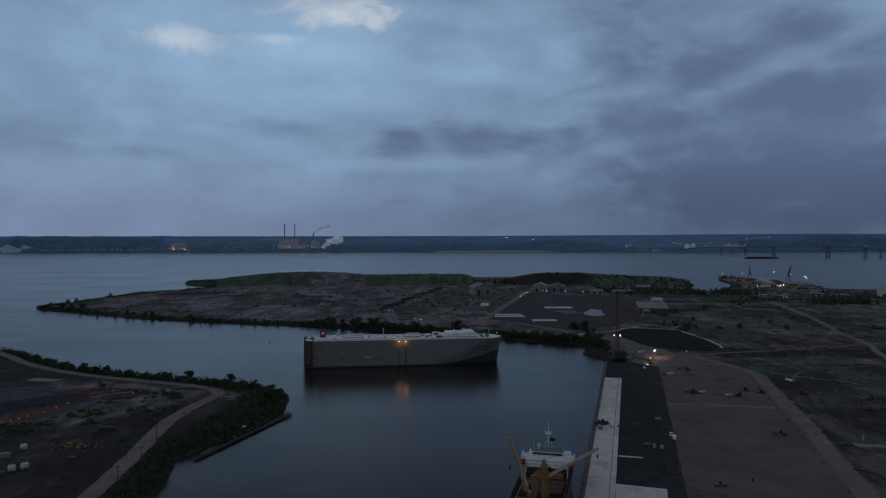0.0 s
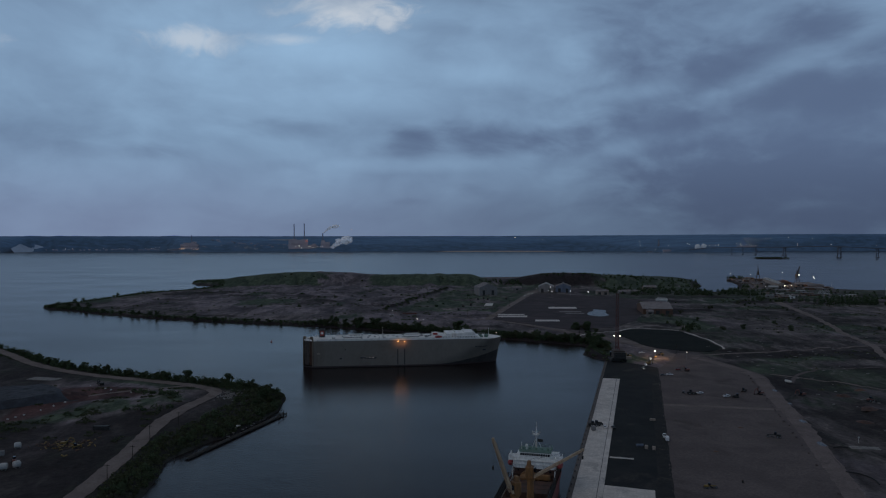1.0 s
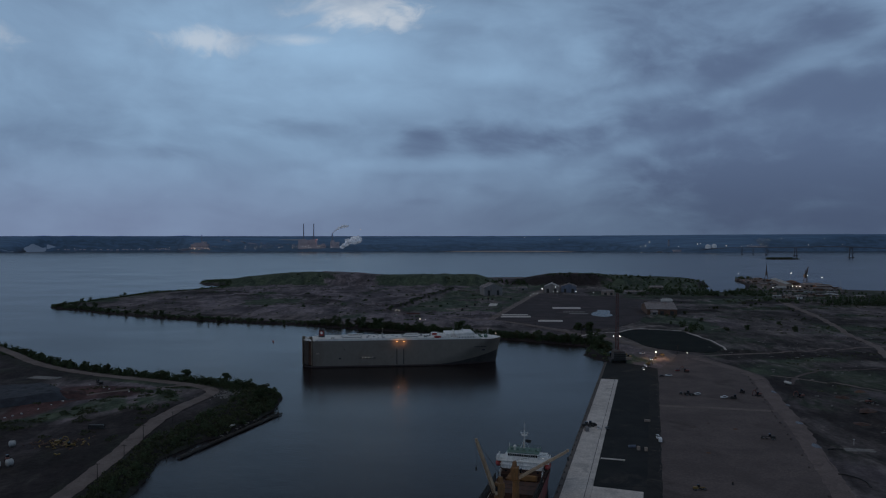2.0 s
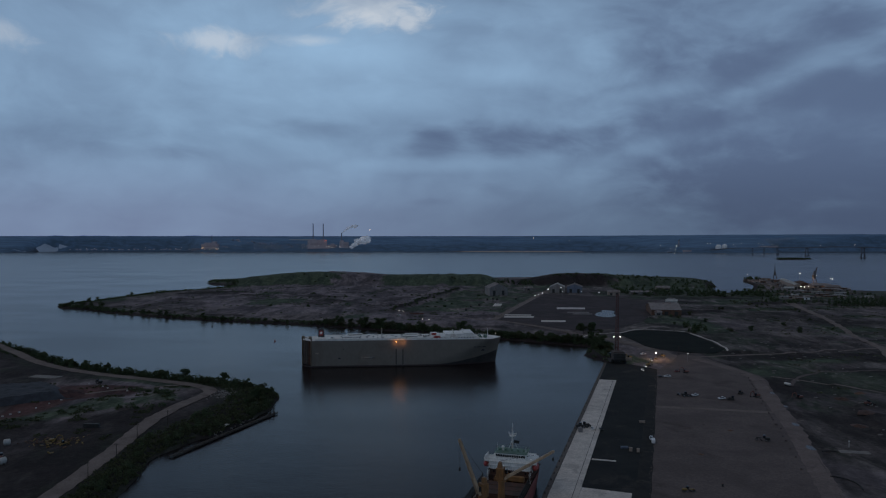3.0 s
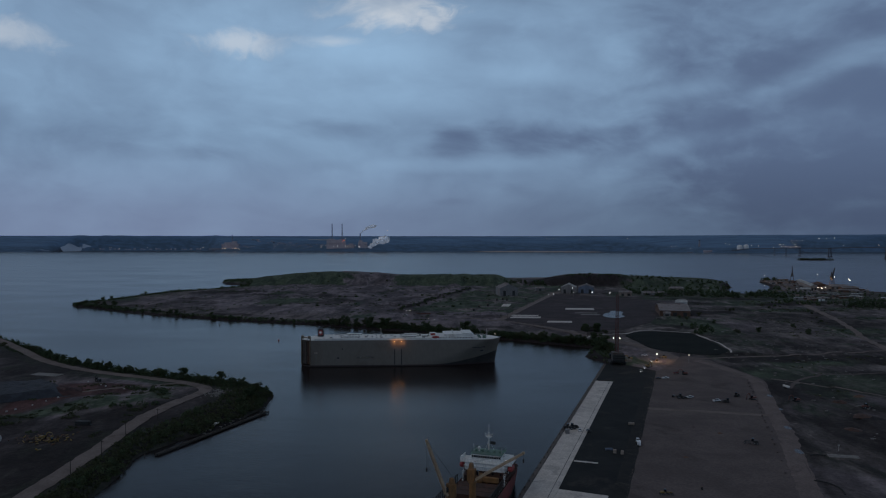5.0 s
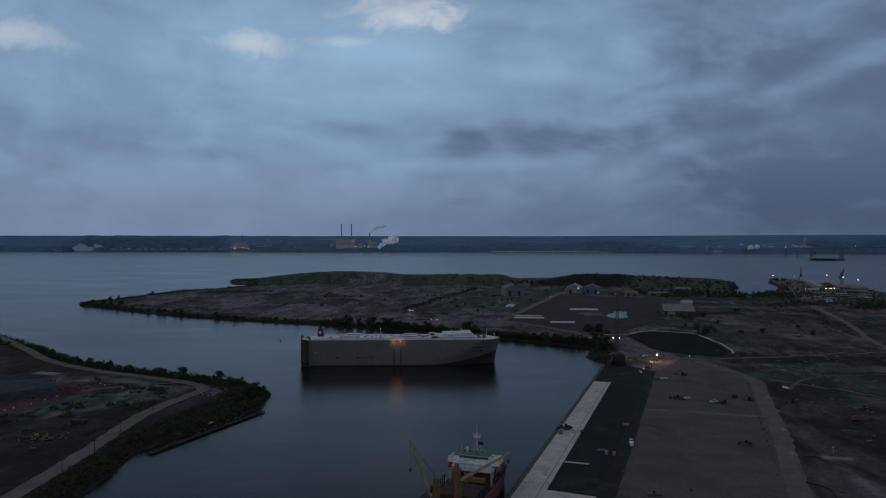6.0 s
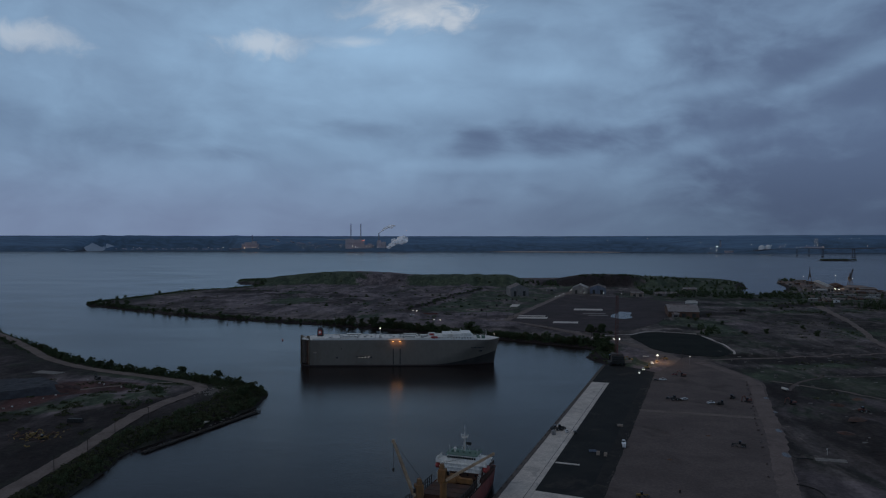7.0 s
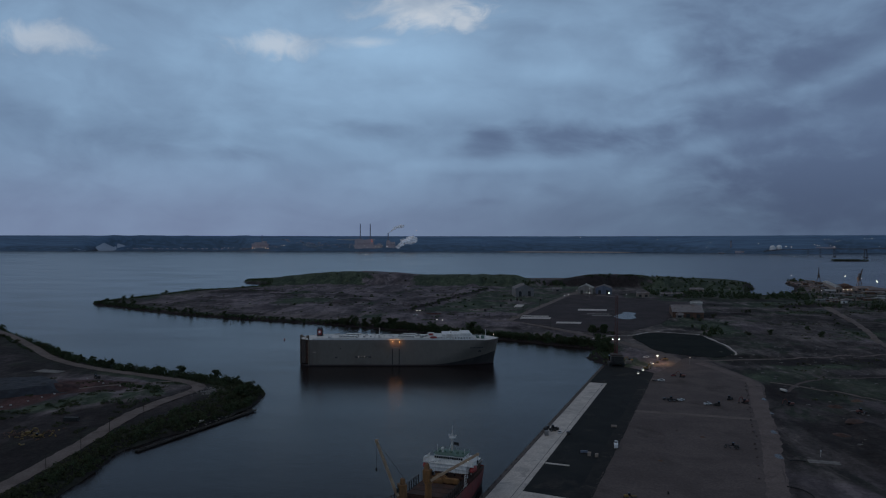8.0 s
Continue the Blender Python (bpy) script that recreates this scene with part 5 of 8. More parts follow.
        lamp.data.energy, lamp.data.color, lamp.data.shadow_soft_size = 850, (1.0, 0.42, 0.14), 0.6
        lamp.location = ship.matrix_basis @ Vector((x, -HALF - 2.0, DECK - 1.6))


def thing_part(name, parent, m=None):
    """An Empty that gathers the pieces of one part."""
    ob = new(name)
    ob.parent = parent
    if m is not None:
        ob.matrix_basis = m
    return ob


make_carrier()


# ---- the cargo ship at the quay ----
def make_cargo_ship():
    away = math.degrees(math.atan2(-u.y, -u.x))
    cx = quay_x(367.0) - 15.4
    ship = thing("cargo_ship", pose(cx, 367.0, 0, 0, 0, away), "rusty cargo ship with ochre cranes, white bridge, moored at quay", "ship")
    half, deck, length = 10.9, 8.6, 142.0

    def width(x, z):
        k = min(1.0, max(0.0, z / deck))
        bow = 104 + 16 * k
        if x > bow:
            return half * max(0.0, 1 - ((x - bow) / (length - 6 + 6 * k - bow)) ** 2.0)
        if x < 14:
            return half * (0.80 + 0.20 * math.sin(x / 14 * math.pi / 2)) * (0.86 + 0.14 * k)
        return half

    xs = [0, 3, 7, 14, 24, 40, 60, 80, 100, 112, 120, 126, 131, 135, 138.5, 141, 142]
    for name, lo, hi, mat, label in (("hull", 2.6, 9.6, M_HULL_RED, "worn red upper hull"), ("boot_top", -2.0, 2.6, M_BOOT, "dark paint at the waterline")):
        bm = shape()
        for sign in (-1, 1):
            rows = []
            for x in xs:
                row = []
                for j in range(5):
                    z = lo + (hi - lo) * j / 4
                    k = min(1.0, max(0.0, z / deck))
                    xx = x * (length - 6 + 6 * k) / length
                    row.append((xx, sign * width(xx, z), z))
                rows.append(row)
            loft(bm, rows, close=False)
        bm.faces.new([bm.verts.new((0, s * width(0, z), z)) for s, z in ((-1, lo), (1, lo), (1, hi), (-1, hi))])
        bmesh.ops.remove_doubles(bm, verts=bm.verts[:], dist=0.01)
        bmesh.ops.recalc_face_normals(bm, faces=bm.faces[:])
        part(name, bm, mat, ship, label)
    bm = shape()
    outline = [(x, -width(x, deck)) for x in xs] + [(x, width(x, deck)) for x in reversed(xs[:-1])]
    outline = [p for k, p in enumerate(outline) if k == 0 or (Vector(p) - Vector(outline[k - 1])).length > 0.05]
    f = bm.faces.new([bm.verts.new((x, y, deck)) for x, y in outline])
    bmesh.ops.triangulate(bm, faces=[f])
    bmesh.ops.recalc_face_normals(bm, faces=bm.faces[:])
    part("main_deck", bm, M_DECK_BROWN, ship, "rust-brown main deck")
    # hatches with coamings and covers
    for a, b in ((37.0, 53.5), (61.0, 74.5), (82.0, 96.0), (102.0, 120.0)):
        hatch = thing_part("hatch", ship)
        bm = shape()
        box(bm, (a + b) / 2, 0, deck + 1.0, b - a, 17.5, 2.0, 0.1)
        for k in range(int((b - a) / 2.2)):
            for s in (-1, 1):
                box(bm, a + 1.1 + 2.2 * k, s * 8.9, deck + 0.9, 0.22, 0.35, 1.8)
        part("coaming", bm, M_DECK_BROWN, hatch)
        bm = shape()
        k = int((b - a) / 5.2)
        for i in range(k):
            w = (b - a) / k
            box(bm, a + w * (i + 0.5), 0, deck + 2.35, w - 0.25, 18.0, 0.7, 0.12)
        part("hatch_cover", bm, M_DECK_BROWN, hatch, "rust-brown folding hatch covers")
    # superstructure
    house = thing_part("superstructure", ship)
    tiers = ((17.5, 21.0, 20.2, deck, 2.5, M_DECK_BROWN), (17.5, 21.0, 18.6, deck + 2.5, 2.5, M_DECK_BROWN), (18.5, 19.0, 18.4, deck + 5.0, 2.0, M_WHITE), (20.0, 16.0, 18.0, deck + 7.0, 1.6, M_WHITE))
    for k, (x, w, y, z, h, mat) in enumerate(tiers):
        bm = shape()
        box(bm, x, 0, z + h / 2, w, y, h, 0.08)
        part("house_tier", bm, mat, house)
        bm = shape()
        box(bm, x, 0, z + h + 0.02, w + 1.2, y + 1.4, 0.16)
        part("deck_edge", bm, M_WHITE if k > 1 else M_DECK_BROWN, house)
        if k in (1,):
            bm = shape()
            for i in range(6 if k > 1 else 5):
                yy = -y / 2 + 2.0 + i * (y - 4.0) / (5 if k > 1 else 4)
                box(bm, x + w / 2, yy, z + h * 0.6, 0.14, 0.75, 0.75)
            part("porthole", bm, M_GLASS, house, "dark windows in the house front", kind="stuff")
            bm = shape()
            rail(bm, [(x - w / 2, -y / 2 - 0.6, z + h), (x + w / 2 + 0.5, -y / 2 - 0.6, z + h)], 1.0, 1.6, 0.06)
            rail(bm, [(x - w / 2, y / 2 + 0.6, z + h), (x + w / 2 + 0.5, y / 2 + 0.6, z + h)], 1.0, 1.6, 0.06)
            part("handrail", bm, M_WHITE, house, kind="stuff")
    bz = deck + 9.7
    bm = shape()
    box(bm, 23.0, 0, bz - 0.9, 7.6, 24.4, 0.3, 0.05)
    box(bm, 26.7, 0, bz - 0.9, 0.35, 24.4, 1.8, 0.05)
    for s in (-1, 1):
        box(bm, 23.0, s * 11.9, bz - 0.2, 7.6, 0.3, 1.5, 0.05)
        box(bm, 26.0, s * 11.3, bz + 0.5, 1.4, 1.2, 1.0, 0.1)
        beam(bm, (25.5, s * 8.7, bz - 4.5), (25.5, s * 10.8, bz - 1.0), 0.35)
    part("bridge_wing", bm, M_WHITE, house)
    bm = shape()
    box(bm, 22.0, 0, bz + 0.75, 8.4, 14.0, 3.0, 0.25)
    part("wheelhouse", bm, M_WHITE, house)
    pane_mesh = None
    for i in range(13):
        if pane_mesh is None:
            bm = shape()
            box(bm, 0, 0, 0, 0.16, 0.86, 1.0)
            ob = part("window_pane", bm, M_GLASS, house)
            pane_mesh = ob.data
        else:
            ob = new("window_pane", pane_mesh)
            ob.parent = house
        ob.matrix_basis = pose(26.2, -6.36 + 1.06 * i, bz + 1.25)
    bm = shape()
    box(bm, 21.6, 0, bz + 2.38, 9.6, 14.8, 0.22, 0.04)
    part("roof_deck", bm, M_DECK_GREEN, house, "green painted wheelhouse roof")
    bm = shape()
    rail(bm, [(26.2, -7.2, bz + 2.5), (26.2, 7.2, bz + 2.5), (17.0, 7.2, bz + 2.5), (17.0, -7.2, bz + 2.5), (26.2, -7.2, bz + 2.5)], 1.1, 1.4, 0.07)
    part("roof_rail", bm, M_DECK_GREEN, house, kind="stuff")
    bm = shape()
    for k in range(5):
        box(bm, 22, -5.6 + 2.8 * k, bz + 2.9, 1.2, 1.0, 0.9, 0.1)
    part("roof_locker", bm, M_DECK_GREEN, house, kind="stuff")
    mast = thing_part("signal_mast", ship)
    bm = shape()
    rod(bm, (21, 0, bz + 2.4), (21, 0, bz + 11.5), 0.45, 0.28, 10)
    rod(bm, (21, 0, bz + 11.5), (21, 0, bz + 15.2), 0.12, 0.06, 8)
    rod(bm, (21, 0, bz + 9.2), (21, 0, bz + 9.5), 1.5, 1.5, 12)
    beam(bm, (21, -2.0, bz + 10.4), (21, 2.0, bz + 10.4), 0.18)
    for s in (-1, 1):
        beam(bm, (21, s * 1.6, bz + 9.4), (21, s * 1.6, bz + 11.0), 0.12)
        beam(bm, (19, s * 2.2, bz + 2.4), (21, 0, bz + 8.0), 0.14)
    part("mast_pole", bm, M_WHITE, mast, "", "stuff")
    bm = shape()
    box(bm, 21.9, 0, bz + 9.9, 0.3, 2.8, 0.35, 0.05)
    part("radar_scanner", bm, M_WHITE, mast, kind="stuff")
    bm = shape()
    rod(bm, (23, -6.6, bz + 2.4), (23, -6.6, bz + 6.0), 0.12, 0.08)
    rod(bm, (23, 6.6, bz + 2.4), (23, 6.6, bz + 5.0), 0.12, 0.08)
    ball(bm, (22.5, -4.2, bz + 4.2), 0.75, 0.75, 0.85, 2)
    rod(bm, (22.5, -4.2, bz + 2.4), (22.5, -4.2, bz + 3.6), 0.3)
    part("aerial", bm, M_WHITE, mast, kind="stuff")
    bm = shape()
    beam(bm, (20.7, 0.4, bz + 6.6), (20.4, 3.0, bz + 6.3), 0.05, 1.4)
    part("flag", bm, M_DARK, mast, "small dark flag")
    bm = shape()
    ball(bm, (26.9, 9.5, bz + 0.9), 0.16, 0.2, 0.16, 1)
    part("lamp", bm, M_LAMP_DIM, house, "small lit lamp on the bridge wing")
    funnel = thing_part("funnel", ship)
    bm = shape()
    box(bm, 9.5, 0, deck + 4.0, 5.0, 6.0, 8.0, 0.5, taper=0.92)
    part("funnel_casing", bm, M_DECK_BROWN, funnel)
    bm = shape()
    rod(bm, (9.5, -1, deck + 7.9), (9.2, -1, deck + 9), 0.5)
    rod(bm, (9.5, 1, deck + 7.9), (9.2, 1, deck + 9), 0.5)
    part("exhaust_pipe", bm, M_DARK, funnel, kind="stuff")
    for s in (-1, 1):
        boat = thing_part("lifeboat", ship)
        bm = shape()
        ball(bm, (24.5, s * 11.3, deck + 6.6), 3.6, 1.5, 1.6, 2)
        part("boat_hull", bm, M_RED, boat, "red lifeboat")
        bm = shape()
        for x in (22.0, 27.0):
            beam(bm, (x, s * 9.4, deck + 3.0), (x, s * 9.7, deck + 8.4), 0.28)
            beam(bm, (x, s * 9.7, deck + 8.4), (x, s * 11.6, deck + 8.6), 0.28)
        part("davit", bm, M_WHITE, boat, kind="stuff")
        bm = shape()
        rail(bm, [(2, s * 8.4, deck), (14, s * 9.9, deck), (36, s * 9.9, deck), (100, s * 9.9, deck), (118, s * 9.4, deck)], 1.1, 2.2, 0.07)
        part("deck_rail", bm, M_WHITE, ship, kind="stuff")
        bm = shape()
        for i in range(5):
            beam(bm, (29 + 0.6 * i, s * 9.1, deck + 0.3 + 0.5 * i), (29 + 0.6 * i, s * 9.8, deck + 0.3 + 0.5 * i), 0.6, 0.08)
        part("ladder", bm, M_GALV, ship, kind="stuff")
    # deck cranes: pedestal, slewing house, boom, jib wires
    inv = ship.matrix_basis.inverted()
    for px, py, tip in ((57.0, 2.4, Vector((51.3, 306.0, 32.3))), (78.0, -0.6, Vector((13.6, 287.0, 41.8)))):
        crane = thing_part("deck_crane", ship)
        bm = shape()
        rod(bm, (px, py, deck), (px, py, deck + 9.5), 1.6, 1.4, 16)
        rod(bm, (px, py, deck + 9.5), (px, py, deck + 10.1), 1.9, 1.9, 16)
        part("pedestal", bm, M_YELLOW, crane)
        t = inv @ tip
        ang = math.atan2(t.y - py, t.x - px)
        m = Matrix.Translation((px, py, deck + 10.1)) @ Matrix.Rotation(ang, 4, "Z")
        bm = shape()
        box(bm, -0.4, 0, 2.6, 3.2, 3.0, 5.2, 0.2, m)
        box(bm, -0.6, 0, 6.2, 1.9, 2.4, 2.4, 0.2, m, taper=0.75)
        part("crane_house", bm, M_YELLOW, crane)
        bm = shape()
        box(bm, 1.9, 1.0, 3.4, 0.9, 1.5, 1.8, 0.1, m)
        part("cab_window", bm, M_GLASS, crane)
        foot = m @ Vector((1.6, 0, 1.0))
        d = (t - foot)
        sidev = d.cross(Vector((0, 0, 1))).normalized()
        bm = shape()
        for s in (-1, 1):
            beam(bm, foot + sidev * 1.15 * s, foot + d * 0.97 + sidev * 0.4 * s, 0.72, 0.95)
        for k in range(10):
            a, w = foot + d * (0.08 + 0.09 * k), 1.15 - 0.75 * (0.08 + 0.09 * k)
            beam(bm, a - sidev * w, a + sidev * w, 0.3)
        box(bm, t.x, t.y, t.z, 1.0, 1.0, 1.0, 0.1)
        part("boom", bm, M_BOOM, crane, "buff box-section crane boom")
        bm = shape()
        head = m @ Vector((-0.8, 0, 7.8))
        for s in (-0.5, 0.5):
            beam(bm, head + sidev * s, t + sidev * s, 0.05)
        hang = inv @ Vector((tip.x, tip.y, tip.z - (10.5 if tip.x < 30 else 2.5)))
        beam(bm, t, hang, 0.09)
        part("hoist_wire", bm, M_DARK, crane, kind="stuff")
        bm = shape()
        box(bm, hang.x, hang.y, hang.z - 0.7, 0.7, 0.7, 1.5, 0.15)
        part("hook_block", bm, M_DARK, crane)
    bm = shape()
    box(bm, 31.5, 0, deck + 0.9, 2.2, 14, 1.8, 0.1)
    for y in (-8, -4, 0, 4, 8):
        rod(bm, (33.8, y, deck), (33.8, y, deck + 2.4), 0.35, n=8)
    part("deck_gear", bm, M_DECK_BROWN, ship, kind="stuff")
    bm = shape()
    box(bm, 34.2, 3.5, deck + 3.4, 1.4, 9.0, 2.6, 0.4)
    ball(bm, (35.0, -2.5, deck + 2.8), 1.2, 3.2, 2.2, 2)
    part("grab_bucket", bm, M_YELLOW, ship, "ochre cargo grab stowed on deck")
    for s in (-1, 1):
        for k in range(16):
            bm = shape()
            beam(bm, (36.5 + 2.6 * k, s * 10.55, deck), (36.5 + 2.6 * k, s * 10.55, deck + 5.4), 0.3, 0.42)
            part("stanchion", bm, M_DARK, ship, "dark upright timber stanchion")
        bm = shape()
        for z in (1.8, 3.6, 5.3):
            beam(bm, (36.5, s * 10.55, deck + z), (75.5, s * 10.55, deck + z), 0.14)
        part("stanchion_rail", bm, M_DARK, ship)
        bm = shape()
        for x in (29.5, 31.7):
            beam(bm, (x, s * 9.6, deck), (x, s * 9.6, deck + 5.4), 0.16)
        for k in range(5):
            beam(bm, (29.5, s * 9.6, deck + 1.0 + 1.1 * k), (31.7, s * 9.6, deck + 1.0 + 1.1 * k), 0.12)
        beam(bm, (29.5, s * 9.6, deck), (31.7, s * 9.6, deck + 5.0), 0.14)
        part("ladder_frame", bm, M_WHITE, ship, "white ladder frame beside the house")
    bm = shape()
    for i in range(10):
        a0, a1 = math.pi * i / 10, math.pi * (i + 1) / 10
        for dx in (0.0, 1.6):
            beam(bm, (33.0 + dx, -1.5 - 4.2 * math.cos(a0), deck + 2.0 + 3.6 * math.sin(a0)), (33.0 + dx, -1.5 - 4.2 * math.cos(a1), deck + 2.0 + 3.6 * math.sin(a1)), 0.7, 0.5)
    part("grab_arch", bm, M_YELLOW, ship, "ochre arched grab frame before the house")
    for a, b in (((2, -9.0, deck + 0.6), (-6, -16.2, 3.9)), ((6, -10, deck + 0.6), (20, -14.5, 3.9))):
        bm = shape()
        n = 8
        pts = [Vector(a).lerp(Vector(b), i / n) - Vector((0, 0, 1.2 * math.sin(math.pi * i / n))) for i in range(n + 1)]
        for p, q in zip(pts, pts[1:]):
            rod(bm, p, q, 0.07, n=5)
        part("mooring_line", bm, M_TIMBER, ship)


make_cargo_ship()

# ---- vehicles and machines ----
def wheels(parent, places, r, w):
    """Each wheel with its tyre and rim."""
    for x, y in places:
        wheel = thing_part("wheel", parent)
        bm = shape()
        rod(bm, (x, y - w / 2, r), (x, y + w / 2, r), r, n=14)
        part("tyre", bm, M_RUBBER, wheel)
        bm = shape()
        rod(bm, (x, y - w / 2 - 0.02, r), (x, y + w / 2 + 0.02, r), r * 0.55, n=10)
        part("rim", bm, M_GALV, wheel)


def lights_on(parent, x, y, z, r, material, name="headlight"):
    for s in (-1, 1):
        bm = shape()
        ball(bm, (x, s * y, z), r * 0.6, r, r, 1)
        part(name, bm, material, parent)


def make_pickup(m, paint, label, lit=False):
    car = thing("pickup_truck", m, label, "truck")
    bm = shape()
    box(bm, 0, 0, 0.75, 5.5, 1.9, 0.62, 0.12)
    box(bm, 2.0, 0, 1.08, 1.5, 1.85, 0.22, 0.08)
    for s in (-1, 1):
        box(bm, -1.7, s * 0.9, 1.22, 2.0, 0.1, 0.42, 0.03)
    box(bm, -2.7, 0, 1.22, 0.1, 1.86, 0.42, 0.03)
    part("body", bm, paint, car)
    bm = shape()
    box(bm, 0.35, 0, 1.42, 2.1, 1.75, 0.78, 0.1, taper=0.84)
    part("cab_glass", bm, M_GLASS, car)
    bm = shape()
    box(bm, 0.35, 0, 1.84, 1.8, 1.5, 0.1, 0.04)
    part("cab_roof", bm, paint, car)
    wheels(car, [(x, y) for x in (1.75, -1.65) for y in (-0.85, 0.85)], 0.4, 0.28)
    lights_on(car, 2.76, 0.68, 0.85, 0.16 if lit else 0.14, M_LAMP_WHITE if lit else M_GALV)
    lights_on(car, -2.77, 0.72, 0.9, 0.12, M_RED, "tail_light")
    return car


def make_van(m, paint, label):
    car = thing("van", m, label, "van")
    bm = shape()
    box(bm, -0.4, 0, 1.35, 4.6, 1.95, 1.9, 0.15)
    box(bm, 2.2, 0, 0.95, 1.1, 1.85, 0.9, 0.15)
    part("body", bm, paint, car)
    bm = shape()
    box(bm, 1.8, 0, 1.72, 0.6, 1.7, 0.65, 0.08)
    for s in (-1, 1):
        box(bm, 0.2, s * 0.97, 1.75, 2.6, 0.06, 0.5)
    part("window", bm, M_GLASS, car)
    wheels(car, [(x, y) for x in (1.7, -1.75) for y in (-0.86, 0.86)], 0.38, 0.26)
    lights_on(car, 2.75, 0.68, 0.9, 0.14, M_GALV)
    return car


def make_car(m, paint, label):
    car = thing("car", m, label, "car")
    bm = shape()
    box(bm, 0, 0, 0.68, 4.6, 1.82, 0.62, 0.16)
    part("body", bm, paint, car)
    bm = shape()
    box(bm, -0.25, 0, 1.22, 2.6, 1.6, 0.56, 0.12, taper=0.76)
    part("window", bm, M_GLASS, car)
    bm = shape()
    box(bm, -0.25, 0, 1.50, 1.8, 1.2, 0.08, 0.03)
    part("roof", bm, paint, car)
    wheels(car, [(x, y) for x in (1.4, -1.4) for y in (-0.82, 0.82)], 0.33, 0.22)
    lights_on(car, 2.3, 0.62, 0.72, 0.13, M_GALV)
    return car


def make_excavator(m, paint, label, reach=1.0):
    ex = thing("excavator", m, label, "excavator")
    for s in (-1, 1):
        bm = shape()
        box(bm, 0, s * 1.25, 0.45, 4.2, 0.6, 0.9, 0.3)
        part("crawler_track", bm, M_RUBBER, ex)
    bm = shape()
    rod(bm, (0, 0, 0.7), (0, 0, 1.15), 0.8, n=14)
    box(bm, -0.8, 0, 1.75, 3.6, 2.7, 1.2, 0.18)
    part("house", bm, paint, ex)
    bm = shape()
    box(bm, 0.9, 0.75, 2.1, 1.6, 1.0, 1.9, 0.12)
    part("cab", bm, M_GLASS, ex)
    arm = [(0.9, -0.3, 1.6), (3.0 * reach, -0.3, 4.6), (5.2 * reach, -0.3, 3.9), (6.0 * reach, -0.3, 1.2)]
    bm = shape()
    beam(bm, arm[0], arm[1], 0.45, 0.6)
    beam(bm, arm[1], arm[2], 0.42, 0.5)
    part("boom", bm, paint, ex)
    bm = shape()
    beam(bm, arm[2], arm[3], 0.35, 0.42)
    part("stick", bm, paint, ex)
    bm = shape()
    box(bm, arm[3][0] - 0.2, -0.3, 0.75, 1.0, 1.2, 0.9, 0.25)
    part("bucket", bm, M_DARK, ex)
    return ex


def make_dozer(m, paint, label):
    dz = thing("bulldozer", m, label, "bulldozer")
    for s in (-1, 1):
        bm = shape()
        box(bm, 0, s * 1.05, 0.55, 3.8, 0.55, 1.1, 0.35)
        part("crawler_track", bm, M_RUBBER, dz)
    bm = shape()
    box(bm, 0.7, 0, 1.35, 2.4, 1.3, 1.1, 0.15)
    box(bm, -1.2, 0, 1.2, 1.4, 1.6, 0.9, 0.1)
    part("body", bm, paint, dz)
    bm = shape()
    box(bm, -0.9, 0, 2.3, 1.5, 1.5, 1.5, 0.12)
    part("cab", bm, M_GLASS, dz)
    bm = shape()
    box(bm, 2.6, 0, 0.75, 0.35, 3.4, 1.3, 0.1)
    beam(bm, (0.5, 1.45, 0.6), (2.5, 1.45, 0.5), 0.2)
    beam(bm, (0.5, -1.45, 0.6), (2.5, -1.45, 0.5), 0.2)
    part("blade", bm, paint, dz)
    return dz


def make_loader(m, paint, label):
    ld = thing("wheel_loader", m, label, "loader")
    bm = shape()
    box(bm, -1.6, 0, 1.7, 3.0, 1.9, 1.3, 0.2)
    box(bm, 1.3, 0, 1.3, 1.8, 1.3, 1.0, 0.15)
    part("body", bm, paint, ld)
    bm = shape()
    box(bm, -0.3, 0, 2.7, 1.5, 1.5, 1.5, 0.12)
    part("cab", bm, M_GLASS, ld)
    bm = shape()
    for s in (-1, 1):
        beam(bm, (1.0, s * 0.55, 1.7), (3.4, s * 0.55, 0.8), 0.25, 0.4)
    part("lift_arm", bm, paint, ld)
    bm = shape()
    box(bm, 3.8, 0, 0.75, 1.1, 2.9, 1.1, 0.3)
    part("bucket", bm, M_DARK, ld)
    wheels(ld, [(x, y) for x in (1.5, -1.7) for y in (-1.05, 1.05)], 0.85, 0.6)
    return ld


def make_roller(m, paint, label):
    """A grader-like road machine: long frame, cab, blade."""
    gr = thing("grader", m, label, "grader")
    bm = shape()
    box(bm, -2.2, 0, 1.6, 2.8, 1.6, 1.1, 0.15)
    beam(bm, (-1, 0, 1.7), (3.6, 0, 1.5), 0.45, 0.5)
    part("body", bm, paint, gr)
    bm = shape()
    box(bm, -0.6, 0, 2.5, 1.3, 1.5, 1.6, 0.1)
    part("cab", bm, M_GLASS, gr)
    bm = shape()
    box(bm, 1.2, 0, 0.6, 0.25, 3.6, 0.7, 0.08, Matrix.Rotation(radians(20), 4, "Z"))
    part("blade", bm, M_DARK, gr)
    wheels(gr, [(x, y) for x in (3.4, -1.7, -3.1) for y in (-0.95, 0.95)], 0.6, 0.4)
    return gr


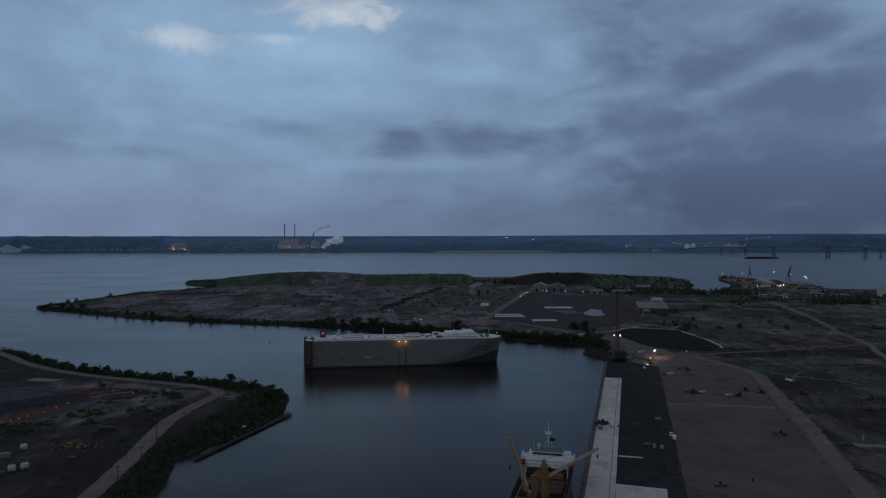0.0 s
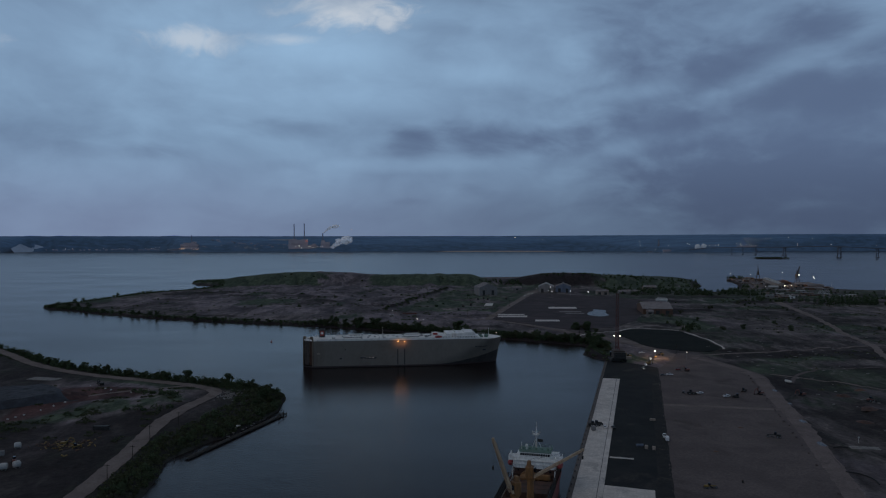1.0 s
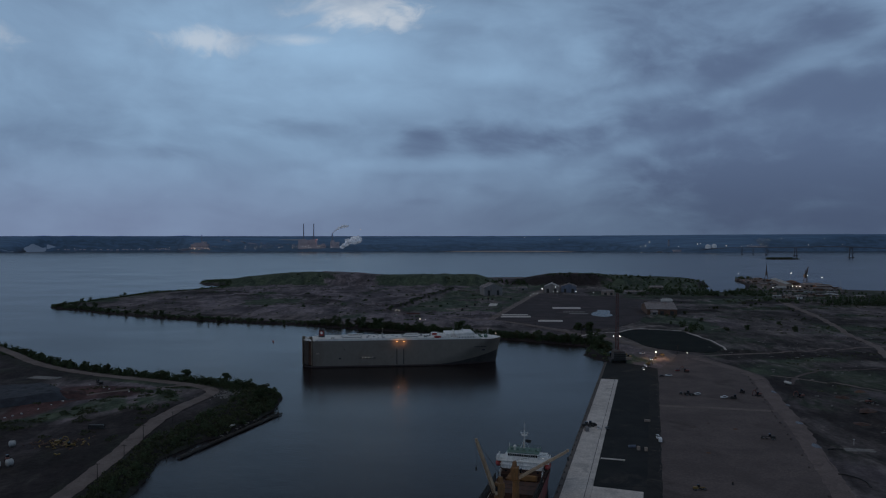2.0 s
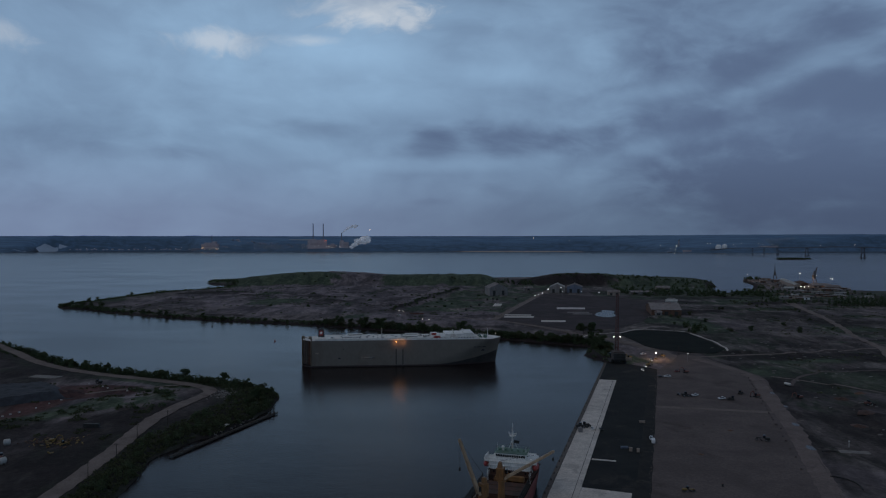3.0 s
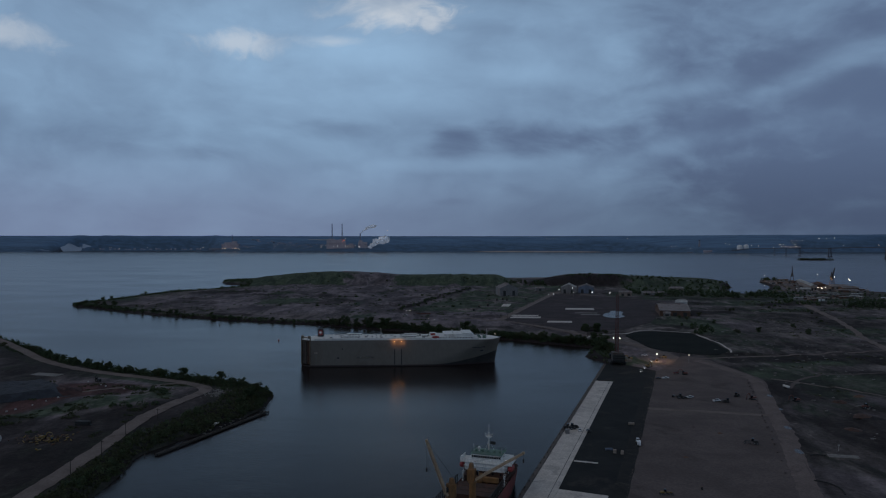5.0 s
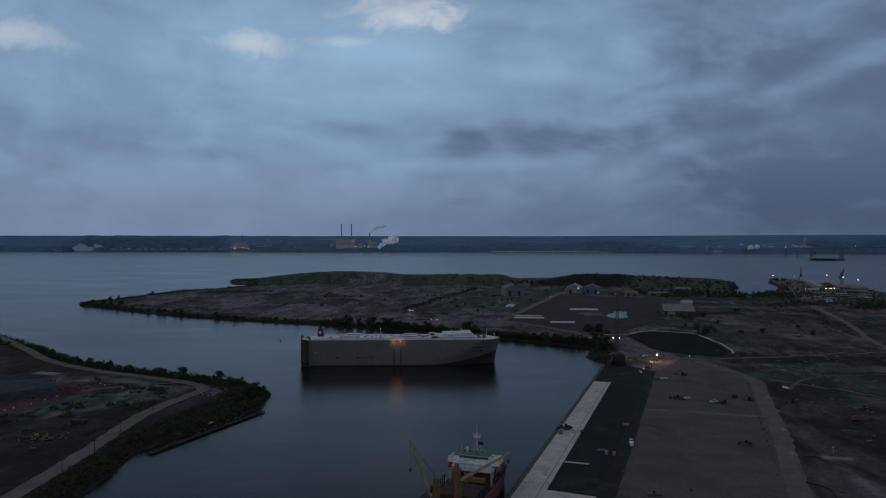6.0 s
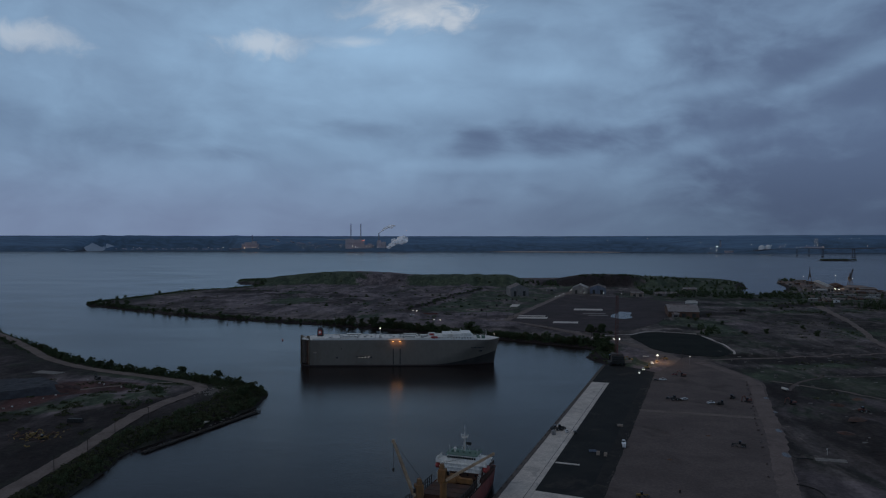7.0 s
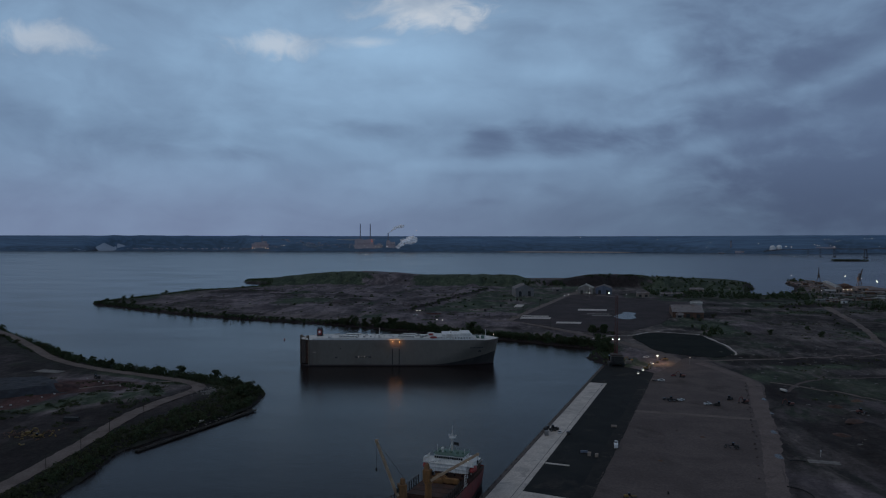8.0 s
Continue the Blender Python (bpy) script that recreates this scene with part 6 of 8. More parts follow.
def make_tank_trailer(m, label):
    tr = thing("tank_trailer", m, label, "trailer")
    bm = shape()
    rod(bm, (-3.8, 0, 2.2), (3.8, 0, 2.2), 1.15, n=18)
    ball(bm, (-3.8, 0, 2.2), 0.5, 1.14, 1.14, 2)
    ball(bm, (3.8, 0, 2.2), 0.5, 1.14, 1.14, 2)
    part("tank", bm, M_TANK, tr)
    bm = shape()
    box(bm, 0, 0, 0.95, 8.4, 1.0, 0.3, 0.04)
    beam(bm, (3.4, 0.8, 0), (3.4, 0.8, 1.0), 0.15)
    beam(bm, (3.4, -0.8, 0), (3.4, -0.8, 1.0), 0.15)
    part("chassis", bm, M_DARK, tr)
    wheels(tr, [(x, y) for x in (-3.2, -2.1) for y in (-0.95, 0.95)], 0.5, 0.5)
    return tr


def make_container(m, paint, label, length=6.06, name="container"):
    ct = thing(name, m, label, "container")
    bm = shape()
    box(bm, 0, 0, 1.3, length - 0.1, 2.34, 2.45)
    for s in (-1, 1):
        for k in range(int(length / 0.45)):
            box(bm, -length / 2 + 0.35 + 0.45 * k, s * 1.18, 1.3, 0.2, 0.06, 2.3)
    part("corrugated_body", bm, paint, ct)
    for x in (-1, 1):
        bm = shape()
        for s in (-1, 1):
            box(bm, x * (length / 2 - 0.08), s * 1.14, 1.3, 0.16, 0.16, 2.6)
        box(bm, x * (length / 2 - 0.08), 0, 2.53, 0.16, 2.3, 0.14)
        box(bm, x * (length / 2 - 0.08), 0, 0.08, 0.16, 2.3, 0.16)
        part("end_frame", bm, paint, ct)
    bm = shape()
    for y in (-0.7, -0.25, 0.25, 0.7):
        rod(bm, (length / 2 + 0.03, y, 0.2), (length / 2 + 0.03, y, 2.4), 0.03, n=6)
    part("locking_bar", bm, M_GALV, ct)
    return ct


YARD = 3.0
STRIP = 3.02


def at(x, y, turn_z=0.0, z=None):
    return pose(x, y, ground_z(x, y) if z is None else z, 0, 0, turn_z)


make_pickup(at(168, 667, -95, STRIP), M_CAR_WHITE, "white pickup truck with lit headlights on the asphalt", True)
make_pickup(at(162, 650, -100, STRIP), M_CAR_SILVER, "silver pickup truck with lit headlights on the asphalt", True)
make_excavator(at(172, 672, 30, YARD + 0.02), M_MACHINE, "small yellow excavator beside the parked trucks", 0.7)
make_pickup(at(176, 621, 5, YARD), M_CAR_WHITE, "white pickup truck with a pale roof on gravel")
make_car(at(170, 619.5, 12, YARD), M_CAR_BLACK, "black car parked beside a white pickup")
make_excavator(at(196, 640, 160, YARD), M_MACHINE_RED, "dark red excavator standing in the yard", 0.9)
make_car(at(190, 645, 30, YARD), M_CAR_RED, "dark red car near an excavator")
make_loader(at(171, 548, 10, YARD), M_DARK, "dark wheel loader with a raised bucket on gravel")
make_pickup(at(178, 550, 30, YARD), M_CAR_WHITE, "white pickup truck beside the wheel loader")
make_car(at(167, 553, 70, YARD), M_CAR_BLACK, "black car beside the wheel loader")
make_dozer(at(200, 538, 170, YARD), M_DARK, "dark bulldozer with a wide blade on gravel")
make_pickup(at(194, 540, 20, YARD), M_CAR_WHITE, "white pickup truck beside the bulldozer")
make_dozer(at(213, 558, 60, YARD), M_DARK, "small dark bulldozer in the yard")
make_excavator(at(221, 548, 200, YARD + 0.05), M_MACHINE_RED, "rust-red excavator at the edge of the haul road", 0.8)
make_tank_trailer(at(260, 590, -72) @ Matrix.Scale(0.8, 4), "white tank trailer on rough ground beyond the yard")
make_excavator(at(250, 545, 190), M_MACHINE_RED, "rust-red excavator on the rough ground", 0.9)
make_loader(at(83, 456, 15, 3.105), M_DARK, "dark wheel loader parked on the concrete apron")
make_car(at(89.5, 453, 85, 3.105), M_CAR_WHITE, "white car parked on the concrete apron")
make_car(at(94.5, 452, 95, STRIP), M_CAR_BLACK, "black car parked on the asphalt beside the apron")
make_dozer(at(86.5, 459.5, 10, 3.105), M_DARK, "dark bulldozer parked on the concrete apron")
make_container(at(81.5, 447, 10, 3.105), M_CLAD, "small grey steel bin on the apron", 2.2, "steel_bin")
make_pickup(at(120, 433, 80, STRIP), M_CAR_WHITE, "white pickup truck at the edge of the asphalt")
make_van(at(119.5, 426, 80, STRIP), M_CAR_WHITE, "white van at the edge of the asphalt")
make_container(at(103.6, 409.5, 80, STRIP) @ Matrix.Scale(0.72, 4), M_CLAD_TAN, "small tan steel bin on the asphalt", 2.6, "steel_bin")
make_container(at(107.3, 407.8, 80, STRIP) @ Matrix.Scale(0.68, 4), M_CLAD_TAN, "low tan steel bin on the asphalt", 2.8, "steel_bin")
make_container(at(101.2, 414.5, 5, STRIP) @ Matrix.Scale(0.45, 4), M_CLAD_BLUE, "low blue-grey bundle of pipes in a steel crate on the asphalt", 9.0, "pipe_crate")
make_roller(at(117, 346, 4, YARD) @ Matrix.Scale(0.78, 4), M_MACHINE, "yellow road grader parked in the yard")
make_roller(at(183, 433, 160, YARD + 0.05), M_DARK, "dark road grader by the haul road")
make_container(at(123, 471, -6, STRIP) @ Matrix.Scale(0.5, 4), M_CLAD_TAN, "low tan steel skip on the asphalt", 7.0, "steel_skip")
make_excavator(at(330, 470, 140), M_DARK, "dark excavator on the wasteland")
make_pickup(at(290, 478, 60), M_CAR_WHITE, "white pickup truck on the wasteland")
make_loader(at(286, 520, 10), M_MACHINE_RED, "rust-red wheel loader on the wasteland")
make_pickup(at(181, 735, 20, None), M_CAR_WHITE, "white pickup truck beside the light tower")
make_pickup(at(180.5, 699, -95, YARD), M_CAR_WHITE, "white pickup truck with lit headlights under the light tower", True)
make_excavator(at(163, 712, 200, None), M_MACHINE, "yellow excavator working near the crane")
make_loader(at(196, 722, 150, None), M_MACHINE, "yellow wheel loader under the light tower")
make_container(at(160, 701, 15, None), M_CLAD_TAN, "tan site container near the crane", 6.06)
make_pickup(at(-91, 1052, 180), M_CAR_WHITE, "white pickup truck on the slag flats", False)

barrel = thing("oil_drum", pose(135, 354, YARD), "dark steel oil drum standing in the yard", "drum")
bm = shape()
rod(bm, (0, 0, 0), (0, 0, 1.3), 0.45, n=14)
for z in (0.3, 0.65, 1.0):
    rod(bm, (0, 0, z), (0, 0, z + 0.05), 0.48, n=14)
part("drum_shell", bm, M_DARK, barrel)
bm = shape()
rod(bm, (0, 0, 1.3), (0, 0, 1.36), 0.42, n=14)
part("drum_lid", bm, M_RUST, barrel)

# heaps, blocks and tyres along the haul road
rng = random.Random(5)
block_mesh = None
for k in range(26):
    t = k / 25
    y = 338 + 280 * t ** 0.6 + rng.uniform(-3, 3)
    x = float(np.interp(y, [335, 400, 467, 517, 546, 579, 620], [171, 188.5, 204.5, 215.5, 223, 231, 240])) + rng.uniform(-1.0, 1.0)
    s = rng.uniform(0.6, 1.15)
    m = Matrix.Translation((x, y, YARD)) @ Matrix.Rotation(rng.uniform(0, 3.1), 4, "Z") @ Matrix.Diagonal((s, s * rng.uniform(0.8, 1.5), s, 1))
    if block_mesh is None:
        bm = shape()
        box(bm, 0, 0, 0.45, 1.5, 0.9, 0.9, 0.15, taper=0.8)
        block_mesh = part("block", bm, M_GRAVEL).data
        ob = bpy.data.objects["block"]
    else:
        ob = new("block", block_mesh)
    ob.name = "edge_block"
    ob.matrix_basis = m
    tagged(ob, "rough dusty concrete block marking the haul road's edge", "block", "blocks along the haul road")


def make_heap(m, r, h, material, label, seed):
    """A dumped heap with an uneven skin."""
    bm = shape()
    bmesh.ops.create_grid(bm, x_segments=14, y_segments=14, size=1.0)
    for v in bm.verts:
        d = min(1.0, v.co.xy.length)
        a = noise.noise(Vector((v.co.x * 2.2, v.co.y * 2.2, seed)))
        v.co = Vector((v.co.x * r, v.co.y * r * 0.8, h * (1 - d) ** 0.8 * (1 + 0.5 * a) - 0.12 - 1.2 * max(0.0, v.co.xy.length - 0.8) + 0.08 * a))
    ob = part("spoil_mound", bm, material)
    ob.matrix_basis = m
    return tagged(ob, label, "heap")


for k, (x, y, r, h) in enumerate(((148, 459, 3.5, 0.9), (172, 455, 2.2, 0.7), (160, 468, 2.0, 0.6), (140, 405, 2.0, 0.5), (280, 545, 6, 1.8), (300, 560, 5, 1.5), (275, 500, 7, 1.2), (310, 430, 8, 1.5), (255, 470, 6, 1.2))):
    make_heap(at(x, y, 40 * k, YARD if x < 200 else None), r, h, M_RUST if k % 2 else (M_GRAVEL if x < 200 else M_DECK_BROWN), "low dumped heap of brown rubble", k)


# ---- crawler crane, light tower, lamp posts ----
def lattice(bm, a, b, w0, w1, bays, bar):
    """A four-legged lattice mast from a to b."""
    a, b = Vector(a), Vector(b)
    d = b - a
    sx = d.cross(Vector((0, 1, 0.01))).normalized()
    sy = d.cross(sx).normalized()
    corner = lambda t, i, j: a + d * t + sx * i * (w0 + (w1 - w0) * t) / 2 + sy * j * (w0 + (w1 - w0) * t) / 2
    legs = ((-1, -1), (1, -1), (1, 1), (-1, 1))
    for i, j in legs:
        beam(bm, corner(0, i, j), corner(1, i, j), bar)
    for k in range(bays):
        t0, t1 = k / bays, (k + 1) / bays
        for q in range(4):
            p, r = legs[q], legs[(q + 1) % 4]
            beam(bm, corner(t0, *p), corner(t1, *r), bar * 0.6)
            beam(bm, corner(t1, *p), corner(t1, *r), bar * 0.5)


def make_crawler_crane():
    crane = thing("crawler_crane", pose(148, 691, 3.02, 0, 0, 90), "red lattice-boom crawler crane with two lit lamps at the quay end", "crane")
    grow = Matrix.Scale(1.45, 4)
    for s in (-1, 1):
        bm = shape()
        box(bm, 0, s * 4.2, 0.95, 10.5, 1.6, 1.9, 0.5, grow)
        part("crawler_track", bm, M_RUBBER, crane)
    bm = shape()
    box(bm, 0, 0, 1.4, 4.2, 7.6, 1.3, 0.1, grow)
    rod(bm, (0, 0, 2.7), (0, 0, 4.0), 3.2, n=16)
    part("carbody", bm, M_DARK, crane)
    bm = shape()
    box(bm, -2.2, 0, 4.9, 8.0, 7.0, 4.8, 0.2, grow)
    part("machinery_house", bm, M_OLD_STEEL, crane)
    bm = shape()
    box(bm, 2.9, 3.4, 4.2, 2.2, 1.5, 2.6, 0.15, grow)
    part("cab", bm, M_GLASS, crane)
    bm = shape()
    for k in range(3):
        box(bm, -7.2, 0, 3.1 + 1.35 * k, 2.2, 7.4, 1.25, 0.08, grow)
    part("counterweight", bm, M_DARK, crane)
    bm = shape()
    lattice(bm, (1.6, 0, 3.0), (6.0, -1.0, 62.0), 2.8, 1.7, 24, 0.28)
    part("boom", bm, M_CRANE_RED, crane, "red lattice boom")
    bm = shape()
    beam(bm, (-8.0, 0, 10.4), (-4.0, 0, 18.0), 0.6)
    beam(bm, (0.5, 0, 10.4), (-4.0, 0, 18.0), 0.55)
    part("gantry", bm, M_CRANE_RED, crane)
    bm = shape()
    for s in (-0.5, 0.5):
        beam(bm, (-4.0, s, 18.0), (6.0, -1.0 + s, 61.5), 0.08)
    beam(bm, (6.4, -1.0, 61.5), (6.4, -1.0, 20.0), 0.08)
    part("hoist_wire", bm, M_DARK, crane)
    bm = shape()
    box(bm, 6.4, -1.0, 19.0, 0.6, 0.6, 1.8, 0.15)
    part("hook_block", bm, M_DARK, crane)
    bm = shape()
    beam(bm, (3.0, -3.2, 22.4), (3.0, 3.2, 22.4), 0.3)
    beam(bm, (3.0, -2.8, 22.4), (3.0, -2.8, 22.9), 0.2)
    beam(bm, (3.0, 2.8, 22.4), (3.0, 2.8, 22.9), 0.2)
    part("lamp_bar", bm, M_DARK, crane)
    for s in (-1, 1):
        bm = shape()
        ball(bm, (2.6, 2.8 * s, 22.8), 0.32, 0.42, 0.38, 2)
        part("lamp", bm, M_LAMP_WHITE, crane, "lit white floodlamp")


make_crawler_crane()


def make_light_tower():
    tower = thing("light_tower", at(187, 708, 0), "mobile light tower with a lit warm floodlamp", "light tower")
    bm = shape()
    box(bm, 0, 0, 0.9, 2.4, 1.4, 1.1, 0.12)
    part("generator", bm, M_MACHINE, tower)
    bm = shape()
    rod(bm, (0, 0, 1.4), (0, 0, 6.2), 0.12, 0.08)
    for s in (-1, 1):
        beam(bm, (0, 0.5 * s, 0.5), (0, 2.0 * s, 0.0), 0.12)
    part("mast", bm, M_GALV, tower)
    bm = shape()
    ball(bm, (0, 0, 6.4), 0.6, 0.5, 0.45, 2)
    part("lamp", bm, M_LAMP_WHITE, tower, "lit warm white floodlamp")
    wheels(tower, [(0, -0.85), (0, 0.85)], 0.35, 0.22)
    lamp = new("light_tower_light", bpy.data.lights.new("light_tower_light", "POINT"))
    lamp.data.energy, lamp.data.color, lamp.data.shadow_soft_size = 17000, (1.0, 0.60, 0.30), 0.6
    lamp.location = tower.matrix_basis @ Vector((0, -1.4, 7.6))


make_light_tower()


def make_lamp_post(x, y, high, material, size, label, group="lit lamp posts", z=None):
    post = thing("lamp_post", at(x, y, 0, z), label, "lamp post", group)
    bm = shape()
    rod(bm, (0, 0, -0.3), (0, 0, high), 0.16, 0.09)
    beam(bm, (0, 0, high), (0, -1.1, high + 0.25), 0.12)
    part("pole", bm, M_GALV, post)
    bm = shape()
    ball(bm, (0, -1.1, high + 0.2), size, size, size * 0.75, 1)
    part("lamp", bm, material, post, "lit lamp head")
    return post


for x, y, hgt, big in ((120, 1312, 6, 0.42), (129, 1347, 6, 0.45), (138, 1372, 6, 0.5), (157, 1466, 7, 0.6), (180, 1440, 11, 0.75), (176, 1384, 8, 0.6), (210, 1384, 8, 0.75), (240, 1371, 8, 0.65), (171, 1402, 7, 0.5)):
    make_lamp_post(x, y, hgt, M_LAMP_WHITE, big, "lamp post with a lit white lamp by the sheds")
for x, y in ((-91, 1062), (-86, 1062), (-52, 985), (-44, 983)):
    make_lamp_post(x, y, 4, M_LAMP_SOFT, 0.55, "short lamp post with a lit warm lamp on the flats")
for x, y, hgt, big in ((704, 1938, 12, 0.6), (730, 1920, 10, 0.45), (727, 1880, 10, 0.5), (772, 1790, 22, 0.8), (770, 1700, 22, 0.7), (781, 1655, 20, 0.75), (769, 1623, 19, 0.7), (700, 1612, 4, 0.65), (708, 1612, 4, 0.65), (715, 1612, 4, 0.65), (790, 1592, 18, 0.4), (648, 1586, 4, 0.6), (741, 1900, 12, 0.55)):
    make_lamp_post(x, y, hgt, M_LAMP_WHITE if big > 0.5 else M_DARK, big, "tall lamp post with a lit white lamp in the dockyard")
for x, y, z in ((700, 1850, 14), (706, 1606, 10), (752, 1690, 14)):
    lamp = new("dockyard_light", bpy.data.lights.new("dockyard_light", "POINT"))
    lamp.data.energy, lamp.data.color, lamp.data.shadow_soft_size = 22000, (1.0, 0.62, 0.36), 1.0
    lamp.location = (x, y, z + 5)
make_lamp_post(214, 700, 7, M_LAMP_SOFT, 0.4, "lamp post with a small lit lamp by the yard")


# ---- sheds ----
def make_shed(name, x, y, w, d, eave, ridge, turn_z, wall, roof, label, along_x=True, doors=2):
    """A gabled industrial shed with ribbed cladding, doors and a ridge vent."""
    shed = thing(name, at(x, y, turn_z), label, "shed")
    bm = shape()
    g = [(-w / 2, -d / 2), (w / 2, -d / 2), (w / 2, d / 2), (-w / 2, d / 2)]
    lo = [bm.verts.new((*p, -1.5)) for p in g]
    hi = [bm.verts.new((*p, eave)) for p in g]
    for k in range(4):
        bm.faces.new((lo[k], lo[(k + 1) % 4], hi[(k + 1) % 4], hi[k]))
    if along_x:
        r = [bm.verts.new((-w / 2, 0, ridge - 0.1)), bm.verts.new((w / 2, 0, ridge - 0.1))]
        bm.faces.new((hi[0], hi[3], r[0]))
        bm.faces.new((hi[1], r[1], hi[2]))
    else:
        r = [bm.verts.new((0, -d / 2, ridge - 0.1)), bm.verts.new((0, d / 2, ridge - 0.1))]
        bm.faces.new((hi[0], r[0], hi[1]))
        bm.faces.new((hi[2], r[1], hi[3]))
    for k in range(int(w / 1.6)):
        box(bm, -w / 2 + 0.8 + 1.6 * k, -d / 2, eave / 2, 0.25, 0.2, eave)
    part("wall", bm, wall, shed)
    for s in (-1, 1):
        bm = shape()
        o = 0.7
        if along_x:
            q = [(-w / 2 - o, 0, ridge), (w / 2 + o, 0, ridge), (w / 2 + o, s * (d / 2 + o), eave - 0.3), (-w / 2 - o, s * (d / 2 + o), eave - 0.3)]
        else:
            q = [(0, -d / 2 - o, ridge), (0, d / 2 + o, ridge), (s * (w / 2 + o), d / 2 + o, eave - 0.3), (s * (w / 2 + o), -d / 2 - o, eave - 0.3)]
        f = bm.faces.new([bm.verts.new(p) for p in q])
        top = bmesh.ops.extrude_face_region(bm, geom=[f])["geom"]
        for v in top:
            if isinstance(v, bmesh.types.BMVert):
                v.co.z += 0.3
        bmesh.ops.recalc_face_normals(bm, faces=bm.faces[:])
        slope = part("roof_slope", bm, roof, shed)
        bm = shape()
        for k in range(1, int((w if along_x else d) / 3.0)):
            t = k * 3.0 / (w if along_x else d)
            a, b = Vector(q[0]).lerp(Vector(q[1]), t), Vector(q[3]).lerp(Vector(q[2]), t)
            beam(bm, a + Vector((0, 0, 0.35)), b + Vector((0, 0, 0.35)), 0.16)
        part("roof_rib", bm, roof, slope, "", "stuff")
    bm = shape()
    if along_x:
        box(bm, 0, 0, ridge + 0.7, w * 0.8, 1.8, 1.0, 0.1)
    else:
        box(bm, 0, 0, ridge + 0.7, 1.8, d * 0.8, 1.0, 0.1)
    part("ridge_vent", bm, roof, shed)
    for k in range(doors):
        bm = shape()
        xx = -w / 2 + (k + 0.5) * w / doors
        box(bm, xx, -d / 2 - 0.16, eave * 0.33, min(5.0, w / doors * 0.6), 0.14, eave * 0.66)
        part("door", bm, M_DARK, shed, "dark roller door")
    return shed


make_shed("shed", 55, 1412, 34, 40, 15, 22, 12, M_CLAD, M_ROOF, "tall grey gabled shed with weathered roof", False)
make_shed("shed", 176, 1475, 28, 34, 12, 18, -8, M_CLAD, M_ROOF_PALE, "grey gabled shed with a pale roof", False)
make_shed("shed", 210, 1478, 29, 34, 12, 17, -8, M_CLAD_BLUE, M_ROOF, "blue-grey gabled shed with dark doors", False)
make_shed("shed", 290, 1104, 41, 66, 8.5, 15.0, -6, M_RUST, M_ROOF, "long rusty shed with a broad weathered brown roof", True, 3)
make_shed("shed", 316, 1160, 16, 10, 13, 15, -6, M_ROOF_PALE, M_ROOF_PALE, "small tall white shed behind the rusty one", True, 1)
make_shed("shed", 275, 1070, 9, 7, 4, 5.5, -6, M_CLAD, M_ROOF, "small grey hut beside the rusty shed", True, 1)
make_shed("shed", 122, 1520, 18, 12, 5, 7, 5, M_CLAD, M_ROOF, "low grey shed below the mound", True, 1)
make_shed("shed", 275, 1420, 22, 12, 7, 9, 0, M_CLAD_TAN, M_ROOF, "low tan shed near the plaza", True, 2)
make_shed("shed", 330, 1440, 40, 12, 4, 6, 4, M_CLAD, M_ROOF, "long low grey shed with a dull roof", True, 2)
make_shed("shed", 400, 1560, 26, 16, 5, 7, 0, M_CLAD_TAN, M_ROOF, "low tan shed among trees", True, 2)
# dockyard
make_shed("shed", 694, 1655, 11, 190, 11.5, 13, -13, M_CLAD_TAN, M_ROOF_PALE, "very long pale dockyard shed", False, 2)
make_shed("shed", 742, 1705, 18, 60, 6, 9, -11, M_RUST, M_RUST, "long rusty dockyard shed", False, 2)
make_shed("shed", 752, 1640, 40, 20, 6, 8, 5, M_CLAD, M_ROOF, "wide grey dockyard workshop", True, 4)
make_shed("shed", 660, 1570, 28, 14, 5, 7, 10, M_CLAD, M_ROOF_PALE, "low pale dockyard store", True, 2)
make_shed("shed", 755, 1596, 34, 16, 6, 8, 5, M_RUST, M_ROOF, "low rusty dockyard workshop", True, 3)
make_shed("shed", 745, 1560, 60, 12, 4, 5.5, 0, M_CLAD_TAN, M_ROOF, "long low tan store at the dockyard gate", True, 4)
make_shed("shed", 808, 1352, 60, 40, 16, 19, 0, M_ROOF_PALE, M_ROOF_PALE, "large pale grey warehouse beyond the wasteland", True, 3)
bm = shape()
box(bm, 0, 0, 0, 200, 0.4, 2.6)
ob = part("boundary_wall", bm, M_CLAD_TAN)
ob.matrix_basis = at(790, 1205, 3) @ Matrix.Translation((0, 0, 1.0))
tagged(ob, "long low tan boundary wall across the wasteland", "wall")


rng = random.Random(12)
for k in range(48):
    y = rng.uniform(1535, 1900)
    x = rng.uniform(645 + 0.16 * max(0.0, y - 1650), 772 - 0.02 * (y - 1600))
    w, d, h = rng.uniform(6, 17), rng.uniform(6, 12), rng.uniform(2.5, 6)
    hut = thing("dock_store", at(x, y, rng.uniform(-15, 15)), "low rusty dockyard store among stacked steel", "store", "dockyard stores")
    bm = shape()
    box(bm, 0, 0, h / 2 - 0.5, w, d, h + 1.0, 0.15)
    part("wall", bm, (M_RUST, M_CLAD_TAN, M_CLAD, M_CONCRETE_OLD)[k % 4], hut)
    bm = shape()
    box(bm, 0, 0, h + 0.2, w + 0.8, d + 0.8, 0.4, 0.08)
    part("roof", bm, (M_ROOF, M_RUST)[k % 2], hut)
    bm = shape()
    box(bm, -w * 0.2, -d / 2 - 0.05, 1.4, 3.0, 0.2, 2.8)
    part("door", bm, M_DARK, hut)


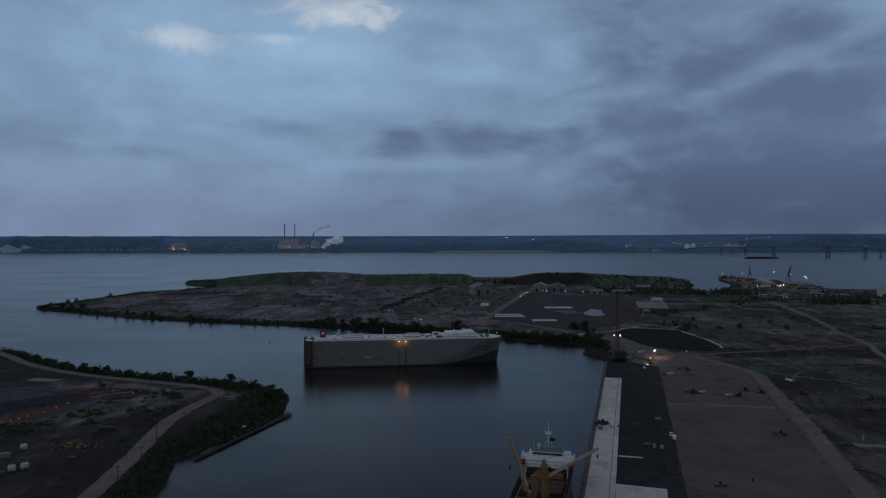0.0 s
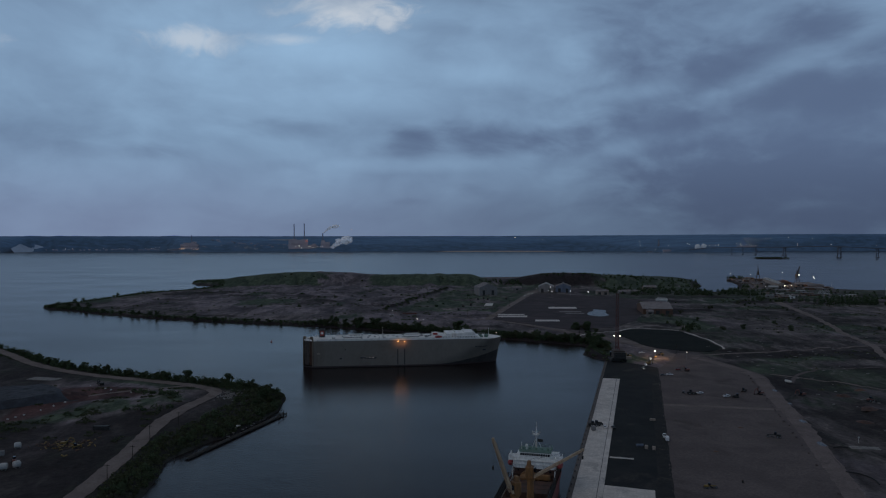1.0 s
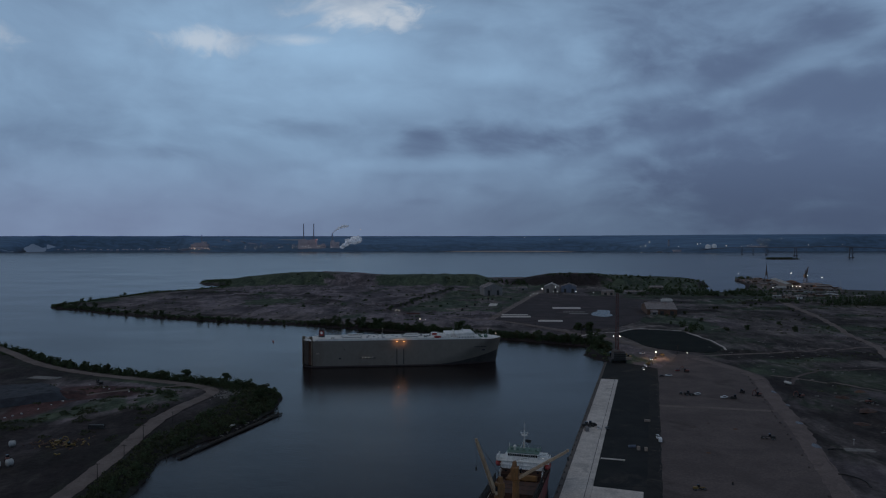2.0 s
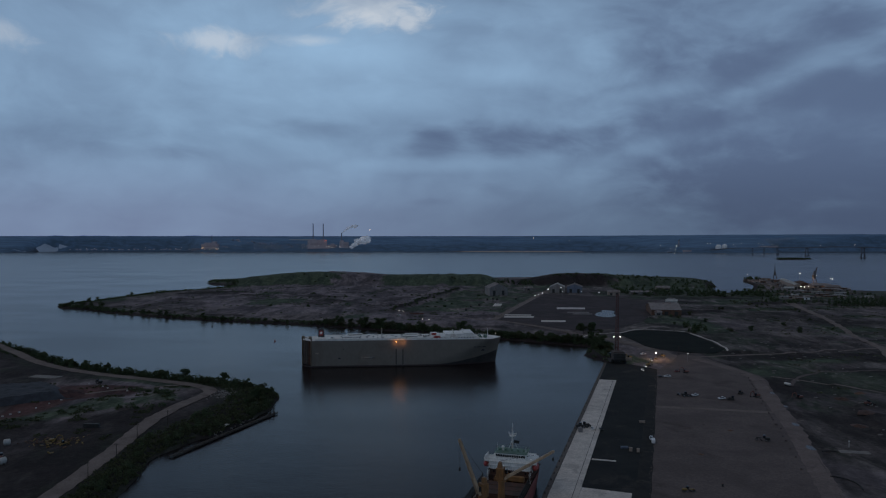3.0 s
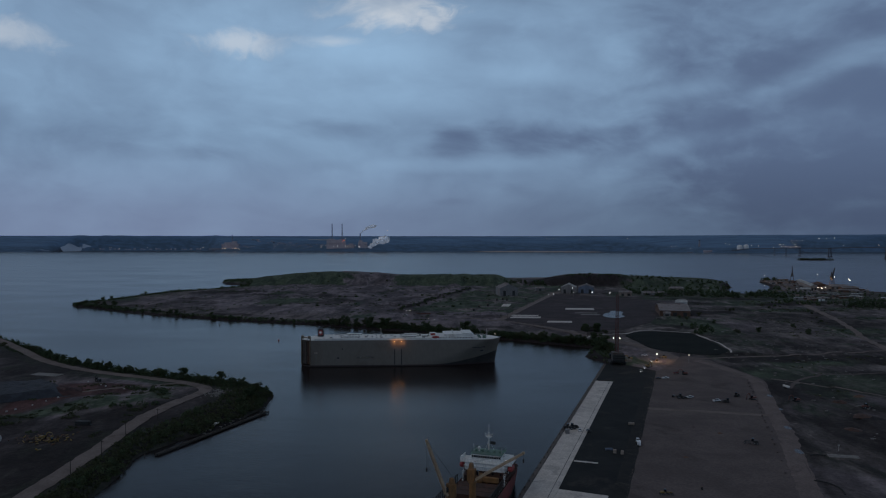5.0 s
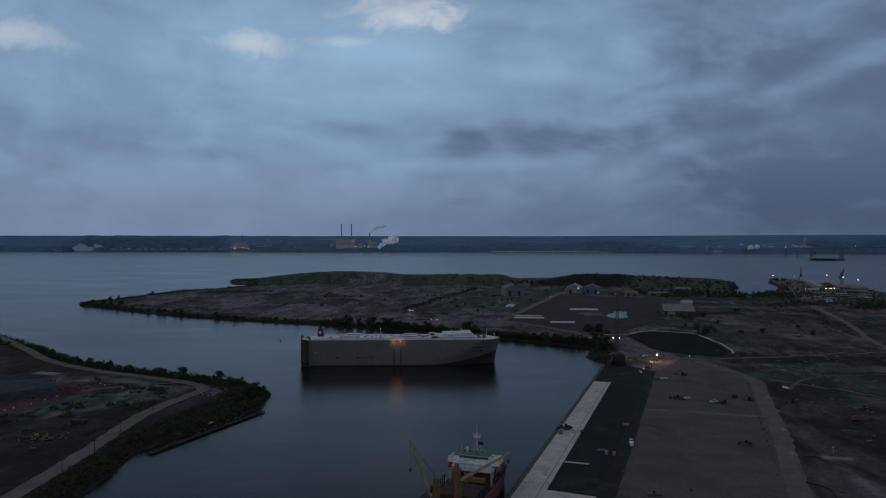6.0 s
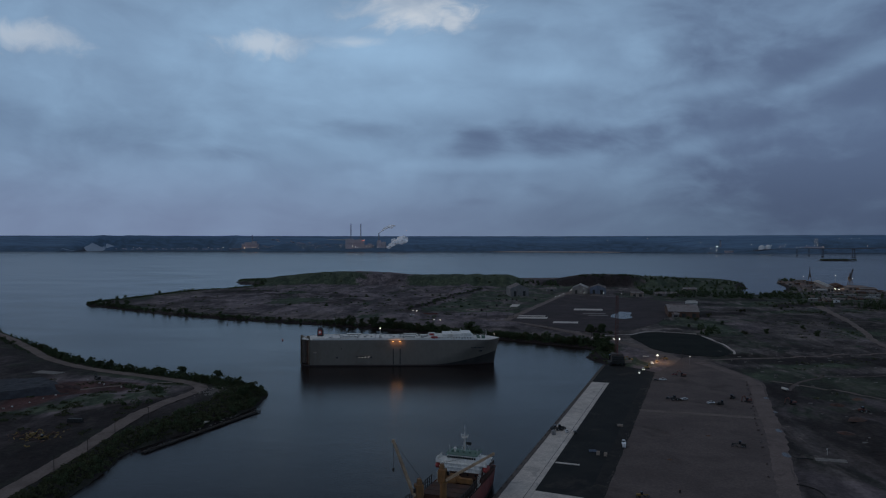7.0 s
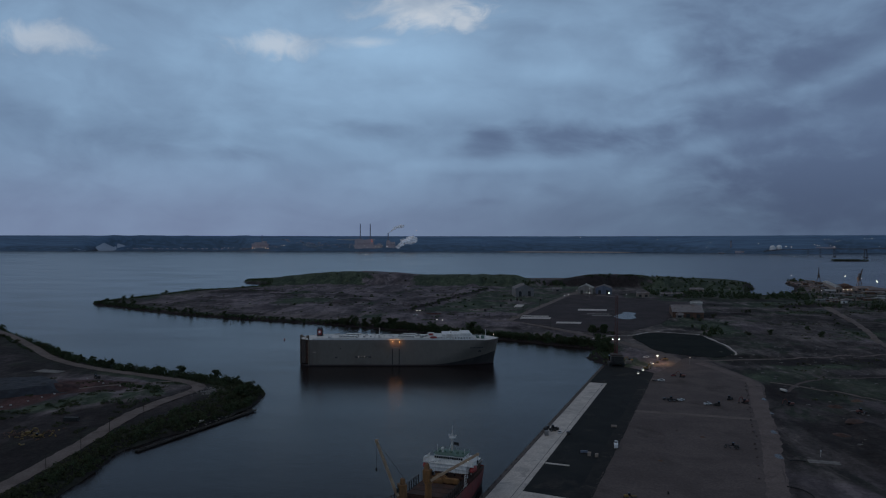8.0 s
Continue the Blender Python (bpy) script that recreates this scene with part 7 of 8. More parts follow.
rng = random.Random(21)
for k in range(30):
    y = rng.uniform(1530, 1900)
    x = rng.uniform(640 + 0.16 * max(0.0, y - 1650), 770 - 0.02 * (y - 1600))
    stack = thing("steel_stack", at(x, y, rng.uniform(-30, 60)), "stacked rusty steel plates and bars in the dockyard", "steel stack", "dockyard steel")
    for j in range(rng.randint(2, 4)):
        bm = shape()
        box(bm, rng.uniform(-0.5, 0.5), rng.uniform(-0.4, 0.4), 0.35 + 0.75 * j, rng.uniform(6, 14), rng.uniform(1.5, 3.5), 0.7, 0.06)
        part("plate", bm, (M_RUST, M_CONCRETE_OLD, M_CLAD_TAN)[(k + j) % 3], stack)


def make_gate_store(x, y, w, d, h, wall, roof, label):
    hut = thing("gate_store", at(x, y, rng.uniform(-8, 8)), label, "store", "stores by the dockyard gate")
    bm = shape()
    box(bm, 0, 0, h / 2 - 0.5, w, d, h + 1.0, 0.12)
    part("wall", bm, wall, hut)
    bm = shape()
    box(bm, 0, 0, h + 0.15, w + 0.6, d + 0.6, 0.3, 0.06)
    part("roof", bm, roof, hut)
    for k in range(max(1, int(w / 9))):
        bm = shape()
        box(bm, -w / 2 + 4 + 9 * k, -d / 2 - 0.05, 1.3, 2.6, 0.2, 2.6)
        part("door", bm, M_DARK, hut)


rng = random.Random(33)
for k in range(34):
    x, y = rng.uniform(585, 735), rng.uniform(1345, 1540)
    make_gate_store(x, y, rng.uniform(7, 24), rng.uniform(4, 8), rng.uniform(1.8, 4.2), (M_CLAD, M_CLAD_TAN, M_RUST, M_CONCRETE_OLD)[k % 4],
                    (M_ROOF_PALE, M_ROOF, M_RUST, M_ROOF)[(k // 2) % 4], "low weathered steel store by the dockyard gate")
make_gate_store(566, 1363, 15, 6, 3.5, M_CLAD, M_ROOF_PALE, "pale low store where the track meets the dockyard")
make_gate_store(592, 1332, 10, 4, 3.0, M_CAR_WHITE, M_ROOF_PALE, "small white site hut by the dockyard gate")


def make_dock_crane(x, y, turn_z, high, label):
    crane = thing("dock_crane", at(x, y, turn_z), label, "crane", "dockyard cranes")
    for i in (-1, 1):
        for j in (-1, 1):
            bm = shape()
            beam(bm, (i * 5, j * 5, -0.5), (i * 2.2, j * 2.2, high * 0.45), 0.9)
            part("leg", bm, M_OLD_STEEL, crane)
    bm = shape()
    for j in (-1, 1):
        beam(bm, (-4.2, j * 4.2, high * 0.12), (4.2, j * 4.2, high * 0.12), 0.6)
        beam(bm, (j * 4.2, -4.2, high * 0.12), (j * 4.2, 4.2, high * 0.12), 0.6)
    rod(bm, (0, 0, high * 0.43), (0, 0, high * 0.48), 3.2, n=14)
    part("portal", bm, M_OLD_STEEL, crane)
    bm = shape()
    box(bm, -1.5, 0, high * 0.56, 8, 4.5, high * 0.14, 0.3)
    lattice(bm, (-1, 0, high * 0.6), (-1.0, 0, high * 0.85), 2.6, 0.8, 5, 0.4)
    part("slewing_house", bm, M_OLD_STEEL, crane)
    bm = shape()
    lattice(bm, (2.5, 0, high * 0.6), (high * 0.30, 0, high * 1.05), 2.2, 0.8, 10, 0.4)
    part("jib", bm, M_OLD_STEEL, crane)
    bm = shape()
    beam(bm, (-1, 0, high * 0.85), (high * 0.30, 0, high * 1.05), 0.2)
    beam(bm, (high * 0.30, 0, high * 1.05), (high * 0.30, 0, high * 0.5), 0.15)
    part("hoist_wire", bm, M_DARK, crane)


make_dock_crane(724, 1812, 70, 38, "rusty dockyard portal crane with raised jib")
make_dock_crane(762, 1690, 40, 40, "rusty dockyard portal crane beside the long shed")

# ---- the point: jetty, poles, tanks, scrap ----
jetty = thing("timber_jetty", pose(0, 0, 0), "dark rotting timber jetty with broken planks beside the shore", "jetty")
ja, jb = Vector((-144.5, 395, 0)), Vector((-114.5, 495, 0))
jd = (jb - ja).normalized()
jm = Matrix.Translation(ja) @ Matrix.Rotation(math.atan2(-jd.x, jd.y), 4, "Z")
span = (jb - ja).length
rng = random.Random(9)
pile_mesh = None
k = 0.0
while k < span:
    for s in (-1.1, 1.1):
        if rng.random() < 0.12:
            continue
        if pile_mesh is None:
            bm = shape()
            rod(bm, (0, 0, -3.0), (0, 0, 1.5), 0.24, 0.2, 8)
            ob = part("pile", bm, M_TIMBER, jetty)
            pile_mesh = ob.data
        else:
            ob = new("pile", pile_mesh)
            ob.parent = jetty
        ob.matrix_basis = jm @ pose(s + rng.uniform(-0.1, 0.1), k, rng.uniform(-0.6, 0.3), rng.uniform(-4, 4), rng.uniform(-4, 4), 0)
    k += 2.6
bm = shape()
for s in (-1.15, 1.15):
    for j in range(int(span / 8)):
        beam(bm, (s, 8 * j, 0.75 + rng.uniform(-0.2, 0.1)), (s + rng.uniform(-0.15, 0.15), 8 * j + 7.9, 0.75 + rng.uniform(-0.25, 0.1)), 0.4, 0.5)
bm.transform(jm)
part("waling_beam", bm, M_TIMBER, jetty)
plank_mesh = None
k = 0.3
while k < span:
    if rng.random() < 0.75:
        if plank_mesh is None:
            bm = shape()
            box(bm, 0, 0, 0, 2.9, 0.5, 0.12)
            ob = part("plank", bm, M_TIMBER, jetty)
            plank_mesh = ob.data
        else:
            ob = new("plank", plank_mesh)
            ob.parent = jetty
        ob.matrix_basis = jm @ pose(rng.uniform(-0.25, 0.25), k, 1.05 + rng.uniform(-0.06, 0.06), rng.uniform(-3, 3), rng.uniform(-4, 4), rng.uniform(-5, 5))
    k += 0.62
bm = shape()
for p in ((0, 96.0), (1.3, 99.5)):
    rod(bm, (p[0], p[1], 0), (p[0], p[1], 4.0), 0.25, 0.2)
beam(bm, (0, 96, 2.6), (1.3, 99.5, 2.8), 0.25)
bm.transform(jm)
part("dolphin_pile", bm, M_TIMBER, jetty)
for x, y, hgt in ((-150.5, 393, 1.6), (-152.5, 401, 1.5)):
    bm = shape()
    rod(bm, (0, 0, -3), (0, 0, hgt), 0.25, 0.2)
    ob = part("mooring_pile", bm, M_TIMBER)
    ob.location = (x, y, 0)
    tagged(ob, "lone dark timber mooring pile in the water", "pile", "loose piles")
bm = shape()
loft(bm, [[(-2.6, -0.8, 0.2), (-2.6, 0, 0), (-2.6, 0.8, 0.2)], [(0, -1.1, 0.7), (0, 0, -0.2), (0, 1.1, 0.7)], [(2.8, -0.1, 1.1), (2.8, 0, 0.5), (2.8, 0.1, 1.1)]], close=False)
box(bm, -0.6, 0, 0.9, 1.8, 1.3, 0.8, 0.1)
ob = part("derelict_boat", bm, M_TANK)
ob.matrix_basis = at(-134.5, 455, 70) @ Matrix.Translation((0, 0, 0.3))
tagged(ob, "pale derelict boat stranded on the bank", "boat")

pole_first = None
for x, y, hgt in ((-164, 345, 9), (-166, 377, 8.8), (-173.5, 417, 8.5), (-168, 446, 9), (-242, 603, 8), (-300, 622, 8), (-196, 574, 7), (15, 1030, 10), (52, 985, 10), (95, 930, 10), (142, 868, 10), (60, 1090, 10), (84, 1190, 10), (-70, 1040, 9), (215, 735, 9)):
    m = at(x, y, 10) @ Matrix.Diagonal((1, 1, hgt / 9.0, 1))
    if pole_first is None:
        pole_first = thing("utility_pole", m, "bare dark wooden utility pole beside a dirt road", "pole", "poles along the roads")
        bm = shape()
        rod(bm, (0, 0, -0.6), (0, 0, 9.0), 0.2, 0.13)
        part("pole_shaft", bm, M_TIMBER, pole_first)
        bm = shape()
        beam(bm, (-1.1, 0, 8.4), (1.1, 0, 8.4), 0.14)
        for s in (-1, -0.4, 0.4, 1):
            rod(bm, (s, 0, 8.45), (s, 0, 8.75), 0.06, n=6)
        part("crossarm", bm, M_TIMBER, pole_first)
    else:
        ob = copy_thing(pole_first, m)
        ob.matrix_basis = m

bm = shape()
bmesh.ops.create_grid(bm, x_segments=36, y_segments=30, size=1.0)
for v in bm.verts:
    d = max(abs(v.co.x), abs(v.co.y)) ** 2 * 0.5 + v.co.xy.length * 0.5
    a = noise.noise(Vector((v.co.x * 3, v.co.y * 3, 5))) + 0.5 * noise.noise(Vector((v.co.x * 9, v.co.y * 9, 2)))
    v.co = Vector((v.co.x * 40, v.co.y * 30, min(1.0, max(0.0, 1.05 - d) * 3.2) * (5.6 + 0.9 * a) - 0.6))
ob = part("stockpile", bm, M_TARP)
ob.matrix_basis = at(-312, 507, 42)
tagged(ob, "long flat-topped blue-black stockpile of crushed slag", "stockpile")

for x, y, w, label in ((-237, 397, 30, "white rounded storage tank on the dark ground"), (-218, 364, 60, "large white storage tank on the dark ground"), (-222, 360, 20, "dirty white storage tank beside a larger one")):
    tank = thing("storage_tank", at(x, y, w), label, "tank", "tanks on the point")
    bm = shape()
    rod(bm, (-1.3, 0, 1.9), (1.3, 0, 1.9), 1.6, n=20)
    ball(bm, (-1.3, 0, 1.9), 0.5, 1.58, 1.58, 2)
    ball(bm, (1.3, 0, 1.9), 0.5, 1.58, 1.58, 2)
    part("tank_shell", bm, M_ROOF_PALE, tank)
    for s in (-0.9, 0.9):
        bm = shape()
        box(bm, s, 0, 0.2, 0.5, 2.4, 0.8, 0.05)
        part("saddle", bm, M_CONCRETE_OLD, tank)
make_container(at(-240, 384, 20), M_CLAD, "dirty grey container on the dark ground")
make_container(at(-230, 352, 35), M_CLAD_TAN, "tan container on the dark ground")
make_container(at(-210, 436, 4), M_DARK, "dark steel container in the field", 9.0)
make_excavator(at(-215, 404, 20) @ Matrix.Scale(0.85, 4), M_MACHINE, "yellow excavator among scrap on the point")
make_dozer(at(-206, 399, 60) @ Matrix.Scale(0.85, 4), M_MACHINE, "yellow bulldozer among scrap on the point")
make_loader(at(-224, 372, 120), M_MACHINE_RED, "rust-red wheel loader beside the tanks")
make_excavator(at(-272, 565, 150), M_DARK, "dark excavator by the stockpile", 0.8)
make_dozer(at(-226, 355, 30), M_MACHINE, "yellow bulldozer beside the tanks")
slab("floor_slab", [(-340, 583), (-316, 579), (-314, 588), (-338, 593)], ground_z(-328, 586) + 0.5, 1.5, M_CONCRETE_OLD, "pale concrete slab near the stockpile", "floor slab")
rng = random.Random(31)
scrap_bm = shape()
for k in range(60):
    x, y = -214 + rng.gauss(0, 7), 405 + rng.gauss(0, 5)
    z = ground_z(x, y)
    a = Vector((x, y, z + rng.uniform(0.1, 0.9)))
    beam(scrap_bm, a, a + Vector((rng.uniform(-2.5, 2.5), rng.uniform(-2.5, 2.5), rng.uniform(-0.2, 0.9))), rng.uniform(0.2, 0.7), rng.uniform(0.1, 0.4))
tagged(part("scrap_pile", scrap_bm, M_RUST), "scattered rusty scrap steel pieces", "scrap", kind="stuff")
scrap_bm = shape()
for k in range(34):
    x, y = -212 + rng.gauss(0, 6), 400 + rng.gauss(0, 6)
    a = Vector((x, y, ground_z(x, y) + rng.uniform(0.2, 1.0)))
    beam(scrap_bm, a, a + Vector((rng.uniform(-2, 2), rng.uniform(-2, 2), rng.uniform(-0.2, 1.0))), rng.uniform(0.3, 0.9), rng.uniform(0.2, 0.6))
tagged(part("scrap_pile", scrap_bm, M_MACHINE), "scattered dull yellow machine parts on dark ground", "scrap", kind="stuff")
scrap_bm = shape()
for k in range(260):
    x, y = rng.uniform(255, 460), rng.uniform(440, 1050)
    z = ground_z(x, y)
    s = rng.uniform(0.4, 1.5)
    box(scrap_bm, x, y, z + 0.15, s * rng.uniform(1, 2.4), s, rng.uniform(0.3, 0.9), m=None)
tagged(part("rubble", scrap_bm, M_CONCRETE_OLD), "scattered pale rubble lying on the wasteland", "rubble", kind="stuff")
scrap_bm = shape()
for k in range(160):
    x, y = rng.uniform(-420, 40), rng.uniform(1010, 1560)
    if shore_distance(np.array([x]), np.array([y]), main_line)[0] < 30:
        continue
    s = rng.uniform(0.8, 2.4)
    box(scrap_bm, x, y, ground_z(x, y) + 0.2, s * rng.uniform(1, 2.4), s, rng.uniform(0.4, 1.2), m=None)
tagged(part("rubble", scrap_bm, M_GRAVEL), "scattered brown rubble lying on the slag flats", "rubble", kind="stuff")

# pale blocks beside the stockpile track, the rust-red heap, and a rubble patch by the bend
first_block = None
for k, (x, y) in enumerate(((-280, 459), (-278, 464), (-276, 470), (-272, 482), (-270, 494), (-268, 505), (-261, 549), (-255, 545), (-278, 561), (-237, 538))):
    m = at(x, y, 37 * k)
    if first_block is None:
        bm = shape()
        box(bm, 0, 0, 0.35, 1.5, 0.8, 0.8, 0.1, taper=0.85)
        first_block = part("track_block", bm, M_ROOF_PALE)
        ob = first_block
    else:
        ob = new("track_block", first_block.data)
    ob.matrix_basis = m
    tagged(ob, "pale concrete block lying beside the stockpile track", "block", "blocks along the stockpile track")
make_heap(at(-281, 520, 30), 19, 4.6, M_RUST_SOIL, "dark rust-red heap of slag beside the stockpile", 14)
scrap_bm = shape()
for k in range(130):
    x, y = -163 + rng.gauss(0, 4.5), 536 + rng.gauss(0, 9)
    sz = rng.uniform(0.3, 1.1)
    box(scrap_bm, x, y, ground_z(x, y) + 0.15, sz * rng.uniform(1, 2), sz, rng.uniform(0.3, 0.7), m=None)
tagged(part("rubble", scrap_bm, M_CONCRETE_OLD), "patch of pale rubble beside the bend of the road", "rubble", kind="stuff")
scrap_bm = shape()
for k in range(90):
    v = rng.uniform(0.1, 0.95)
    x, y = -146.0 + 25 * v + rng.gauss(0, 1.5), 402 + 88 * v + rng.gauss(0, 1.5)
    if ground_z(x, y) < 0.15:
        continue
    sz = rng.uniform(0.3, 1.2)
    box(scrap_bm, x, y, ground_z(x, y) + 0.1, sz * rng.uniform(1, 2.5), sz, rng.uniform(0.2, 0.6), m=None)
tagged(part("driftwood", scrap_bm, M_CONCRETE_OLD), "pale driftwood and rubble stranded behind the jetty", "driftwood", kind="stuff")

# wasteland east of the haul road: a pale pad, its post, a bent black pipe
slab("floor_slab", [(216, 411), (231, 409), (232, 414), (217, 416.5)], ground_z(224, 412) + 0.35, 1.2, M_CONCRETE_OLD, "pale leftover concrete pad on the wasteland", "floor slab")
bm = shape()
rod(bm, (0, 0, -0.3), (0, 0, 3.2), 0.16, 0.12)
box(bm, 0, 0, 3.2, 0.9, 0.3, 0.7, 0.05)
ob = part("marker_post", bm, M_ROOF_PALE)
ob.matrix_basis = at(226, 423)
tagged(ob, "white marker post beside the concrete pad", "post")
for line in (((192, 371), (196, 369), (199, 364), (199.5, 358), (198, 352)), ((207, 413), (211, 414.5), (215, 413))):
    bm = shape()
    pts = [Vector((p.x, p.y, ground_z(p.x, p.y) + 0.35)) for p in smooth_line(line, 1.0)]
    for p, q in zip(pts, pts[1:]):
        rod(bm, p, q + (q - p) * 0.1, 0.3, n=8)
    tagged(part("drain_pipe", bm, M_RUBBER), "black corrugated drain pipe lying on the ground", "pipe")
ribbon("track_ditch", [(262, 628), (280, 612), (300, 588), (322, 560), (352, 530)], 3.0, M_ROAD, "pale dirt line across the wasteland", "track", lift=0.25, seed=19)

# the flats: a low wall behind the lamps, a fence by the shore, drums, a pad
bm = shape()
for k in range(11):
    box(bm, -88.5 + 3.0 * k, 1071 + 0.1 * k, ground_z(-73, 1071) + 0.8, 2.94, 0.4, 2.4, 0.05)
tagged(part("low_wall", bm, M_MACHINE_RED), "low dull red panel wall on the slag flats", "wall")
bm = shape()
for k in range(22):
    box(bm, -98 + 1.9 * k, 983, ground_z(-98 + 1.9 * k, 983) + 0.7, 0.25, 0.25, 1.8)
box(bm, -78, 983, ground_z(-78, 983) + 1.3, 40, 0.12, 0.5)
tagged(part("guard_rail", bm, M_GALV), "pale metal guard rail above the shore", "rail")
for k, (x, y) in enumerate(((23, 1204), (47, 1302), (37, 1295), (10, 1168), (3, 1128), (87, 1314), (54, 1296))):
    drum = thing("storage_drum", at(x, y, 20 * k), "dark upright storage drum on the meadow", "drum", "drums on the meadow")
    bm = shape()
    rod(bm, (0, 0, -0.4), (0, 0, 3.6), 1.7, n=14)
    part("shell", bm, M_DARK, drum)
    bm = shape()
    rod(bm, (0, 0, 3.6), (0, 0, 4.1), 1.75, 0.5, 14)
    part("lid", bm, M_RUST, drum)
slab("floor_slab", [(44, 1186), (56, 1184), (60, 1222), (48, 1225)], ground_z(52, 1203) + 0.5, 1.4, M_CONCRETE, "pale concrete pad on the meadow", "floor slab")

# channel buoys
for k, (x, y, mat, label) in enumerate(((-205, 823, M_RED, "small red channel buoy in the water"), (-322, 952, M_DARK, "small dark channel buoy in the water"), (-362, 1710, M_DARK, "small dark buoy far out in the water"))):
    buoy = thing("channel_buoy", pose(x, y, 0), label, "buoy", "buoys")
    bm = shape()
    rod(bm, (0, 0, -0.5), (0, 0, 0.7), 1.0, 0.8, 12)
    part("float", bm, mat, buoy)
    bm = shape()
    lattice(bm, (0, 0, 0.7), (0, 0, 2.6), 0.9, 0.3, 3, 0.08)
    part("cage", bm, mat, buoy)

# ---- the far shore ----
bm = shape()
bmesh.ops.create_grid(bm, x_segments=70, y_segments=8, size=1.0)
for v in bm.verts:
    a = noise.noise(Vector((v.co.x * 9, 3, 1)))
    v.co = Vector((v.co.x * 390, v.co.y * (30 + 9 * a), (6.4 + 1.6 * a) * (1 - v.co.y ** 2) * (1 - v.co.x ** 6) - 1.2))
ob = part("sand_spit", bm, M_SAND)
ob.matrix_basis = pose(285, 4652, 0, 0, 0, 1.5)
tagged(ob, "low pale sandy spit before the far shore", "sand", kind="structure")


# creek as a sheet draped on the slope, sky reflection painted in its colour
LAGOON = [(-2745, 4325), (-2712, 4362), (-2690, 4425), (-2676, 4497), (-2664, 4552), (-2622, 4586), (-2580, 4600), (-2556, 4602), (-2580, 4588), (-2600, 4568), (-2592, 4545), (-2640, 4480), (-2700, 4380)]
shore_cut = smooth_line(LAGOON, 6.0, 1.0, True, 6)
bm = shape()
cut_z = heights(np.array([v.x for v in shore_cut]), np.array([v.y for v in shore_cut]))[0]
bm.faces.new([bm.verts.new((v.x, v.y, z + 1.5)) for v, z in zip(shore_cut, cut_z)])
bmesh.ops.triangulate(bm, faces=bm.faces[:])
bmesh.ops.recalc_face_normals(bm, faces=bm.faces[:])
if sum(f.normal.z for f in bm.faces) < 0:
    bmesh.ops.reverse_faces(bm, faces=bm.faces[:])
tagged(part("far_creek", bm, M_CREEK), "creek mouth between the far wooded shores, its sky reflection painted pale", "water", kind="structure")


def far_ground(x, y):
    return ground_z(x, y)


def make_stack(x, y, top, r, label, group="power station stacks"):
    base = far_ground(x, y) - 2
    st = thing("chimney", pose(x, y, base), label, "chimney", group)
    bm = shape()
    rod(bm, (0, 0, 0), (0, 0, top - base), r, r * 0.72, 20)
    part("shaft", bm, M_FAR_STACK, st)
    bm = shape()
    rod(bm, (0, 0, top - base), (0, 0, top - base + 2.5), r * 0.82, r * 0.82, 20)
    part("rim", bm, M_DARK, st)
    return st


make_stack(-1017, 4690, 172, 3.6, "tall slim concrete power station chimney")
make_stack(-955, 4700, 172, 3.6, "tall slim concrete power station chimney")
make_stack(-832, 4664, 112, 4.6, "shorter power station chimney giving off steam")


def make_block(name, x, y, w, d, h, material, label, tiers=(), bays=6, top=None):
    """A far industrial block with its own tiers, window bands and pipes on the roof."""
    base = far_ground(x, y - d / 2) - 3
    h = h if top is None else top - base
    b = thing(name, pose(x, y, base), label, "building", "far shore works")
    bm = shape()
    box(bm, 0, 0, h / 2, w, d, h, 0.5)
    part("wall", bm, material, b)
    for tx, tw, th in tiers:
        bm = shape()
        box(bm, tx, 0, h + th / 2 - 0.2, tw, d * 0.8, th, 0.4)
        part("upper_block", bm, material, b)
    bm = shape()
    for k in range(bays):
        box(bm, -w / 2 + (k + 0.5) * w / bays, -d / 2, h * 0.55, w / bays * 0.5, 0.6, min(2.6, h * 0.1))
    window_row = part("window_row", bm, M_GLASS, b)
    window_row["kind"] = "stuff"
    return b


make_block("boiler_house", -985, 4662, 114, 40, 0, M_FAR_PALE, "big pale power station boiler house", ((-30, 36, 6), (34, 30, 4)), 10, 73)
make_block("turbine_hall", -900, 4650, 62, 26, 0, M_FAR_PALE, "long pale turbine hall beside the boiler house", ((14, 20, 8),), 7, 42)
make_block("works_building", -815, 4660, 54, 28, 0, M_FAR_PALE, "pale works building by the steaming chimney", ((-14, 20, 10),), 5, 60)
make_block("storage_hall", -1120, 4762, 138, 20, 9, M_ROOF_PALE, "long white storage hall on the far slope", (), 10)
make_block("works_building", -1640, 4592, 104, 36, 0, M_FAR_PALE, "pale stepped factory on the far shore", ((-12, 46, 9), (26, 24, 16)), 8, 47)
make_block("works_building", -1560, 4590, 60, 28, 0, M_FAR_PALE, "low pale factory wing on the far shore", ((10, 18, 5),), 5, 30)
make_block("works_building", -1722, 4580, 62, 26, 0, M_FAR_STACK, "low dim factory wing on the far shore", (), 5, 20)
make_stack(-1640, 4620, 100, 3.0, "slim chimney of the far factory", "factory stacks")
for k in range(22):
    x = -1530 + 24 * k + 6 * math.sin(k * 1.9)
    make_block("low_works", x, 4690 + 12 * math.sin(k * 2.7), 15 + 6 * math.sin(k), 12, 8 + 3 * math.sin(k * 1.3), M_FAR_PALE if k % 3 else M_FAR_STACK, "small low works building on the far shore", (), 3)
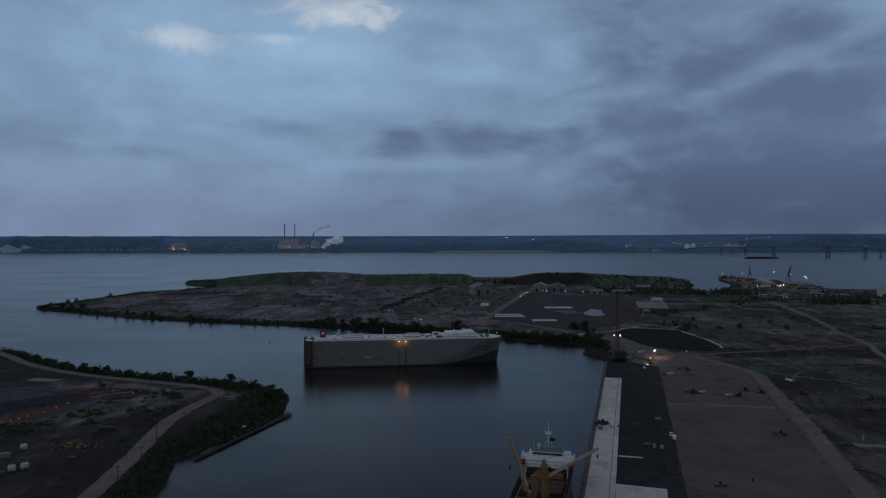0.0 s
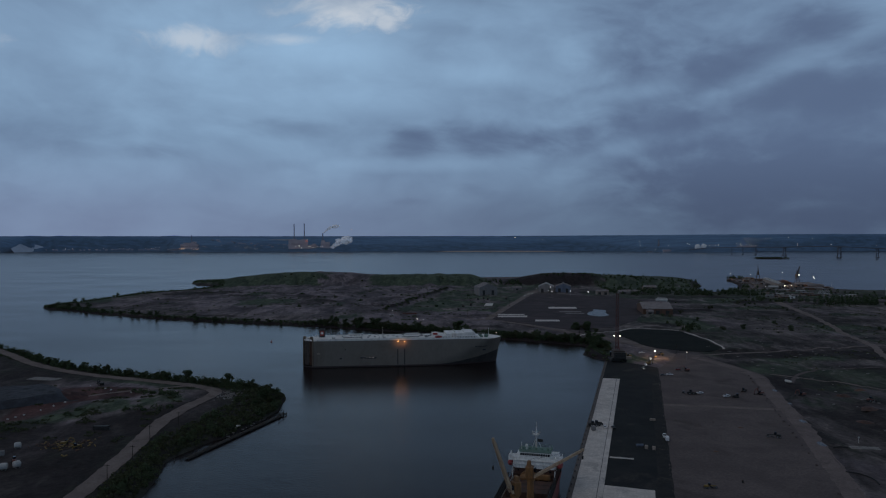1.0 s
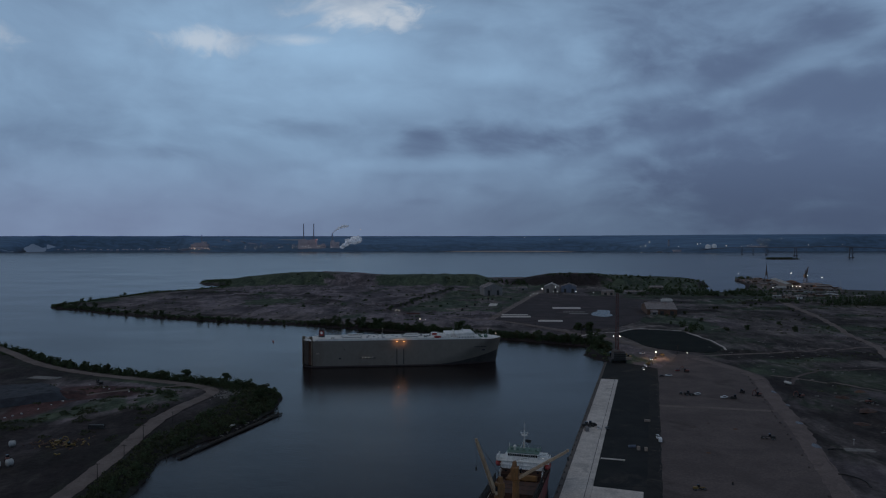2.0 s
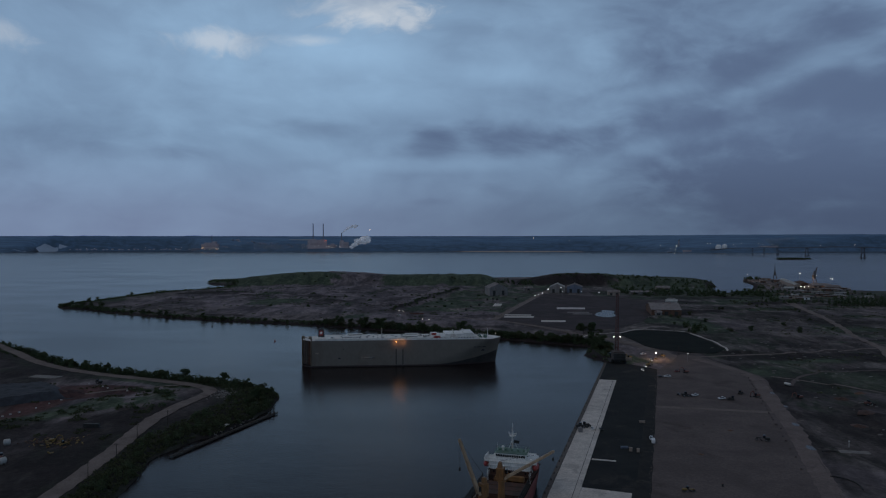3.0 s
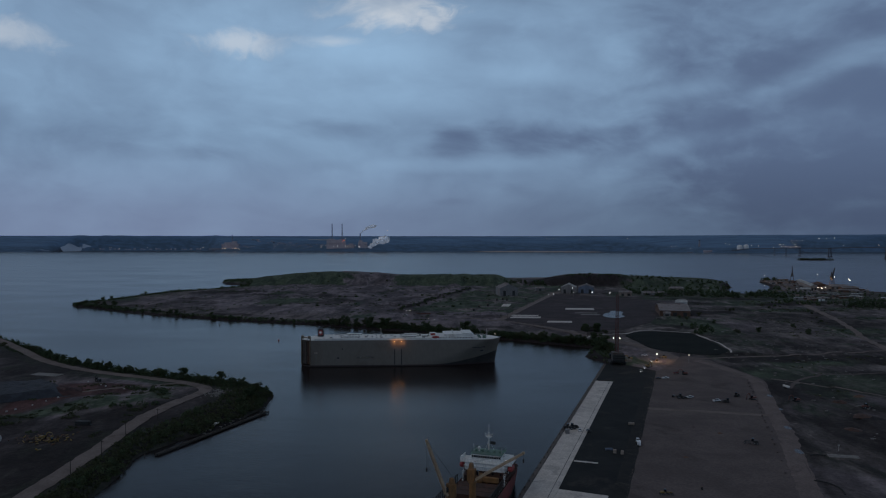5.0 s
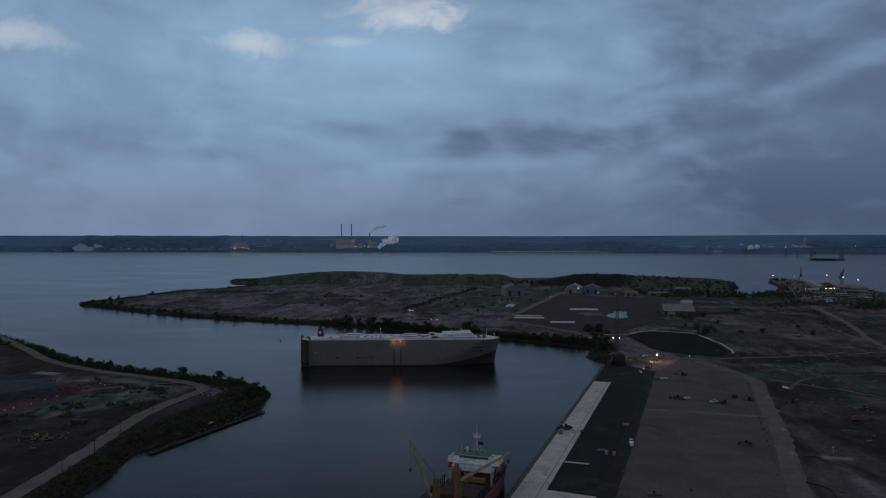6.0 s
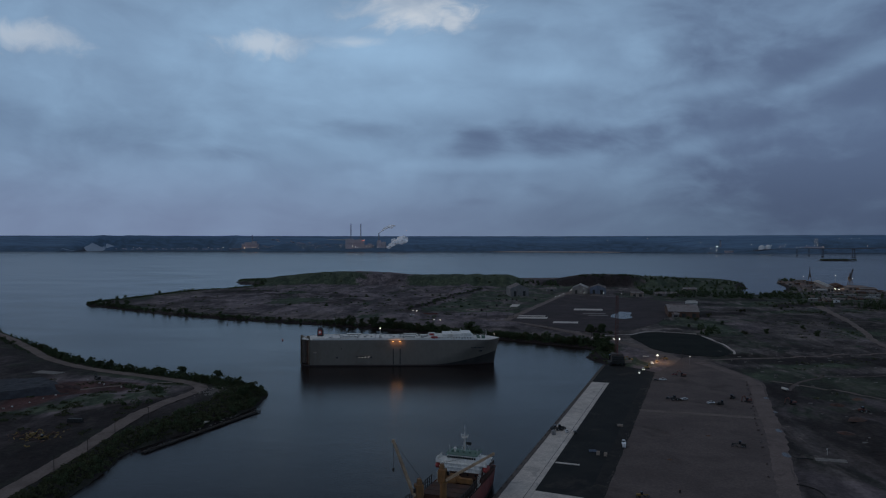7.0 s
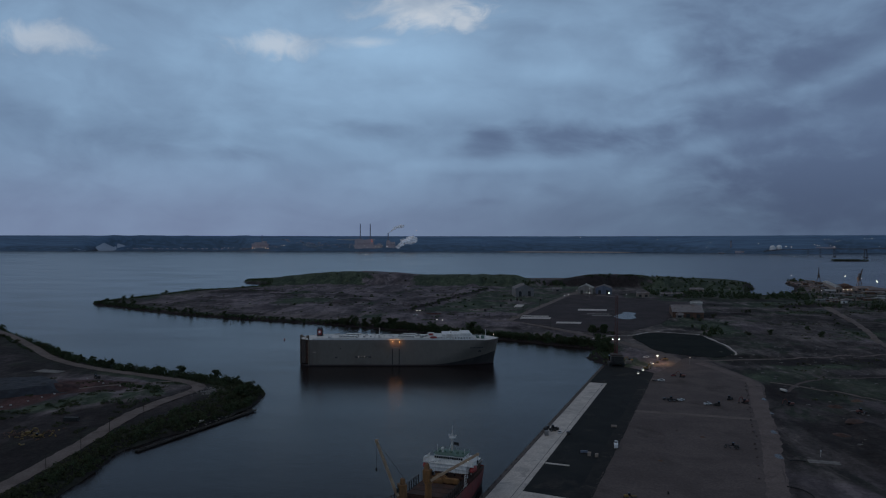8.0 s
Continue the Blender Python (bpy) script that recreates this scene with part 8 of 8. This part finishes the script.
for k in range(26):
    x = -2540 + 32 * k + 7 * math.sin(k * 2.3)
    y = (float(far_shore(np.array([x]))[0]) + 0.1185 * (x - 73)) / 0.993 + 22
    make_block("waterfront_house", x, y, 14, 10, 9 + 2 * math.sin(k * 1.7), M_FAR_PALE, "small pale waterfront house on the far shore", (), 3)
make_block("works_building", 1270, 4550, 46, 26, 15, M_FAR_PALE, "low pale works building by the far shore", (), 4)
make_block("works_building", 1170, 4560, 30, 20, 12, M_FAR_STACK, "low grey works building by the far shore", (), 3)
make_block("works_building", 1760, 4590, 110, 24, 10, M_FAR_PALE, "long low terminal building on the far shore", (), 9)
for x, y, r in ((1452, 4540, 17), (1490, 4546, 15)):
    base = far_ground(x, y) - 2
    dome = thing("storage_dome", pose(x, y, base), "white storage dome on the far shore", "dome", "storage domes")
    bm = shape()
    rod(bm, (0, 0, 0), (0, 0, 14), r, n=24)
    part("drum", bm, M_CAR_WHITE, dome)
    bm = shape()
    ball(bm, (0, 0, 14), r, r, r * 0.9, 3)
    part("cap", bm, M_CAR_WHITE, dome)
make_stack(1245, 4640, 72, 6, "dim squat chimney on the far shore", "factory stacks")


def make_plume(name, start, end, r0, r1, count, seed, label):
    """Steam as a chain of soft, uneven puffs."""
    rng = random.Random(seed)
    bm = shape()
    a, b = Vector(start), Vector(end)
    for k in range(count):
        t = k / (count - 1)
        r = r0 + (r1 - r0) * t
        c = a.lerp(b, t) + Vector((rng.gauss(0, r * 0.5), rng.gauss(0, r * 0.3), 0.25 * (b - a).z * math.sin(math.pi * t) + rng.gauss(0, r * 0.3)))
        made = bmesh.ops.create_icosphere(bm, subdivisions=2, radius=1.0)["verts"]
        for v in made:
            w = 1 + 0.45 * noise.noise(v.co * 1.7 + Vector((k, seed, 0)))
            v.co = c + Vector((v.co.x * r * 1.4 * w, v.co.y * r * w, v.co.z * r * w))
    for f in bm.faces:
        f.smooth = True
    ob = part(name, bm, M_STEAM)
    ob.visible_shadow = False
    return tagged(ob, label, "steam", kind="stuff")


make_plume("steam_plume", (-828, 4664, 116), (-742, 4664, 158), 2.2, 9, 44, 1, "thin white steam drifting from a chimney")
make_plume("steam_plume", (-768, 4640, 26), (-664, 4640, 74), 6, 17, 110, 2, "thick white steam rising from the works")


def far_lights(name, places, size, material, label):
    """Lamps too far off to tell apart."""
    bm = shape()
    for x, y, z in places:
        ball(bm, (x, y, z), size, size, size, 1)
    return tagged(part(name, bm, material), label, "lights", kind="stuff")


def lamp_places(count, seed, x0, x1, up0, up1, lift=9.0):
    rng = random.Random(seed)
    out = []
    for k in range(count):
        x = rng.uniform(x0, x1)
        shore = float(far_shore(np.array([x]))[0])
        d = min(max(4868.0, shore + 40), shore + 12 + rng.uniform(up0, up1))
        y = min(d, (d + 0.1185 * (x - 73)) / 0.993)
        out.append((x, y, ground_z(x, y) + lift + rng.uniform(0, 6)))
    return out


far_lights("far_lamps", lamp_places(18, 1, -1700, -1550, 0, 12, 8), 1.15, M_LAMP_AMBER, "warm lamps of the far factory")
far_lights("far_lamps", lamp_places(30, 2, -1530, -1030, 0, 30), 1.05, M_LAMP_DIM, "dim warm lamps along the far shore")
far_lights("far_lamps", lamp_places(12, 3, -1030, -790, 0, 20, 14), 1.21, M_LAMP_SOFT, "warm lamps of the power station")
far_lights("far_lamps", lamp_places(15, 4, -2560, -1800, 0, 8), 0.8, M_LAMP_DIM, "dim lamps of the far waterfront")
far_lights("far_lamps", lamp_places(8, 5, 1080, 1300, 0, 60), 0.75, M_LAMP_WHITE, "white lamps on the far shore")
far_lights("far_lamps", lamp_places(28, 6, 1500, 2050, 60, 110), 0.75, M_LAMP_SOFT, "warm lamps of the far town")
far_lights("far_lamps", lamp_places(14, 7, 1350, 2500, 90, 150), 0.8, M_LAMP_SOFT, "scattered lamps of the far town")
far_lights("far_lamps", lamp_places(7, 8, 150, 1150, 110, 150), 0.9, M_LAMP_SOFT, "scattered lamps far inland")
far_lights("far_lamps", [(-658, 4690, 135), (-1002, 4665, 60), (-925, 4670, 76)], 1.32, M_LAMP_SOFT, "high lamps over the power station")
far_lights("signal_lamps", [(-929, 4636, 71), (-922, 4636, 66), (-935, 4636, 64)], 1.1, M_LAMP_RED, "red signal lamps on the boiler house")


def make_bridge():
    bridge = thing("road_bridge", pose(0, 0, 0), "long grey road bridge over the far water on tall piers", "bridge")
    line = smooth_line([(1395, 4500, 16), (1440, 4280, 32), (1505, 4130, 36), (1549, 4085, 38), (1600, 4037, 40), (1709, 3938, 42), (1772, 3790, 49), (1828, 3613, 51), (1994, 3588, 44), (2067, 3585, 39), (2500, 3640, 24), (3100, 3800, 12)], 40)
    bm = shape()
    for a, b in zip(line, line[1:]):
        beam(bm, a, b + (b - a) * 0.02, 13, 3.4)
    part("deck", bm, M_BRIDGE, bridge)
    bm = shape()
    for a, b in zip(line, line[1:]):
        d = (b - a).normalized()
        s = Vector((d.y, -d.x, 0)) * 6.4
        for q in (-1, 1):
            beam(bm, a + s * q + Vector((0, 0, 2.2)), b + s * q + Vector((0, 0, 2.2)), 1.0, 0.4)
    part("parapet", bm, M_BRIDGE, bridge)
    for x, y, z, w in ((1505, 4130, 36, 2.2), (1549, 4085, 38, 2.4), (1600, 4037, 39, 3.2), (1709, 3938, 41, 5.5), (1828, 3613, 50, 6.5), (1994, 3588, 43, 4.5), (2067, 3585, 38, 3.5), (2240, 3605, 32, 3.5), (2380, 3622, 27, 3.5)):
        bm = shape()
        for s in (-1, 1):
            beam(bm, (x + s * w * 1.3, y, -3), (x + s * w * 0.8, y, z), w * 0.7)
        beam(bm, (x - w * 1.4, y, z - 2), (x + w * 1.4, y, z - 2), w * 0.6)
        beam(bm, (x - w * 1.1, y, z * 0.45), (x + w * 1.1, y, z * 0.45), w * 0.5)
        box(bm, x, y, 1.0, w * 4.2, w * 2.5, 5, 0.4)
        part("pier", bm, M_BRIDGE, bridge)
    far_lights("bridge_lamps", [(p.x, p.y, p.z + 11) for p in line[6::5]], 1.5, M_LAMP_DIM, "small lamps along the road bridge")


make_bridge()

# ---- trees and scrub ----
def leaf_mesh(name, lobes, count, leaf, seed, material):
    """A crown of many small leaf tufts, gathered in uneven lobes with gaps between them."""
    rng = np.random.RandomState(seed)
    weight = np.array([l[3] ** 2 for l in lobes])
    pick = rng.choice(len(lobes), count, p=weight / weight.sum())
    verts, faces = [], []
    for k in range(count):
        cx, cy, cz, r = lobes[pick[k]]
        d = rng.normal(size=3)
        d /= np.linalg.norm(d)
        p = np.array((cx, cy, cz)) + d * r * (0.25 + 0.85 * rng.rand() ** 0.6) * np.array((1.05, 1.05, 0.8))
        p[2] = max(p[2], 0.15)
        a = rng.normal(size=3)
        a /= np.linalg.norm(a)
        b = np.cross(a, rng.normal(size=3))
        b /= np.linalg.norm(b)
        s, t = leaf * (0.6 + 0.8 * rng.rand()), leaf * (0.4 + 0.6 * rng.rand())
        base = len(verts)
        verts += [tuple(p - a * s), tuple(p - b * t), tuple(p + a * s), tuple(p + b * t + d * 0.15)]
        faces.append((base, base + 1, base + 2, base + 3))
    me = bpy.data.meshes.new(name)
    me.from_pydata(verts, [], faces)
    me.materials.append(material)
    return me


def make_tree_meshes(kind, high, spread, seed, material):
    """The trunk with its limbs, and the crown, of one kind of tree."""
    rng = random.Random(seed)
    bm = shape()
    fork = high * rng.uniform(0.28, 0.4)
    lean = Vector((rng.uniform(-0.4, 0.4), rng.uniform(-0.4, 0.4), fork))
    rod(bm, (0, 0, -0.6), lean, high * 0.032, high * 0.022, 7)
    lobes = []
    for k in range(rng.randint(8, 12)):
        a = k * 2.4 + rng.uniform(-0.7, 0.7)
        out = spread * rng.uniform(0.15, 0.68)
        tip = Vector((math.cos(a) * out, math.sin(a) * out, high * rng.uniform(0.30, 0.95 - 0.3 * out / spread)))
        rod(bm, lean, tip, high * 0.014, high * 0.004, 5)
        lobes.append((tip.x, tip.y, tip.z, spread * rng.uniform(0.12, 0.30)))
    lobes.append((lean.x, lean.y, high * 0.50, spread * 0.36))
    for k in range(3):
        lobes.append((rng.uniform(-0.4, 0.4) * spread, rng.uniform(-0.4, 0.4) * spread, high * rng.uniform(0.10, 0.22), spread * rng.uniform(0.18, 0.30)))
    trunk = bpy.data.meshes.new("trunk")
    bm.to_mesh(trunk)
    bm.free()
    trunk.materials.append(M_BARK)
    return trunk, leaf_mesh("crown", lobes, 900, 0.38 * high / 8.0 + 0.08, seed, material)


TREE_KINDS = [make_tree_meshes("tree", 8.5, 6.5, 11, M_LEAF), make_tree_meshes("tree", 7.0, 7.2, 12, M_LEAF_OLIVE), make_tree_meshes("tree", 10.5, 7.0, 13, M_LEAF),
              make_tree_meshes("tree", 6.0, 5.5, 14, M_LEAF), make_tree_meshes("tree", 9.0, 5.0, 15, M_LEAF_OLIVE)]
TREE_LABELS = ["dark green broadleaf tree on the shore bank", "spreading olive-green tree on the shore bank", "tall dark green tree rising over the scrub",
               "small bushy dark green tree near the water", "slender olive-green tree with an open crown"]


def plant(places, group, seed, small=0.75, big=1.2):
    """One tree for each place (x, y)."""
    rng = random.Random(seed)
    arr = np.array(places)
    places = [p for p, bad in zip(places, near_road(arr[:, 0], arr[:, 1], 2.5)) if not bad]
    z = heights(np.array([p[0] for p in places]), np.array([p[1] for p in places]))[0]
    for (x, y), h in zip(places, z):
        k = rng.randrange(len(TREE_KINDS))
        s = rng.uniform(small, big)
        tree = thing("tree", Matrix.Translation((x, y, max(h, 0.3))) @ Matrix.Rotation(rng.uniform(0, 6.28), 4, "Z") @ Matrix.Diagonal((s, s, s * rng.uniform(0.85, 1.15), 1)),
                     TREE_LABELS[k], "tree", group)
        for name, me in zip(("trunk", "crown"), TREE_KINDS[k]):
            ob = new(name, me)
            ob.parent = tree


def along(line, every, inland, seed, spread=4.0, skip=0.0):
    """Places along a shore line, a little inland (to the left of its run where inland is plus)."""
    rng = random.Random(seed)
    pts, out, left = smooth_line(line, 2.0), [], 0.0
    for a, b in zip(pts, pts[1:]):
        d = (b - a)
        left -= d.length
        if left < 0 and d.length > 0:
            left = every * rng.uniform(0.5, 1.5)
            if rng.random() < skip:
                continue
            nrm = Vector((-d.y, d.x, 0)).normalized()
            p = a + nrm * (inland + rng.uniform(-spread, spread))
            out.append((p.x, p.y))
    return out


plant(along(POINT_LAND[8:17], 5.4, 9, 1, 4.0, 0.22), "trees along the point", 1, 0.5, 0.95)
plant(along(POINT_LAND[5:10], 6.0, 12, 2, 7.0), "trees along the point", 2, 0.4, 0.7)
plant(along(POINT_LAND[9:17], 9.0, 17, 3, 4.0, 0.3), "trees along the point", 3, 0.5, 0.9)
plant(along(MAIN_COAST[5:12], 6.5, 9, 4, 5.0, 0.15), "trees along the far basin shore", 4, 0.75, 1.5)
plant(along(MAIN_COAST[8:13], 9, 18, 5, 6.0, 0.3), "trees along the far basin shore", 5, 0.7, 1.2)
plant(along(MAIN_COAST[0:6], 13, 6, 6, 4.0, 0.3), "trees along the far basin shore", 6, 0.5, 0.9)
plant(along(MAIN_BACK[-6:], 17, 8, 7, 5.0, 0.2), "trees along the back shore", 7, 0.45, 0.85)
plant([(-640 + 14 * k + 5 * math.sin(k * 2.1), 1178 + 8 * math.sin(k * 1.3)) for k in range(5)], "trees along the far basin shore", 8, 0.8, 1.2)
rng = random.Random(77)
plant([(rng.uniform(140, 172), rng.uniform(888, 912)) for k in range(9)], "trees by the plaza", 15, 0.8, 1.3)
plant([(rng.uniform(275, 520), rng.uniform(880, 1250)) for k in range(30)], "trees in the scrub", 16, 0.35, 0.8)


def scrub(name, places, label, leaf, high, wide, tufts, seed, material):
    """Low bushes that nobody could count, as one mesh."""
    rng = np.random.RandomState(seed)
    pts = np.array(places)
    z = heights(pts[:, 0], pts[:, 1])[0]
    pts, z = pts[z > 0.4], z[z > 0.4]
    k = len(pts)
    size = 0.5 + 0.8 * rng.rand(k)
    c = np.repeat(np.stack([pts[:, 0], pts[:, 1], np.maximum(z, 0.1)], 1), tufts, 0)
    s = np.repeat(size, tufts)[:, None]
    m = k * tufts
    d = rng.normal(size=(m, 3))
    d /= np.linalg.norm(d, axis=1, keepdims=True)
    d[:, 2] = np.abs(d[:, 2])
    p = c + d * s * np.array((wide, wide, high)) * (0.5 + 0.5 * rng.rand(m, 1))
    a = rng.normal(size=(m, 3))
    a /= np.linalg.norm(a, axis=1, keepdims=True)
    b = np.cross(a, rng.normal(size=(m, 3)))
    b /= np.linalg.norm(b, axis=1, keepdims=True)
    e, f = leaf * (0.6 + 0.8 * rng.rand(m, 1)), leaf * (0.4 + 0.6 * rng.rand(m, 1))
    verts = np.stack([p - a * e, p - b * f, p + a * e, p + b * f], 1).reshape(-1, 3)
    me = bpy.data.meshes.new(name)
    me.from_pydata(verts.tolist(), [], np.arange(m * 4).reshape(-1, 4).tolist())
    me.materials.append(material)
    return tagged(new(name, me), label, "bushes", kind="stuff")


def thicket(places, seed, label, high=6.5, material=None):
    """Far trees that nobody could count, as one mesh."""
    return scrub("far_trees", places, label, 1.0, high, 3.0, 60, seed, material or M_LEAF)


def strewn(count, seed, x0, x1, y0, y1, keep):
    """Random places in a rectangle that pass a test of their arrays."""
    rng = np.random.RandomState(seed)
    x, y = rng.uniform(x0, x1, count), rng.uniform(y0, y1, count)
    ok = keep(x, y, rng.rand(count)) & ~near_road(x, y, 1.8)
    return list(zip(x[ok].tolist(), y[ok].tolist()))


def on_bank(x, y, r):
    d = shore_distance(x, y, point_line)
    return (d > 2) & (d < np.where((x > -165) & (y > 400), 34, 24)) & (r < 0.9 - 0.4 * (d > 18))


scrub("shore_scrub", strewn(5200, 1, -200, -118, 300, 590, on_bank), "dense brownish green scrub on the bank of the point", 0.55, 1.7, 1.7, 16, 21, M_LEAF_OLIVE)
scrub("shore_scrub", strewn(15000, 2, -560, -150, 540, 900, on_bank), "dense dark green scrub on the bank of the point", 0.6, 1.7, 1.8, 12, 22, M_LEAF)
scrub("bank_shrubs", strewn(1500, 11, -205, -120, 330, 590, lambda x, y, r: on_bank(x, y, r) & (W_TINY.at(x * 0.5, y * 0.5) + 0.6 * W_SMALL.at(x, y) > 0.25)), "tall uneven green shrubs on the bank of the point", 0.42, 4.2, 2.6, 70, 41, M_LEAF)
scrub("bank_shrubs", strewn(900, 12, -205, -120, 330, 590, lambda x, y, r: on_bank(x, y, r) & (W_TINY.at(x * 0.5 + 60, y * 0.5) > 0.5)), "olive shrubs on the bank of the point", 0.42, 3.0, 2.4, 60, 42, M_LEAF_OLIVE)
scrub("field_scrub", strewn(3200, 3, -330, -180, 400, 560, lambda x, y, r: (W_SMALL.at(x * 0.6, y) + 0.7 * W_MID.at(x, y) > 0.75) & (shore_distance(x, y, point_line) > 26)
      & ((x + 318) ** 2 / 1400 + (y - 505) ** 2 / 700 > 1) & (x < -188)), "patches of rough olive scrub in a field", 0.5, 1.1, 1.8, 12, 23, M_LEAF_OLIVE)
scrub("shore_scrub", strewn(30000, 4, -680, 160, 700, 1260, lambda x, y, r: (lambda d: (d > 2) & (d < 20) & (r < 0.75))(shore_distance(x, y, main_line))),
      "dark scrub along the far basin shore", 0.8, 2.1, 2.2, 12, 24, M_LEAF)
scrub("field_shrubs", [(-237, 543), (-231, 539), (-226, 537), (-219, 533), (-211, 529), (-206, 527), (-198, 522), (-203, 529), (-204, 482), (-209, 484), (-216, 482), (-197, 485), (-248, 469), (-247, 481), (-222, 530), (-213, 534), (-190, 489)],
      "tall dark shrubs standing in the rough field", 0.5, 3.6, 3.6, 110, 43, M_LEAF)
scrub("field_scrub", strewn(6500, 5, 235, 640, 560, 1500, lambda x, y, r: (W_SMALL.at(x * 0.5, y) + W_BROAD.at(x * 0.6, y * 1.6) > 1.0) & (shore_distance(x, y, main_line) > 10) & (x > quay_x(y) + 165)),
      "patches of low olive scrub on the wasteland", 0.7, 1.0, 2.4, 10, 25, M_LEAF_OLIVE)
scrub("field_scrub", strewn(5000, 6, -560, 60, 1000, 1640, lambda x, y, r: (W_SMALL.at(x * 0.4, y) + W_BROAD.at(x, y * 1.4) > 1.25) & (shore_distance(x, y, main_line) > 20)),
      "patches of low dark scrub on the slag flats", 0.9, 1.2, 2.8, 9, 26, M_LEAF)

scrub("shore_scrub", strewn(16000, 9, -700, -480, 1180, 1880, lambda x, y, r: (lambda d: (d > 1) & (d < 16) & (r < 0.6))(shore_distance(x, y, main_line))),
      "low dark scrub along the back shore", 0.9, 2.6, 2.6, 14, 29, M_LEAF)
thicket([(rng.uniform(50, 150), rng.uniform(1655, 1690)) for k in range(40)], 9, "dark trees below the mound")
thicket([(rng.uniform(300, 640), rng.uniform(1480, 1780)) for k in range(170)], 10, "dark trees on the north flats")
thicket([(rng.uniform(-500, 20), rng.uniform(1660, 1725)) for k in range(16)], 11, "low green bushes on the mound", 2.5, M_LEAF_OLIVE)
thicket([(rng.uniform(190, 520), rng.uniform(1690, 1740)) for k in range(60)], 12, "low dark bushes on the mound", 3.5)
thicket([(rng.uniform(480, 800), rng.uniform(1430, 1520)) for k in range(26)], 13, "dark trees by the dockyard")
thicket([(rng.uniform(300, 572), rng.uniform(1390, 1530)) for k in range(190)], 20, "dense dark tree belt behind the wasteland", 7.5)
thicket([(640 + 5 * k, 1330 + rng.uniform(-12, 12)) for k in range(42)], 14, "row of dark trees by the warehouse", 8)
thicket([(rng.uniform(-330, 30), rng.uniform(1150, 1500)) for k in range(18)], 17, "scattered low trees on the flats", 3.0)
thicket([(rng.uniform(694, 735), rng.uniform(1920, 1955)) for k in range(16)], 18, "dark trees at the dockyard's tip")
thicket([(rng.uniform(1352, 1498), rng.uniform(3395, 3440)) for k in range(120)], 19, "dark trees covering a far islet", 5)
thicket([(rng.uniform(585, 700), rng.uniform(1215, 1275)) for k in range(70)], 21, "dense dark trees at the end of the wasteland", 11)
thicket([(545 + rng.gauss(0, 22), 1290 + rng.gauss(0, 25)) for k in range(26)], 22, "dark trees where the track meets the dockyard", 6)
thicket([(-109 + 0.2065 * v + rng.gauss(0, 5), 1122 + v) for v in np.linspace(0, 420, 34)], 23, "dark scrub on the earth bank", 2.4)
thicket([(282 + rng.gauss(0, 9), 925 + rng.gauss(0, 22)) for k in range(16)], 24, "dark bushes behind the basin", 6)
scrub("shore_scrub", strewn(5000, 7, -120, 150, 790, 960, lambda x, y, r: (lambda d: (d > 3) & (d < 24) & (r < 0.8))(shore_distance(x, y, main_line))),
      "tall dark thicket along the far basin shore", 0.9, 4.5, 2.6, 26, 27, M_LEAF)
scrub("shore_scrub", strewn(11000, 8, -560, -150, 540, 900, lambda x, y, r: (lambda d: (d > 3) & (d < 17) & (r < 0.5))(shore_distance(x, y, point_line))),
      "tall dark thicket along the point's north bank", 0.75, 5.5, 2.8, 40, 28, M_LEAF)


# spilled gravel where the asphalt meets the yard
rng = np.random.RandomState(44)
k = 420
along_y = rng.uniform(340, 655, k)
off = 46.5 + rng.normal(0, 0.9, k) + 0.8 * np.sin(along_y * 0.15)
bm = shape()
for yy, o, s in zip(along_y, off, rng.uniform(0.1, 0.45, k)):
    box(bm, quay_x(yy) + o * 1.03, yy, 3.02 + s * 0.12, s * 1.6, s * 1.3, s * 0.45, taper=0.6)
tagged(part("gravel_spill", bm, M_GRAVEL), "loose spilled gravel and clods along the asphalt's edge", "gravel", kind="stuff")
